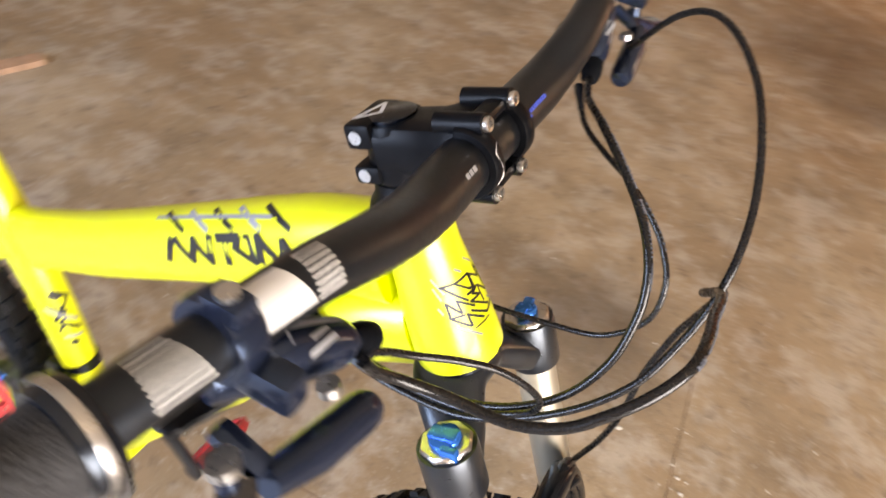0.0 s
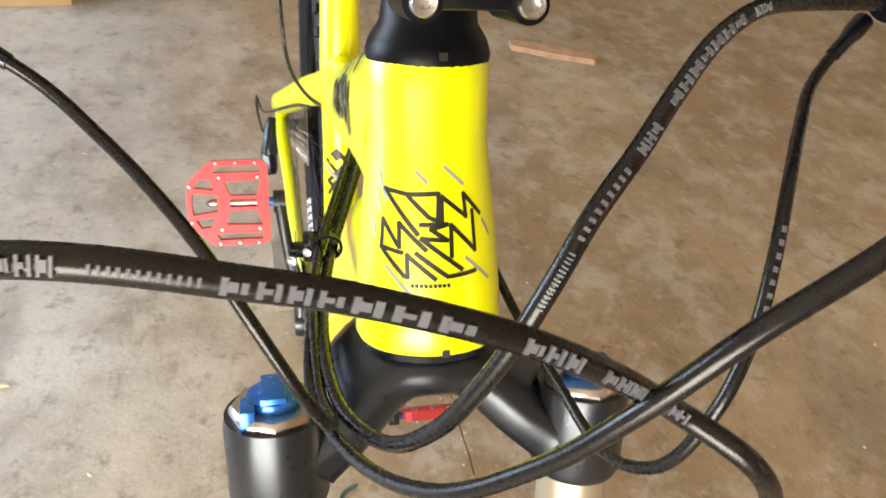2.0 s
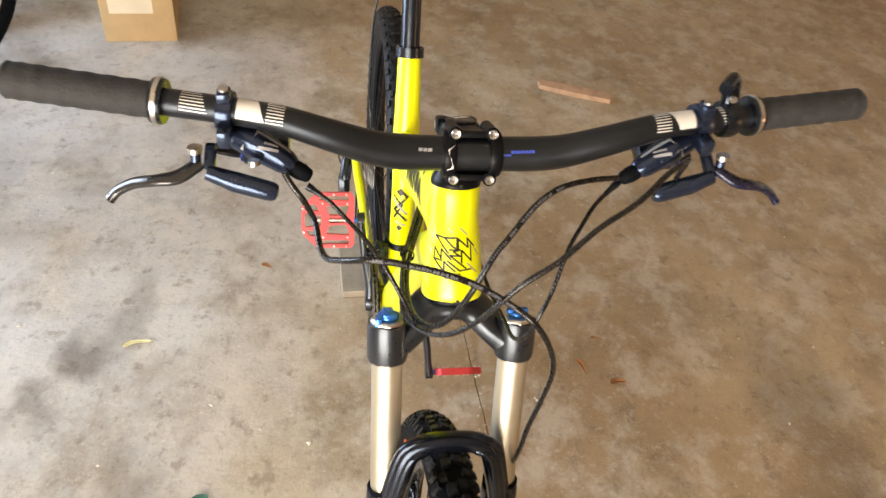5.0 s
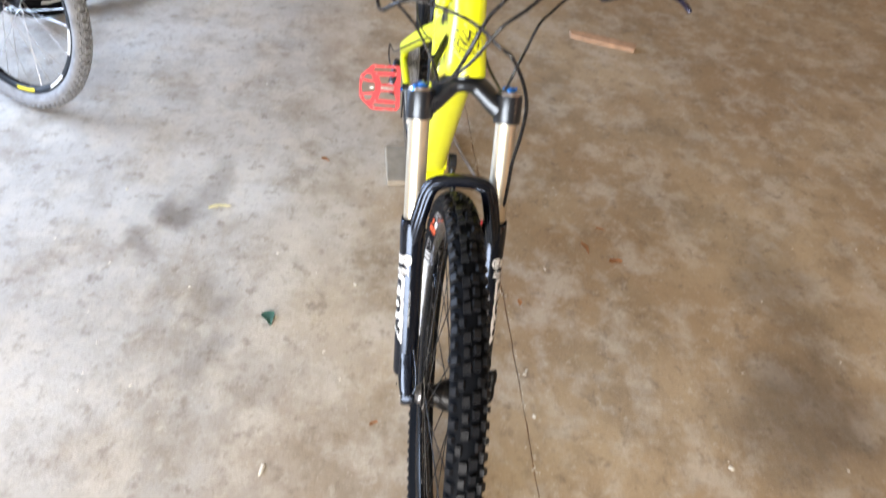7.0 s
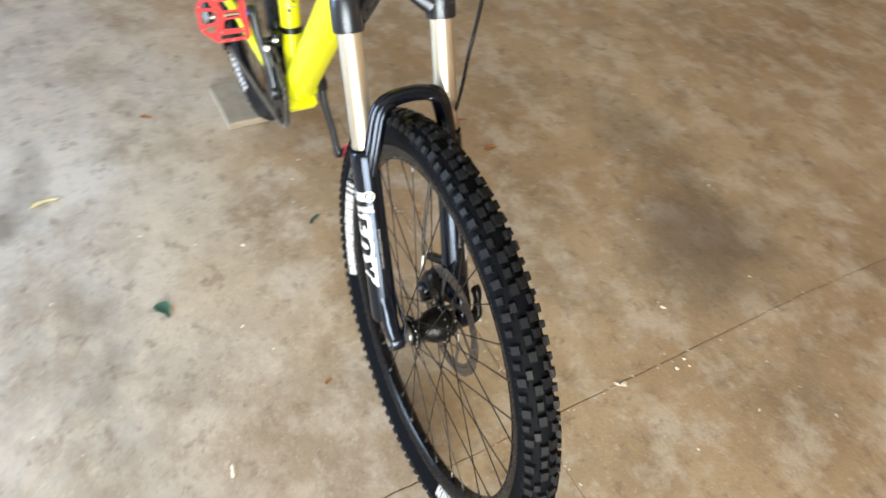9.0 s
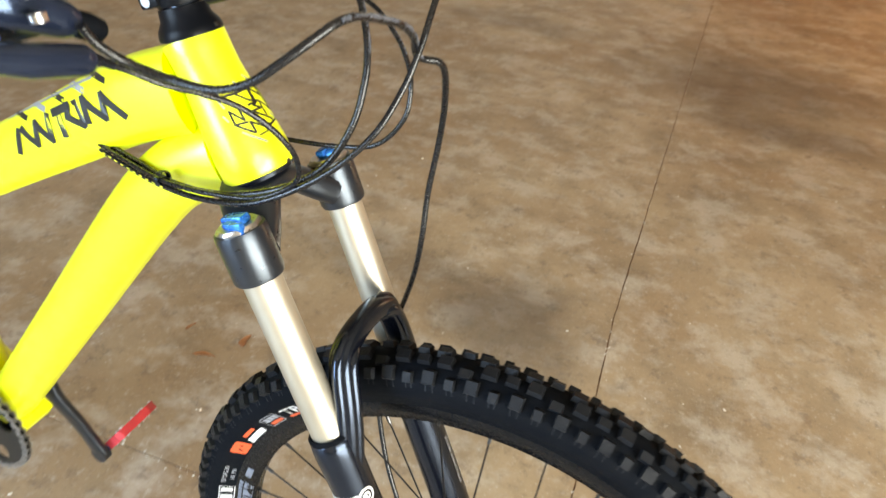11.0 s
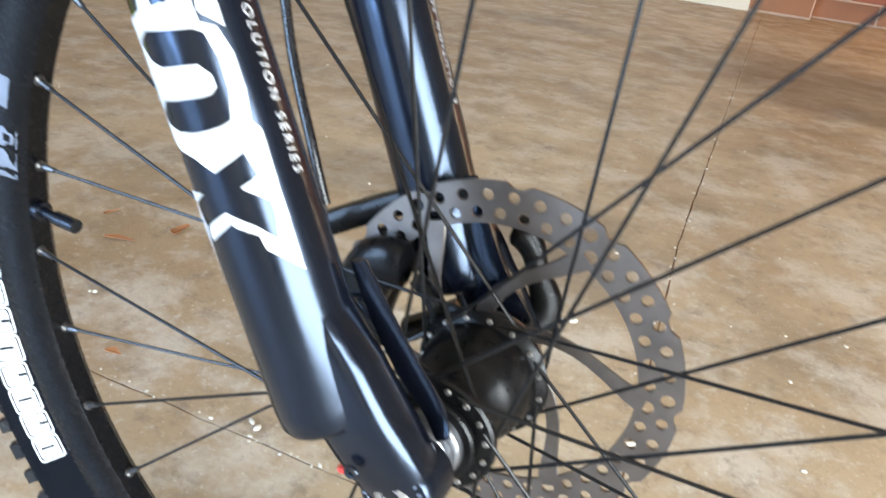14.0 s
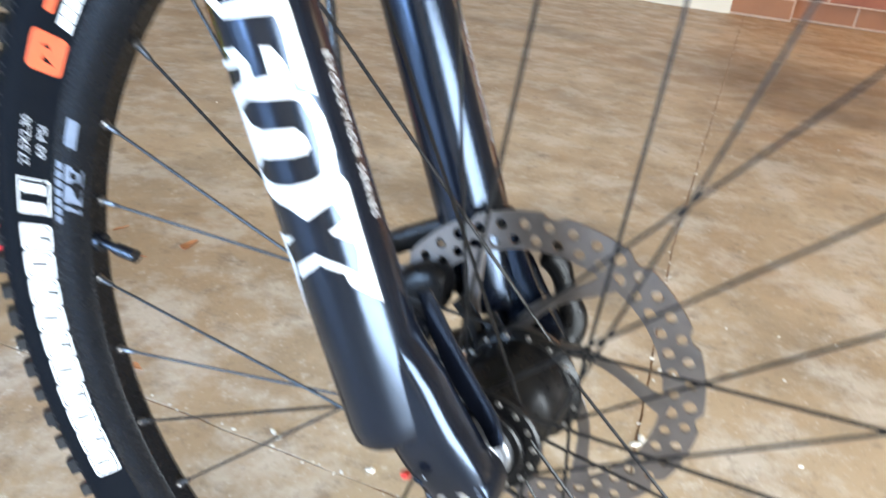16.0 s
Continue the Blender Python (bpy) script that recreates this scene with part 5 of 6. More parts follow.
def build_remote():
    bar, d = on_bar(0.232)
    bm = bmesh.new()
    lathe(bm, [(0.0112, -0.007), (0.0165, -0.007), (0.0175, -0.003), (0.0175, 0.003), (0.0165, 0.007), (0.0112, 0.007)], bar, d, 24, closed=True)
    tube(bm, spline([bar + V(-0.004, 0.0, 0.012), bar + V(-0.006, -0.002, 0.026), bar + V(-0.002, -0.008, 0.036), bar + V(0.006, -0.016, 0.034)], 4), [(0.0095, 0.007)] * 9 + [(0.008, 0.006)] * 4, 14)
    rm = part("seatpost_remote", bm, BLACK, bike, "black dropper remote lever on the bar")
    bm = bmesh.new()
    rod(bm, bar + V(0.006, -0.006, 0.024), bar + V(0.010, -0.006, 0.025), 0.003, 10)
    part("remote_bolt", bm, STEEL, rm)


build_remote()


# ---- hoses and cables ----
def hose(points, r, label, name="cable", n=8, mat=None):
    bm = bmesh.new()
    sp = spline([low(q) for q in points], n)
    tube(bm, sp, r, 12)
    return part(name, bm, mat or HOSE, bike, label), sp


H1, H1P = hose([(-0.227, -0.162, 0.998), (-0.224, -0.156, 0.987), (-0.216, -0.146, 0.976), (-0.198, -0.137, 0.968), (-0.170, -0.133, 0.966), (-0.149, -0.128, 0.973), (-0.135, -0.121, 0.984), (-0.122, -0.111, 0.996), (-0.113, -0.098, 1.005), (-0.110, -0.084, 1.006), (-0.109, -0.066, 1.002), (-0.109, -0.050, 0.997), (-0.107, -0.025, 0.988), (-0.107, -0.004, 0.975), (-0.112, 0.019, 0.953), (-0.100, 0.037, 0.944), (-0.103, 0.057, 0.910), (-0.110, 0.071, 0.867), (-0.117, 0.073, 0.814), (-0.118, 0.069, 0.768), (-0.124, 0.071, 0.722), (-0.137, 0.074, 0.671), (-0.151, 0.070, 0.621), (-0.150, 0.059, 0.561), (-0.131, 0.044, 0.491), (-0.108, 0.032, 0.441), (-0.098, 0.030, 0.414)], 0.0027, "black brake hose with pale print looping to the caliper", "brake_hose")
H2, H2P = hose([(-0.236, 0.145, 0.990), (-0.226, 0.109, 0.994), (-0.208, 0.076, 1.000), (-0.191, 0.053, 0.999), (-0.175, 0.036, 0.993), (-0.161, 0.022, 0.985), (-0.150, 0.009, 0.975), (-0.142, -0.001, 0.959), (-0.139, -0.010, 0.937), (-0.143, -0.021, 0.906), (-0.161, -0.032, 0.873), (-0.195, -0.043, 0.850), (-0.245, -0.045, 0.833), (-0.297, -0.038, 0.825), (-0.345, -0.024, 0.825), (-0.385, -0.012, 0.825), (-0.420, -0.001, 0.829)], 0.0027, "black brake hose with pale print tied to the frame", "brake_hose")
H3, H3P = hose([(-0.221, 0.186, 1.001), (-0.199, 0.176, 1.035), (-0.177, 0.161, 1.052), (-0.155, 0.135, 1.054), (-0.134, 0.107, 1.043), (-0.120, 0.075, 1.029), (-0.109, 0.047, 1.006), (-0.105, 0.021, 0.985), (-0.106, 0.006, 0.962), (-0.112, -0.007, 0.935), (-0.126, -0.025, 0.903), (-0.158, -0.041, 0.870), (-0.207, -0.052, 0.840), (-0.259, -0.049, 0.826), (-0.305, -0.042, 0.822), (-0.345, -0.030, 0.820), (-0.385, -0.018, 0.820), (-0.420, -0.007, 0.824)], 0.0024, "black shift cable housing tied to the frame", "shift_cable")
H4, H4P = hose([(-0.241, 0.143, 0.981), (-0.224, 0.119, 0.968), (-0.201, 0.101, 0.963), (-0.177, 0.084, 0.960), (-0.157, 0.072, 0.950), (-0.142, 0.063, 0.937), (-0.131, 0.053, 0.918), (-0.132, 0.046, 0.890), (-0.155, 0.044, 0.862), (-0.192, 0.042, 0.852), (-0.232, 0.036, 0.850), (-0.288, 0.034, 0.846), (-0.348, 0.034, 0.850), (-0.399, 0.020, 0.850)], 0.0021, "thin black dropper cable", "dropper_cable")
H5, H5P = hose([(-0.243, -0.144, 0.972), (-0.236, -0.125, 0.960), (-0.225, -0.110, 0.949), (-0.209, -0.096, 0.942), (-0.192, -0.082, 0.932), (-0.177, -0.069, 0.915), (-0.168, -0.056, 0.891), (-0.175, -0.047, 0.864), (-0.209, -0.049, 0.842), (-0.260, -0.048, 0.832), (-0.305, -0.042, 0.827), (-0.345, -0.031, 0.826), (-0.385, -0.019, 0.826), (-0.420, -0.008, 0.830)], 0.0021, "thin black shift cable housing", "shift_cable")
for hp, hob in ((H4P, H4), (H5P, H5)):
    bm = bmesh.new()
    tube(bm, [hp[0], hp[2], hp[3], hp[5]], [0.0036, 0.0036, 0.0028, 0.0026], 12)
    part("cable_ferrule", bm, BLACK, hob, "black cable end cap")
bm = bmesh.new()
tie = low((-0.306, -0.038, 0.8255))
lathe(bm, [(0.0062, -0.002), (0.0074, -0.002), (0.0074, 0.002), (0.0062, 0.002)], tie, (1, 0, 0.2), 16, closed=True)
block(bm, tie + V(0, -0.0070, 0.003), (0.004, 0.004, 0.005), bevel=0.001)
part("cable_tie", bm, BLACK, bike, "black zip tie round the cables")
hose([(-0.862, 0.012, 0.955), (-0.880, -0.020, 0.92), (-0.865, -0.042, 0.85), (-0.825, -0.049, 0.755), (-0.795, -0.048, 0.700), (-0.790, -0.042, 0.658), (-0.785, -0.026, 0.628), (-0.775, -0.004, 0.612)], 0.0021, "thin black dropper cable behind the seat tube", "dropper_cable")
hose([(-0.735, -0.024, 0.640), (-0.82, -0.036, 0.590), (-0.95, -0.066, 0.500), (-1.08, -0.082, 0.420), (-1.16, -0.092, 0.400), (-1.185, -0.092, 0.350), (-1.160, -0.085, 0.325)], 0.0021, "black shift cable to the rear derailleur", "shift_cable")


HOSEP = material("dull_grey_print", (0.115, 0.125, 0.150), 0.5, vary=0.2, scale=200)


def hose_print(sp, host, spans, r, side, mat=None):
    """Short pale dashes along a hose: (start, end, height) as shares of its length; side: the way the print faces."""
    n = len(sp) - 1
    bm = bmesh.new()
    for a, c, hgt in spans:
        i = min(int(a * n), n - 1)
        f = a * n - i
        p = sp[i].lerp(sp[i + 1], f)
        d = (sp[i + 1] - sp[i]).normalized()
        sd = Vector(side)
        sd = (sd - d * d.dot(sd)).normalized()
        block(bm, p + sd * (r - 0.0002), ((c - a) * n * (sp[i + 1] - sp[i]).length, hgt, 0.0011), (d, sd.cross(d), sd))
    part("hose_print", bm, mat or GREYP, host, "pale grey print", smooth=False)


def letters(a, c, count, hgt, fill=0.68):
    """Mark-like pairs of thin strokes."""
    w = (c - a) / count
    out = []
    for k in range(count):
        x = a + k * w
        if count > 8:
            out.append((x, x + 0.4 * w, hgt * 0.7))
        else:
            out += [(x, x + 0.20 * w, hgt * 0.95), (x + 0.20 * w, x + 0.56 * w, hgt * (0.30 if k % 2 else 0.55)), (x + 0.56 * w, x + 0.76 * w, hgt * (0.95 if k % 3 else 0.6))]
    return out


hose_print(H1P, H1, letters(0.318, 0.338, 3, 0.0030) + letters(0.346, 0.376, 12, 0.0020, 0.5) + letters(0.380, 0.455, 7, 0.0027) + letters(0.466, 0.488, 3, 0.0030) + letters(0.496, 0.545, 8, 0.0026), 0.0027, (0.85, -0.1, 0.5), HOSEP)
hose_print(H2P, H2, letters(0.130, 0.150, 3, 0.0026) + letters(0.165, 0.275, 7, 0.0027) + letters(0.292, 0.320, 3, 0.0028) + letters(0.335, 0.40, 9, 0.0024) + letters(0.405, 0.45, 14, 0.0024, 0.5), 0.0027, (0.85, -0.35, 0.4), HOSEP)
hose_print(H4P, H4, letters(0.28, 0.40, 9, 0.0018, 0.5), 0.0021, (0.8, -0.3, 0.5), HOSEP)
hose_print(H3P, H3, letters(0.82, 0.98, 12, 0.0018, 0.5), 0.0024, (0.3, -0.9, 0.2), material("yellow_print", (0.6, 0.58, 0.05), 0.5))


# ---- prints on the frame and fork ----
def leg_map(sgn):
    """(u, v): u metres round the leg from its front towards the outside, v up along it."""
    base = G(0, sgn * LEG_Y)
    axis = (G(0.5, sgn * LEG_Y) - base).normalized()
    front = (N - axis * N.dot(axis)).normalized()
    out = axis.cross(front)
    out = out if out.y * sgn > 0 else -out

    def m(u, v):
        rr = float(np.interp(v, [0.042, 0.10, 0.15, 0.20, 0.24, 0.262, 0.280], [0.0206, 0.0206, 0.0203, 0.0199, 0.0196, 0.0197, 0.0202])) + 0.0003
        a = u / 0.0202
        return base + axis * v + (front * math.cos(a) + out * math.sin(a)) * rr
    return m, axis


def rect(a, b, c, d):
    return [(a, c), (b, c), (b, d), (a, d)]


def rounded(a, b, c, d, r, n=4):
    out = []
    for cx, cy, t0 in ((b - r, d - r, 0), (a + r, d - r, 90), (a + r, c + r, 180), (b - r, c + r, 270)):
        for k in range(n + 1):
            t = radians(t0 + 90 * k / n)
            out.append((cx + r * math.cos(t), cy + r * math.sin(t)))
    return out


LEGTXT = material("pale_grey_lettering", (0.42, 0.43, 0.45), 0.45, vary=0.1, scale=200)
# the leg print: a round middle figure with one C-shaped counter between angular strokes, in millimetres
ROUND = [(50.5, 183.8), (50.5, 171.0), (50.5, 160.3), (50.5, 150.7), (41.5, 145.6), (34.5, 142.5), (28.5, 136.5), (17.4, 140.9), (11.7, 149.6), (10, 159.7), (10.1, 171.5), (12.4, 179.3), (19.6, 183.1), (34.5, 186.1)]
COUNTER = [(42.8, 181.0), (37, 183.8), (20, 180.8), (17, 178.8), (15.0, 169.8), (15.2, 159.5), (17.4, 151.0), (21, 149.8), (29, 149.7), (36.5, 151.3), (42.5, 154.5), (44.8, 158.1), (39.6, 162.0), (25, 160.6), (20.8, 160.6), (18.4, 162.6), (18.6, 166.2), (21.4, 169.7), (33.7, 171.6), (39, 174.9)]
ARM = [(46, 222.0), (37.6, 221.2), (33.6, 216.2), (21.6, 215.0), (22.3, 219.0), (12.2, 217.2), (10.2, 212.5), (10.2, 179.0), (16.6, 184.7), (15.6, 201.5), (16.4, 209.3), (36.3, 212.4), (39, 216.1)]
STEP = [(35, 185.8), (34.8, 187.5), (30.2, 189.5), (24.4, 189.3), (24.3, 199.5), (20.3, 198.3), (17.8, 193.1), (17.2, 182.3)]
HOOK = [(40.4, 201.9), (33.8, 201.4), (30.3, 195.9), (30.3, 189.2), (35.0, 186.0), (50.5, 184.2), (50.5, 187.0), (36, 189.6), (34.5, 195.3), (50.5, 196.1), (50.5, 198.3), (38, 198.2)]
CROSS = [(17.2, 141.2), (11.2, 149.4), (9.2, 146.2), (9.6, 126.8), (9.6, 123.8), (10.0, 97.2), (14.6, 102.2), (20, 107.8), (20.8, 113.2), (27.5, 117.4), (28.6, 119), (41, 113.2), (39.6, 118.7), (28.8, 122.8), (20, 115.8), (15.2, 110.2), (13.6, 117.8), (13.6, 123), (21.4, 129.6), (15, 131.9)]
EDGE = [(50.5, 139), (48.5, 131.5), (36, 130.5), (44, 127), (41.4, 119), (47.5, 95), (50.5, 95), (45.6, 117.5), (48.4, 129)]
for leg_part in [o for o in bike.children if o.name.startswith("fork_lower_leg")]:
    sgn = -1 if leg_part.data.vertices[0].co.y < 0 else 1
    m, axis = leg_map(sgn)
    foot = G(0, sgn * LEG_Y)

    def base_at(p, foot=foot, axis=axis):
        return foot + axis * (p - foot).dot(axis)
    mm = lambda pts: [(a / 1000, q / 1000) for a, q in pts]
    polys = [[mm(ROUND), mm(COUNTER)]] + [mm(rough) for rough in (ARM, STEP, HOOK, CROSS, EDGE)]
    for k, poly in enumerate(polys):
        def raised(u, v, k=k):
            q = m(u, v)
            return q + (q - base_at(q)).normalized() * 0.00004 * k
        part("leg_graphic", decal([poly], raised), WHITE, leg_part, "large white angular graphic")
    band = [rect(0.0160, 0.052, 0.2375, 0.2510)]
    for k in range(28):
        x = 0.0035 + k * 0.00135
        band.append([(x, 0.2200), (x + 0.0008, 0.2200), (x + 0.0022, 0.2200 + 0.0115 * (1 - k / 70)), (x + 0.0014, 0.2200 + 0.0115 * (1 - k / 70))])
    ring = [circle(0.0082, 0.2450, 0.0086, 24), circle(0.0082, 0.2450, 0.0062, 24)]
    dot = [circle(0.0082, 0.2450, 0.0042, 20), rect(0.0062, 0.0077, 0.2430, 0.2470)]
    part("leg_band", decal(band[:1], m), WHITE, leg_part, "white band")
    tagged(part("leg_hatching", decal(band[1:], m), WHITE, leg_part, "fine white hatching"), kind="stuff")
    part("leg_ring", decal([ring], m), WHITE, leg_part, "white ring emblem")
    part("leg_dot", decal([dot], m), WHITE, leg_part)
    fine = [rect(0.025 + 0.0026 * k, 0.0262 + 0.0026 * k, 0.2452, 0.2484) for k in range(9)] + [rect(0.025 + 0.0020 * k, 0.0262 + 0.0020 * k, 0.2418, 0.2434) for k in range(11)]
    part("leg_fine_print", decal([[(u, v) for u, v in q] for q in fine], lambda u, v: m(u, v) + (m(u, v) - base_at(m(u, v))).normalized() * 0.0002), INK, leg_part)
    # the words that run down the front of the leg
    cur = bpy.data.curves.new("leg_print", "FONT")
    cur.body, cur.size, cur.extrude, cur.space_character = "EVOLUTION SERIES", 0.0053, 0.0001, 1.46
    cur.shear = 0.2
    ob = new("leg_print", cur)
    cur.materials.append(LEGTXT)
    o = m(0.0022, 0.193 if sgn < 0 else 0.125)
    nrm = (o - base_at(o)).normalized()
    xd = axis * sgn
    mat = Matrix((xd, nrm.cross(xd), nrm)).transposed().to_4x4()
    mat.translation = o + nrm * 0.0004
    ob.parent = leg_part
    ob.matrix_basis = mat

# zigzag emblem on the head tube
HT0, HT1 = F(0.541, -0.0525), F(0.6525, -0.0670)
HTD = (HT1 - HT0).normalized()
HTF = (N - HTD * N.dot(HTD)).normalized()


def head_map(u, v):
    r = float(np.interp(v, [-0.0055, -0.0025, 0.014, 0.040, 0.065, 0.080, 0.098, 0.115], [0.0297, 0.0312, 0.0308, 0.0287, 0.0258, 0.0244, 0.0247, 0.0258])) + 0.00025
    a = u / 0.0285
    return HT0 + HTD * v + (HTF * math.cos(a) + V(0, 1, 0) * math.sin(a)) * r


E0 = 1 / 30000.0
ex = lambda x, y: ((x - 455) * E0 * 2.41 - 0.0040, 0.0438 + (360 - y) * E0 * 2.15)
ht = [o for o in bike.children if o.name.startswith("head_tube")][0]
for pl in ([(195, 120), (330, 145), (490, 140), (485, 285), (440, 265), (330, 150)], [(200, 120), (385, 355)], [(505, 285), (505, 155), (635, 270), (625, 145), (730, 265)], [(195, 415), (195, 285), (295, 430), (290, 300), (425, 440)],
           [(400, 305), (530, 305), (450, 330), (530, 390), (405, 380), (600, 555)], [(550, 480), (550, 310), (680, 460), (675, 240)], [(310, 460), (190, 435), (325, 590)], [(340, 595), (335, 470), (470, 600)], [(380, 460), (530, 590), (675, 575)]):
    part("zigzag_stroke", decal(stroke([ex(*q) for q in pl], 0.0017), head_map, cut=0.002), INK, ht, "black zigzag line of the emblem")
for a, c in (((525, 0), (625, 95)), ((375, 25), (430, 80)), ((745, 300), (795, 390)), ((625, 495), (765, 635)), ((225, 540), (390, 730)), ((145, 20), (210, 185)), ((135, 110), (170, 235)), ((125, 310), (150, 375))):
    part("grey_dash", decal(stroke([ex(*a), ex(*c)], 0.0013), head_map, cut=0.002), GREYP, ht, "short grey diagonal dash")
part("small_line", decal([rect(-0.0120 + k * 0.0017, -0.0108 + k * 0.0017, 0.0232, 0.0246) for k in range(9)], head_map, cut=0.002), INK, ht, "tiny dark line of print")
for v in (-0.0042, (HT1 - HT0).length - 0.0015):
    bm = bmesh.new()
    block(bm, head_map(0.001, v), (0.002, 0.003, 0.003), (HTF, V(0, 1, 0), HTD))
    part("cup_notch", bm, INK, ht)


def bvh_map(hosts, a, c, out, spread):
    """Lays prints on a tube: u runs from a to c, v round it; drops the print onto the real surface."""
    from mathutils.bvhtree import BVHTree
    me = hosts.data
    tree = BVHTree.FromPolygons([v.co.copy() for v in me.vertices], [tuple(p.vertices) for p in me.polygons])
    a, c, out = Vector(a), Vector(c), Vector(out).normalized()
    d = (c - a).normalized()
    out = (out - d * d.dot(out)).normalized()
    w = d.cross(out)

    def m(u, v):
        t = v / spread
        way = (out * math.cos(t) + w * math.sin(t))
        o = a + d * u + way * 0.12
        hit, nrm, _, _ = tree.ray_cast(o, -way)
        return (hit + way * 0.0004) if hit else a + d * u + way * spread
    return m


def welded(polys, mapping, cut=0.004):
    """One joined print made of strips that share their edges."""
    bm = decal(polys, mapping, cut)
    bmesh.ops.remove_doubles(bm, verts=bm.verts[:], dist=2e-5)
    return bm


for res, a, q, sgn in RESERVOIRS:
    mr = bvh_map(res, a, q, (0.55, 0, 0.83), 0.012)
    part("reservoir_stripe", decal(stroke([(0.012, -0.012 * sgn), (0.016, 0.006 * sgn), (0.046, 0.009 * sgn)], 0.0026), mr, cut=0.004), GREYP, res, "pale grey angled stripe")
    part("reservoir_emblem", decal(stroke([(0.024, -0.004 * sgn), (0.038, 0.001 * sgn)], 0.0024) + stroke([(0.026, 0.001 * sgn), (0.036, 0.0045 * sgn)], 0.0018), mr, cut=0.004), GREYP, res, "small pale emblem")
top_tube = [o for o in bike.children if o.name.startswith("top_tube")][0]
mt = bvh_map(top_tube, Q(-0.33, 0.882), Q(-0.60, 0.730), (0, -1, 0.25), 0.032)
zz = []
for pl in ([(0.040, -0.020), (0.052, 0.010), (0.058, -0.014), (0.072, 0.014), (0.076, -0.010)], [(0.082, 0.014), (0.082, -0.012), (0.094, 0.004), (0.090, 0.014), (0.108, 0.014)], [(0.102, 0.014), (0.106, -0.014)],
           [(0.116, 0.014), (0.122, -0.014), (0.132, 0.012), (0.140, -0.012), (0.150, 0.012)], [(0.155, 0.012), (0.165, -0.012)]):
    zz += stroke([(0.100 + (u - 0.100) * 1.25, 0.004 + v * 0.86) for u, v in pl], 0.0072)
part("tube_zigzag", decal(zz, lambda u, v: mt(u, v) + V(0, -0.0005, 0.0003), cut=0.003), INK, top_tube, "bold black zigzag graphic")
zz = []
for k in range(5):
    zz += stroke([(0.032 + 0.030 * k, 0.022), (0.058 + 0.030 * k, 0.037)], 0.0046)
for poly in zz[::2]:
    part("tube_dash", decal([poly], mt, cut=0.006), INK, top_tube)
for poly in zz[1::2] + stroke([(0.05, 0.029), (0.19, 0.033)], 0.0030):
    part("tube_grey_dash", decal([poly], mt, cut=0.006), GREYP, top_tube)
seat_tube = [o for o in bike.children if o.name.startswith("seat_tube")][0]
ms = bvh_map(seat_tube, Q(-0.704, 0.50), Q(-0.724, 0.60), (1, -0.35, 0), 0.0205)
zz = []
zz += stroke([(0.098, 0.000), (0.086, 0.012), (0.060, -0.010), (0.040, 0.012)], 0.0048) + stroke([(0.086, -0.012), (0.070, 0.004), (0.044, -0.010)], 0.004)
zz += [[(0.102, 0.0), (0.094, 0.008), (0.086, 0.0), (0.094, -0.008)], [(0.030, 0.0), (0.024, 0.006), (0.018, 0.0), (0.024, -0.006)]]
part("seat_tube_mark", decal(zz, ms, cut=0.004), INK, seat_tube, "black and grey crossed emblem")
part("seat_tube_grey", decal(stroke([(0.080, -0.014), (0.052, 0.012)], 0.004) + stroke([(0.036, -0.006), (0.030, 0.010)], 0.004), lambda u, v: ms(u, v) + V(0.0002, -0.0002, 0), cut=0.004), GREYP, seat_tube)
# bar print: stripes and a pale block each side
barob = [o for o in bike.children if o.name.startswith("handlebar")][0]
for sgn in (-1, 1):
    i0, _ = on_bar(sgn * 0.165)
    i1, _ = on_bar(sgn * 0.25)
    mb = bvh_map(barob, i0, i1, (0.55, 0, 0.85), 0.012)
    pr = [rect(-0.004, 0.010, -0.010 + 0.0026 * k, -0.0090 + 0.0026 * k) for k in range(8)]
    tagged(part("bar_stripes", decal(pr, mb, cut=0.01), WHITE, barob, "thin white stripes"), kind="stuff")
    part("bar_block", welded([[(0.011 + 0.0009 * k, -0.010 + 0.0024 * k), (0.034, -0.010 + 0.0024 * k), (0.034, -0.0076 + 0.0024 * k), (0.0119 + 0.0009 * k, -0.0076 + 0.0024 * k)] for k in range(8)], mb, cut=0.004), WHITE, barob, "pale slanted block")
    tagged(part("bar_stripes", decal([[(0.056 + 0.0010 * k, -0.010 + 0.0027 * k), (0.078, -0.010 + 0.0027 * k), (0.078, -0.0090 + 0.0027 * k), (0.0564 + 0.0010 * k, -0.0090 + 0.0027 * k)] for k in range(8)], mb, cut=0.005), WHITE, barob, "thin white stripes"), kind="stuff")
    j0, _ = on_bar(sgn * 0.034)
    j1, _ = on_bar(sgn * 0.075)
    mb = bvh_map(barob, j0, j1, (0.75, 0, 0.66), 0.0158)
    if sgn > 0:
        for k in range(8):
            part("bar_blue_mark", decal([rect(0.001 + 0.0027 * k, 0.003 + 0.0027 * k, -0.001, 0.0016)], mb, cut=0.01), BLUEMARK, barob, "small blue print bar")
        part("bar_blue_line", decal([rect(-0.006, 0.001, 0.0022, 0.0036)], mb, cut=0.01), BLUEMARK, barob, "thin blue line")
    else:
        for k in range(3):
            part("bar_white_mark", decal([rect(0.004 + 0.0042 * k, 0.0074 + 0.0042 * k, -0.001, 0.002)], mb, cut=0.01), GREYP, barob, "small pale print bar")
bm = bmesh.new()
stem_o = [o for o in bike.children if o.name.startswith("stem")][0]
faceR = B0 + V(0, -0.0205, 0)
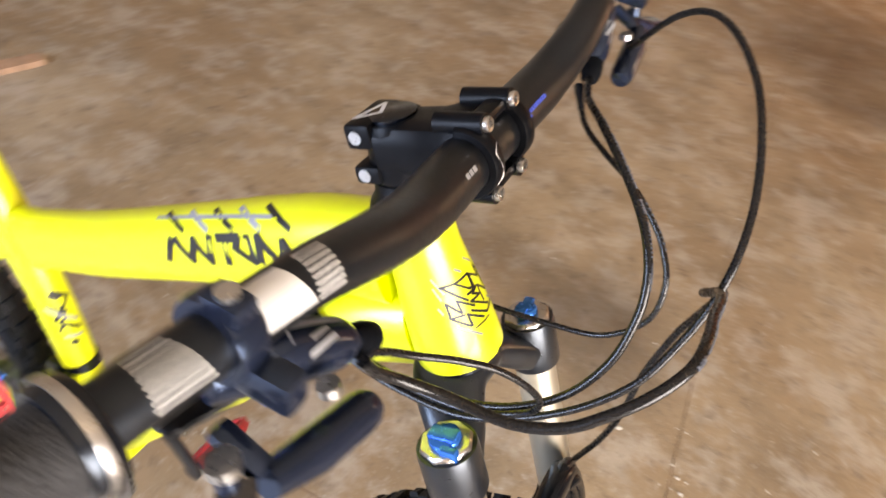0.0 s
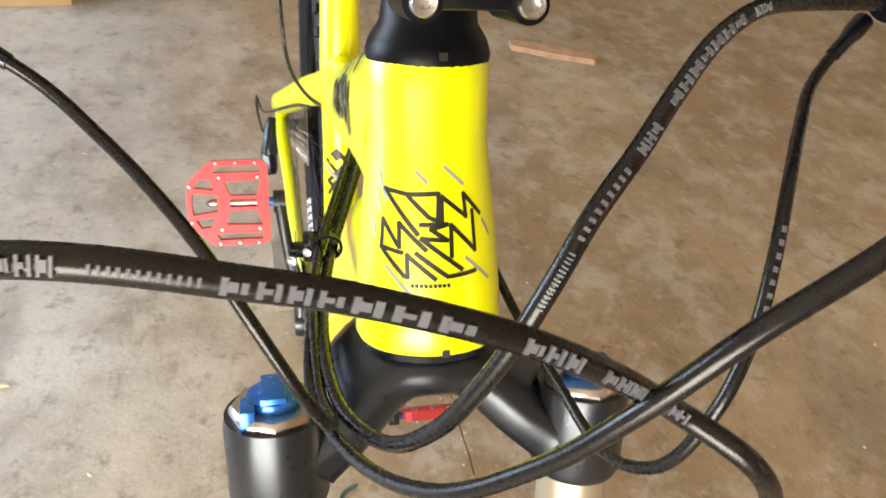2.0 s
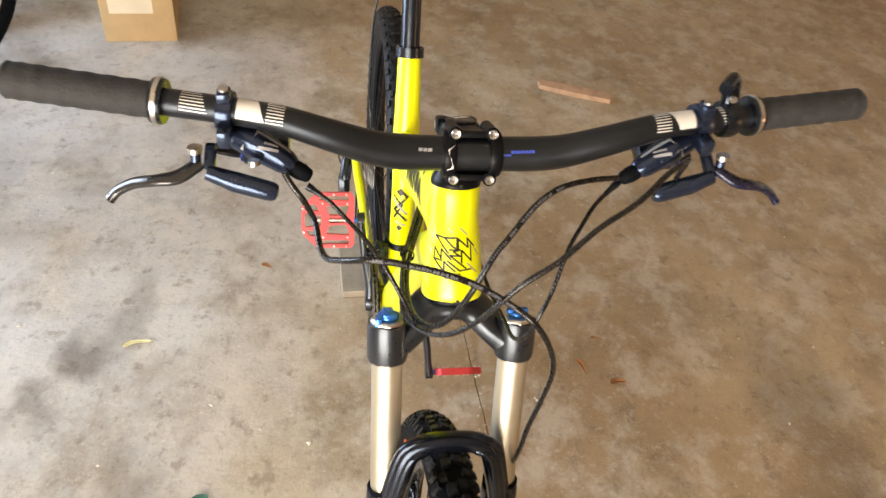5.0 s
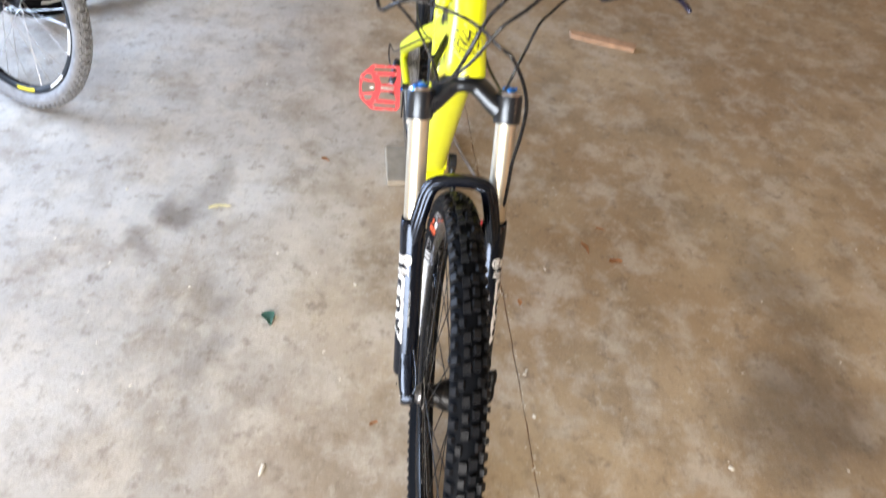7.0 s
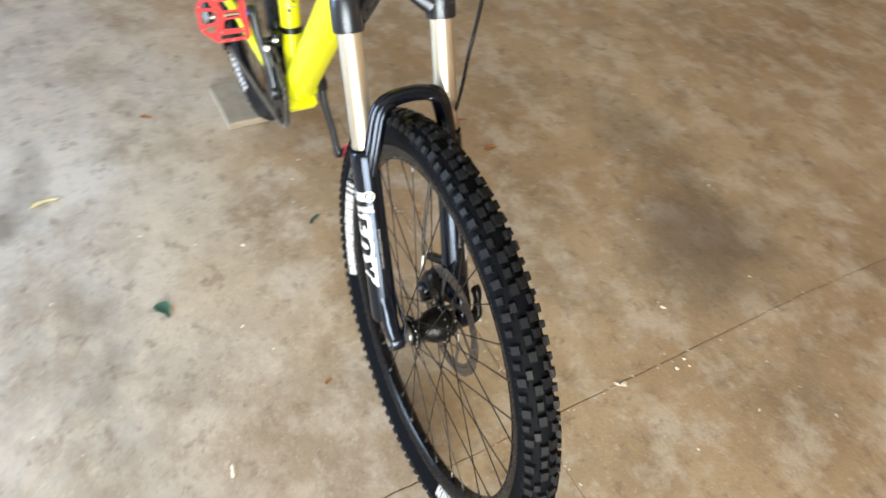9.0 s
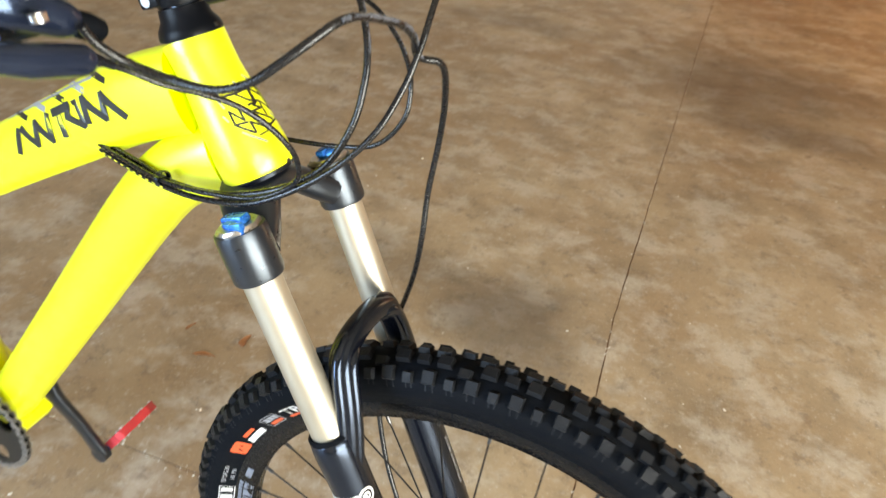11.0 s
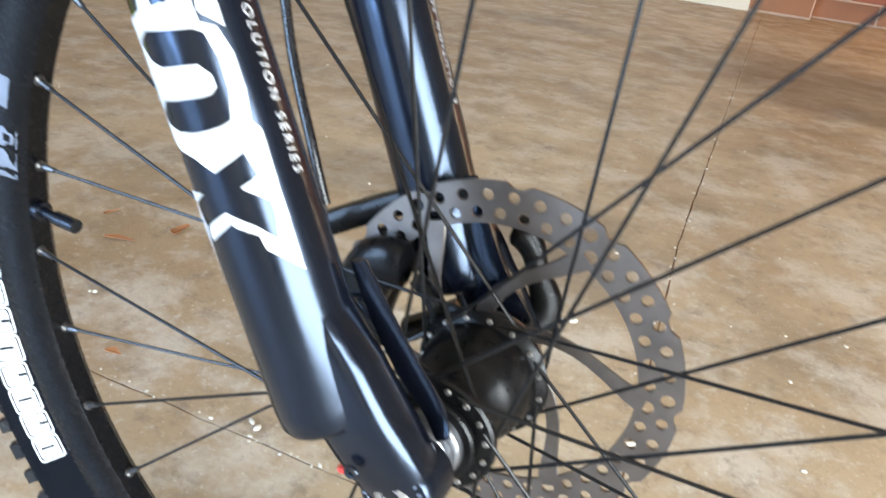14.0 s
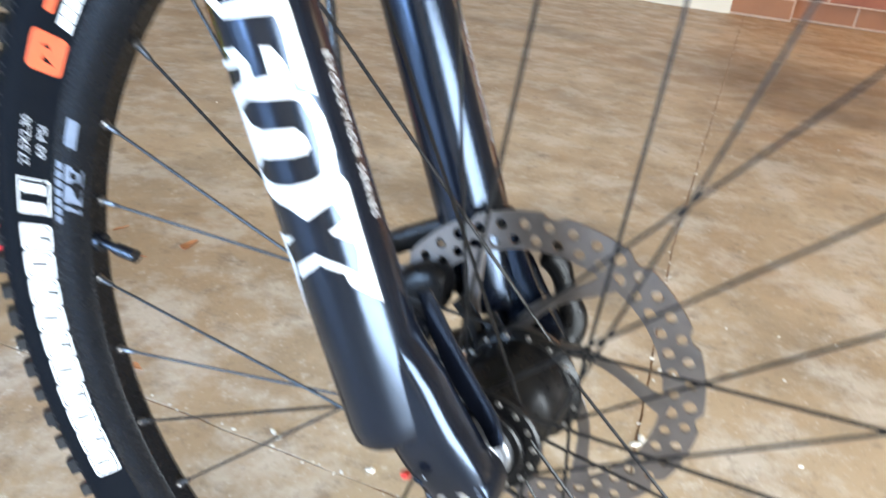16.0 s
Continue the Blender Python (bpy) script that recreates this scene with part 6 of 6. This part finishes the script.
# white slash laid round the front of the right strap
part("strap_emblem", decal([[(-0.003, -0.012), (0.003, -0.009), (0.003, 0.012), (-0.003, 0.008)]], lambda u, v: faceR + V(0, u, 0) + (N * math.cos(v / 0.0214) + S * math.sin(v / 0.0214)) * 0.0214, cut=0.002), WHITE, stem_o, "white slash on the faceplate strap")


# tyre and rim prints
def wall_y(r):
    """Half width of the tyre at radius r."""
    k = TC - CASE * math.cos(radians(49.5))
    if r < k:
        return 0.0115 + (CASE * 1.06 * math.sin(radians(49.5)) - 0.0115) * (r - RIM_O + 0.004) / (k - RIM_O + 0.004)
    return 1.06 * math.sqrt(max(1e-8, CASE ** 2 - (r - TC) ** 2))


def wall_map(deg0, r0):
    """(u, v): u metres round the tyre (towards larger angles), v outward, on the wall that faces -y."""
    def m(u, v):
        r = r0 + v
        a = radians(deg0) + u / r0
        y = -wall_y(r) - 0.0004
        return AX + V(r * math.cos(a), y, r * math.sin(a))
    return m


tyre_ob = [o for o in bike.children if o.name.startswith("front_tyre")][0]


def print_on_tyre(deg0, r0, polys, mat, label=""):
    part("tyre_print", decal(polys, wall_map(deg0, r0), cut=0.006), mat, tyre_ob, label)


RO = 0.3042
BEND[0] = LEAN


def word_on(body, deg, r0, wide, high, mat, label=""):
    """Raised lettering that reads clockwise round the tyre wall and starts at deg."""
    cur = bpy.data.curves.new("lettering", "FONT")
    cur.body, cur.size, cur.resolution_u, cur.offset = body, 1.0, 3, 0.012
    src = bpy.data.objects.new("lettering", cur)
    scene.collection.objects.link(src)
    me = bpy.data.meshes.new_from_object(src.evaluated_get(bpy.context.evaluated_depsgraph_get()))
    bpy.data.objects.remove(src)
    bm = bmesh.new()
    bm.from_mesh(me)
    bmesh.ops.triangulate(bm, faces=bm.faces[:])
    xs, ys = [v.co.x for v in bm.verts], [v.co.y for v in bm.verts]
    x0, x1, y0, y1 = min(xs), max(xs), min(ys), max(ys)
    m = wall_map(deg, r0)
    for v in bm.verts:
        v.co = m(-(v.co.x - x0) / (x1 - x0) * wide, ((v.co.y - y0) / (y1 - y0) - 0.5) * high) + V(0, -0.0004, 0)
    part("tyre_print", bm, mat, tyre_ob, label, smooth=False)


word_on("TR", 135.4, RO + 0.001, 0.028, 0.0112, WHITE, "white block lettering")
print_on_tyre(130.0, RO - 0.0072, [rect(0.0, 0.028, -0.0017, 0.0017)], ORANGE, "red strip")
print_on_tyre(137.0, RO, [[rounded(0.0, 0.026, -0.008, 0.008, 0.002, 2), rounded(0.0008, 0.0252, -0.0072, 0.0072, 0.0018, 2)], [(0.003, -0.001), (0.0085, 0.0), (0.007, 0.0058), (0.0015, 0.005)], [(0.0095, -0.001), (0.016, 0.0), (0.0145, 0.006), (0.008, 0.005)], [(0.017, -0.001), (0.0235, 0.0), (0.022, 0.0058), (0.0155, 0.005)]], GREYP)
print_on_tyre(137.0, RO, [rect(0.002, 0.022, -0.0062, -0.0022)], ORANGE)
print_on_tyre(144.3, RO - 0.003, [[(k * 0.0068, -0.0034), (k * 0.0068 + 0.0062, -0.0034), (k * 0.0068 + 0.0044, 0.0034), (k * 0.0068 - 0.0018, 0.0034)] for k in range(5)], WHITE)
print_on_tyre(145.3, RO + 0.005, [rect(0.0, 0.022, -0.002, 0.002)], ORANGE)
print_on_tyre(151.6, RO + 0.001, [[rounded(0.0, 0.024, -0.008, 0.008, 0.003, 3), [(0.0065, 0.0), (0.0095, -0.001), (0.0085, 0.0035)], [(0.014, 0.001), (0.0185, -0.0045), (0.0175, 0.0015)]]], ORANGE, "orange mark")
word_on("27.5X2.30", 167.6, RO + 0.0045, 0.032, 0.0042, GREYP, "small grey size marking")
word_on("60 PSI", 166.4, RO - 0.0030, 0.021, 0.0042, GREYP, "small grey pressure marking")
print_on_tyre(169.2, RO, [[rect(0.0, 0.024, -0.0078, 0.0078), rect(0.0008, 0.0232, -0.0070, 0.0070)]], WHITE, "thin white outline")
word_on("II", 173.4, RO, 0.0190, 0.0115, WHITE, "white block lettering")


def block_marks(deg0, r0, count, pitch, w):
    """A row of white blocks, each with a thin dark line round its core and a dark nick."""
    for k in range(count):
        a = k * pitch
        outer = rounded(a, a + w, -0.0078, 0.0078, 0.0022, 2)
        line = rounded(a + 0.0010, a + w - 0.0010, -0.0068, 0.0068, 0.0018, 2)
        core = rounded(a + 0.0020, a + w - 0.0020, -0.0058, 0.0058, 0.0014, 2)
        nick = rect(a + w * 0.40, a + w * 0.52, -0.0035, 0.0040) if k % 2 else rect(a + w * 0.44, a + w * 0.58, -0.0058 + 0.0001, -0.0010)
        print_on_tyre(deg0, r0, [[outer, line], [core, nick]], WHITE, "white outlined block mark")


block_marks(175.0, RO, 6, 0.0193, 0.0185)
block_marks(196.8, RO + 0.001, 4, 0.0178, 0.0170)
block_marks(300.0, RO, 10, 0.0193, 0.0185)
rim_ob = [o for o in bike.children if o.name.startswith("rim")][0]


def rim_map(u, v):
    r = 0.2845 + v
    a = radians(166.0) + u / 0.2845
    y = -float(np.interp(r, [RIM_R, RIM_R + 0.004, RIM_O - 0.006, RIM_O], [0.006, 0.0105, 0.0135, 0.0135])) - 0.0003
    return AX + V(r * math.cos(a), y, r * math.sin(a))


BIG = [[rect(k * 0.0135, k * 0.0135 + 0.0115, -0.0085, 0.0020), rect(k * 0.0135 + 0.0035, k * 0.0135 + (0.0080 if k != 1 else 0.0115), -0.0055, -0.0012)] if k < 2 else rect(0.0270, 0.0305, -0.0085, 0.0020) for k in range(3)]
part("rim_print", decal([rect(k * 0.0060, k * 0.0060 + 0.0044, 0.0035, 0.0080) for k in range(7)] + BIG[:1] + [BIG[1][0]] + BIG[2:] + [rect(-0.030, -0.012, -0.003, 0.004)], rim_map, cut=0.006), TICK, rim_ob, "grey-blue block print")
BEND[0] = None
rear_tyre = [o for o in bike.children if o.name.startswith("rear_tyre")][0]


def rear_map(u, v):
    r = 0.3085 + v
    a = radians(255) + u / 0.3085
    y = -wall_y(r * 0.354 / 0.352) - 0.0005
    return RA + V(r * math.cos(a), y, r * math.sin(a))


part("tyre_print", decal([rounded(k * 0.020, k * 0.020 + 0.015, -0.0085, 0.0085, 0.002, 2) for k in range(-3, 5)], rear_map, cut=0.006), WHITE, rear_tyre, "white block marks")
# ---- loose things on the floor ----
CARD = material("corrugated_cardboard", (0.52, 0.36, 0.20), 0.85, vary=0.15, scale=12, bump=0.1, bump_scale=150)
CARDP = material("pale_carton_print", (0.74, 0.66, 0.52), 0.7, vary=0.1, scale=10)
WOOD = material("raw_pine_offcut", (0.55, 0.34, 0.22), 0.75, vary=0.3, scale=25, bump=0.3, bump_scale=90)
PAVER = material("grey_concrete_paver", (0.31, 0.275, 0.225), 0.85, vary=0.25, scale=30, bump=0.4, bump_scale=150)
LEAFY = material("dry_yellow_leaf", (0.72, 0.66, 0.36), 0.7, vary=0.2, scale=60)
LEAFB = material("dry_brown_leaf", (0.36, 0.15, 0.06), 0.8, vary=0.3, scale=60)
LEAFG = material("green_scrap", (0.02, 0.10, 0.07), 0.7, vary=0.3, scale=60)
CHIP = material("pale_chips", (0.66, 0.62, 0.54), 0.8, vary=0.2, scale=60)
GREYT = material("pale_grey_tyre", (0.20, 0.205, 0.215), 0.8, vary=0.3, scale=40, second=(0.13, 0.13, 0.135), bump=0.3, bump_scale=400)
SILVERP = material("silver_plastic", (0.40, 0.41, 0.44), 0.36, metal=0.5, vary=0.1)
REDP = material("red_plastic", (0.55, 0.05, 0.03), 0.4, vary=0.15)
GREENP = material("dark_green_plastic", (0.01, 0.09, 0.06), 0.45, vary=0.2)
RIMW = material("white_rim_print", (0.75, 0.75, 0.75), 0.45, vary=0.1)


def carton():
    a, c = V(-2.348, -0.912, 0), V(-2.376, -0.662, 0)
    w = (c - a).length
    ex = (c - a).normalized()
    ey = V(-ex.y, ex.x, 0)
    if ey.x > 0:
        ey = -ey
    dep, hgt, t = 0.40, 0.46, 0.006
    mid = (a + c) / 2 + ey * dep / 2
    box = thing("cardboard_box", mid, "open brown cardboard carton standing on the floor", "box")
    up = V(0, 0, 1)
    for o, n_, size in ((mid - ey * (dep / 2 - t / 2), ex, (w, t, hgt)), (mid + ey * (dep / 2 - t / 2), ex, (w, t, hgt))):
        bm = bmesh.new()
        block(bm, o + up * hgt / 2, size, (ex, ey, up), bevel=0.0015)
        part("panel", bm, CARD, box)
    for sgn in (-1, 1):
        bm = bmesh.new()
        block(bm, mid + ex * (sgn * (w / 2 - t / 2)) + up * hgt / 2, (t, dep - 2 * t, hgt), (ex, ey, up), bevel=0.0015)
        part("panel", bm, CARD, box)
        bm = bmesh.new()
        fx = (ex * sgn * 0.80 + up * 0.60).normalized()
        block(bm, mid + ex * (sgn * w / 2) + up * hgt + fx * 0.05, (0.10, dep - 0.01, t), (fx, ey, fx.cross(ey)), bevel=0.001)
        part("flap", bm, CARD, box)
    bm = bmesh.new()
    block(bm, mid + up * 0.004, (w - 2 * t, dep - 2 * t, 0.006), (ex, ey, up))
    part("base", bm, CARD, box)
    bm = bmesh.new()
    block(bm, mid - ey * (dep / 2 + 0.0005) + up * 0.26 - ex * 0.02, (0.15, 0.0012, 0.30), (ex, ey, up))
    part("label", bm, CARDP, box, "pale printed label")


carton()

bm = bmesh.new()
a, c = V(-2.123, 0.690, 0), V(-2.028, 0.957, 0)
d = (c - a).normalized()
place = lambda x, y, h: a + d * x + V(-d.y, d.x, 0) * y + V(0, 0, h + 0.009)
L = (c - a).length
plate(bm, [(0.0, 0.020), (0.012, -0.018), (L * 0.5, -0.026), (L, -0.024), (L + 0.004, 0.026), (L * 0.6, 0.030), (0.06, 0.028)], [], 0.018, place)
single("wood_offcut", bm, WOOD, "short raw pine offcut lying on the concrete", "wood offcut", smooth=False)

bm = bmesh.new()
block(bm, (-1.115, -0.028, 0.011), (0.183, 0.110, 0.022), (V(0.999, 0.04, 0), V(-0.04, 0.999, 0), V(0, 0, 1)), bevel=0.003)
single("paver", bm, PAVER, "pale grey slab lying under the rear wheel", "paver", smooth=False)
bm = bmesh.new()
tube(bm, spline([(-1.34, 0.135, 0.006), (-1.20, 0.165, 0.006), (-1.08, 0.200, 0.006), (-1.062, 0.196, 0.006), (-1.060, 0.160, 0.006), (-1.064, 0.110, 0.006)], 5), 0.005, 10)
single("bent_rod", bm, STEEL, "bent grey metal rod lying on the concrete", "metal rod")


def leaf(name, at, yaw, length, width, mat, label, curl=0.3, cat="leaf"):
    bm = bmesh.new()
    n = 7
    ux = V(math.cos(yaw), math.sin(yaw), 0)
    uy = V(-math.sin(yaw), math.cos(yaw), 0)
    rows = []
    for i in range(n):
        f = i / (n - 1)
        w = width * (math.sin(math.pi * (0.06 + 0.9 * f)) ** 0.8) * (0.8 + 0.3 * math.sin(5 * f + yaw)) / 2
        c = Vector(at) + ux * (length * (f - 0.5)) + uy * (0.12 * length * math.sin(4 * f)) + V(0, 0, 0.0022 + curl * length * (f - 0.5) ** 2)
        rows.append([c - uy * w + V(0, 0, w * 0.35), c, c + uy * w + V(0, 0, w * 0.35)])
    top = [[bm.verts.new(p) for p in r] for r in rows]
    low = [[bm.verts.new(p - V(0, 0, 0.0012)) for p in r] for r in rows]
    for i in range(n - 1):
        for k in range(2):
            bm.faces.new((top[i][k], top[i][k + 1], top[i + 1][k + 1], top[i + 1][k]))
            bm.faces.new((low[i][k], low[i + 1][k], low[i + 1][k + 1], low[i][k + 1]))
        bm.faces.new((top[i][0], top[i + 1][0], low[i + 1][0], low[i][0]))
        bm.faces.new((top[i][2], low[i][2], low[i + 1][2], top[i + 1][2]))
    bm.faces.new(top[0] + low[0][::-1])
    bm.faces.new(top[-1][::-1] + low[-1])
    return single(name, bm, mat, label, cat, group="litter on the floor")


leaf("dry_leaf", (-0.886, -0.556, 0), 1.9, 0.062, 0.016, LEAFY, "curled pale yellow dry leaf on the concrete", 0.2)
leaf("green_scrap", (-0.471, -0.370, 0), 0.6, 0.046, 0.034, LEAFG, "dark green scrap lying on the concrete", 0.05, "scrap")
leaf("dry_leaf", (-1.14, -0.274, 0), 1.2, 0.030, 0.016, LEAFB, "small dry orange-brown leaf on the concrete")
leaf("dry_leaf", (-0.772, 0.493, 0), 0.4, 0.052, 0.012, LEAFB, "thin dry brown leaf on the concrete")
leaf("dry_leaf", (-0.722, 0.572, 0), 1.8, 0.040, 0.026, LEAFB, "dry orange-brown leaf on the concrete")
leaf("dry_leaf", (0.291, 0.055, 0), 0.9, 0.045, 0.030, LEAFB, "crumpled dry brown leaf on the concrete")
leaf("dry_leaf", (-0.175, -0.106, 0), 2.2, 0.020, 0.012, LEAFB, "tiny dry brown leaf on the concrete")
leaf("dry_leaf", (-0.861, 0.558, 0), 1.5, 0.030, 0.008, LEAFB, "thin reddish dry leaf on the concrete")
leaf("dry_leaf", (-0.55, 0.27, 0), 0.2, 0.024, 0.012, LEAFB, "small dry orange leaf on the concrete")
leaf("dry_leaf", (-0.62, 0.02, 0), 2.4, 0.040, 0.014, LEAFG, "small green leaf on the concrete")
bm = bmesh.new()
rng = random.Random(11)
spots = [(-0.062, -0.333), (0.154, -0.395), (0.076, 0.604), (-0.088, 0.682), (-0.682, 0.360), (-0.598, -0.161), (0.075, 0.64), (0.071, 0.45), (-0.20, 0.255), (-0.32, 0.252)]
for k in range(430):
    if k < len(spots) * 2:
        x, y = spots[k % len(spots)]
        x, y = x + rng.gauss(0, 0.006), y + rng.gauss(0, 0.006)
        r = rng.uniform(0.002, 0.0055)
    elif k < 300:
        along = rng.uniform(-0.9, 4.0)
        if k % 2:
            x, y = float(np.interp(along, [q[0] for q in ACROSS], [q[1] for q in ACROSS])) + rng.gauss(0, 0.007), along
        else:
            x = rng.uniform(-1.4, 0.6)
            y = float(np.interp(x, [q[0] for q in ALONG], [q[1] for q in ALONG])) + rng.gauss(0, 0.007)
        r = rng.uniform(0.0009, 0.0026)
    else:
        x, y = rng.uniform(-1.6, 0.9), rng.uniform(-1.0, 2.2)
        r = rng.uniform(0.0010, 0.0032)
    m = Matrix.Translation((x, y, r * 0.3)) @ Matrix.Rotation(rng.uniform(0, 6), 4, "Z") @ Matrix.Diagonal((r * rng.uniform(0.7, 2.2), r, r * 0.6, 1))
    bmesh.ops.create_icosphere(bm, subdivisions=1, radius=1.0, matrix=m)
tagged(single("grit", bm, CHIP, "pale grit and chips scattered on the concrete", "grit", kind="stuff", smooth=False), kind="stuff")


# ---- bikes and a toy by the side wall ----
def parked_bike(at, yaw, lean, R, tyre_mat, rim_print, label):
    u = V(math.cos(radians(yaw)), math.sin(radians(yaw)), 0)
    side = V(-u.y, u.x, 0)
    up = V(0, 0, 1) * math.cos(radians(lean)) + side * math.sin(radians(lean))
    axis = u.cross(up)
    c = Vector(at) + up * R
    root = thing("bicycle", at, label, "bicycle", "bikes parked by the side wall")
    simple_wheel(root, c, axis, tyre_mat, R=R, knobs=80, spokemat=STEEL)
    e1, e2, ax = frame_of(axis, (0, 0, 1))
    rim = [o for o in root.children if o.name.startswith("rim")][0]
    for k in range(10):
        for sd in (-1, 1):
            t0 = 2 * math.pi * k / 10
            f = R / 0.354

            def m(p, v, sd=sd, t0=t0):
                t = t0 + p
                return c + (e1 * math.cos(t) + e2 * math.sin(t)) * ((0.2835 + v) * f) + ax * (sd * 0.0133)
            part("rim_print", decal([rect(0.0, 0.30, -0.005, 0.005)], m, cut=0.05), WHITE if k % 5 or not rim_print else YELLOWP, rim)
    # fork blades up to a short steerer
    for sd in (-1, 1):
        bm = bmesh.new()
        tube(bm, [c + axis * (sd * 0.06), c + axis * (sd * 0.066) + up * 0.30 + u * (-0.11), c + axis * (sd * 0.062) + up * 0.46 + u * (-0.17)], [0.014, 0.019, 0.017], 14)
        part("fork_leg", bm, GLOSS, root)
    bm = bmesh.new()
    rod(bm, c + axis * 0.075 + up * 0.46 - u * 0.17, c - axis * 0.075 + up * 0.46 - u * 0.17, 0.02, 14)
    rod(bm, c + up * 0.45 - u * 0.165, c + up * 0.66 - u * 0.24, 0.02, 14)
    part("fork_crown", bm, BLACK, root)


YELLOWP = material("yellow_mark", (0.75, 0.6, 0.02), 0.5, vary=0.1)
parked_bike((-1.36, -1.25, 0), 60, 8, 0.33, GREYT, True, "parked bicycle with a grey knobbly front tyre")
parked_bike((-2.0, -1.34, 0), -36, 8, 0.33, RUBBER, False, "parked bicycle with black tyre and white rim print")


def toy_wheel(root, at, yaw, R):
    u = V(math.cos(radians(yaw)), math.sin(radians(yaw)), 0)
    ax = V(-u.y, u.x, 0)
    c = Vector(at) + V(0, 0, R)
    e1, e2, d = frame_of(ax, (0, 0, 1))
    bm = bmesh.new()
    lathe(bm, [(R * 0.80, -0.030), (R * 0.95, -0.030), (R, -0.022), (R, 0.022), (R * 0.95, 0.030), (R * 0.80, 0.030)], c, ax, 48, closed=True)
    w = part("wheel", bm, RUBBER, root, "black plastic tyre with silver spoked hub")
    bm = bmesh.new()
    lathe(bm, [(R * 0.72, -0.024), (R * 0.81, -0.028), (R * 0.81, 0.028), (R * 0.72, 0.024)], c, ax, 48, closed=True)
    for k in range(5):
        t = 2 * math.pi * k / 5 + 0.4
        rr = e1 * math.cos(t) + e2 * math.sin(t)
        tt = e2 * math.cos(t) - e1 * math.sin(t)
        block(bm, c + rr * R * 0.42, (R * 0.72, R * 0.27, 0.036), (rr, tt, rr.cross(tt)), bevel=0.008)
    lathe(bm, [(0.0, -0.030), (R * 0.16, -0.028), (R * 0.2, -0.02), (R * 0.2, 0.02), (R * 0.16, 0.028), (0.0, 0.030)], c, ax, 24)
    part("hubcap", bm, SILVERP, w, "silver five-spoke hubcap")


toy = thing("toy_car", (-2.6, -1.45, 0), "red and green ride-on toy car with silver wheels", "toy car")
toy_wheel(toy, (-2.42, -1.40, 0), -40, 0.135)
toy_wheel(toy, (-2.80, -1.36, 0), 80, 0.150)
bm = bmesh.new()
block(bm, (-2.68, -1.52, 0.22), (0.52, 0.20, 0.16), (V(0.77, -0.64, 0), V(0.64, 0.77, 0), V(0, 0, 1)), bevel=0.04)
part("body", bm, REDP, toy, "moulded red body")
bm = bmesh.new()
block(bm, (-2.66, -1.54, 0.36), (0.34, 0.18, 0.12), (V(0.77, -0.64, 0), V(0.64, 0.77, 0), V(0, 0, 1)), bevel=0.03)
part("seat", bm, GREENP, toy, "dark green moulded seat")
brick_wall("wall_pier", -0.14, 0.27, 5.42, 0.35, 2.6, "red brick pier with pale mortar joints")
brick_wall("wall_brick", 0.27, 3.6, 5.52, 0.2, 2.6, "red brick wall with pale mortar joints")
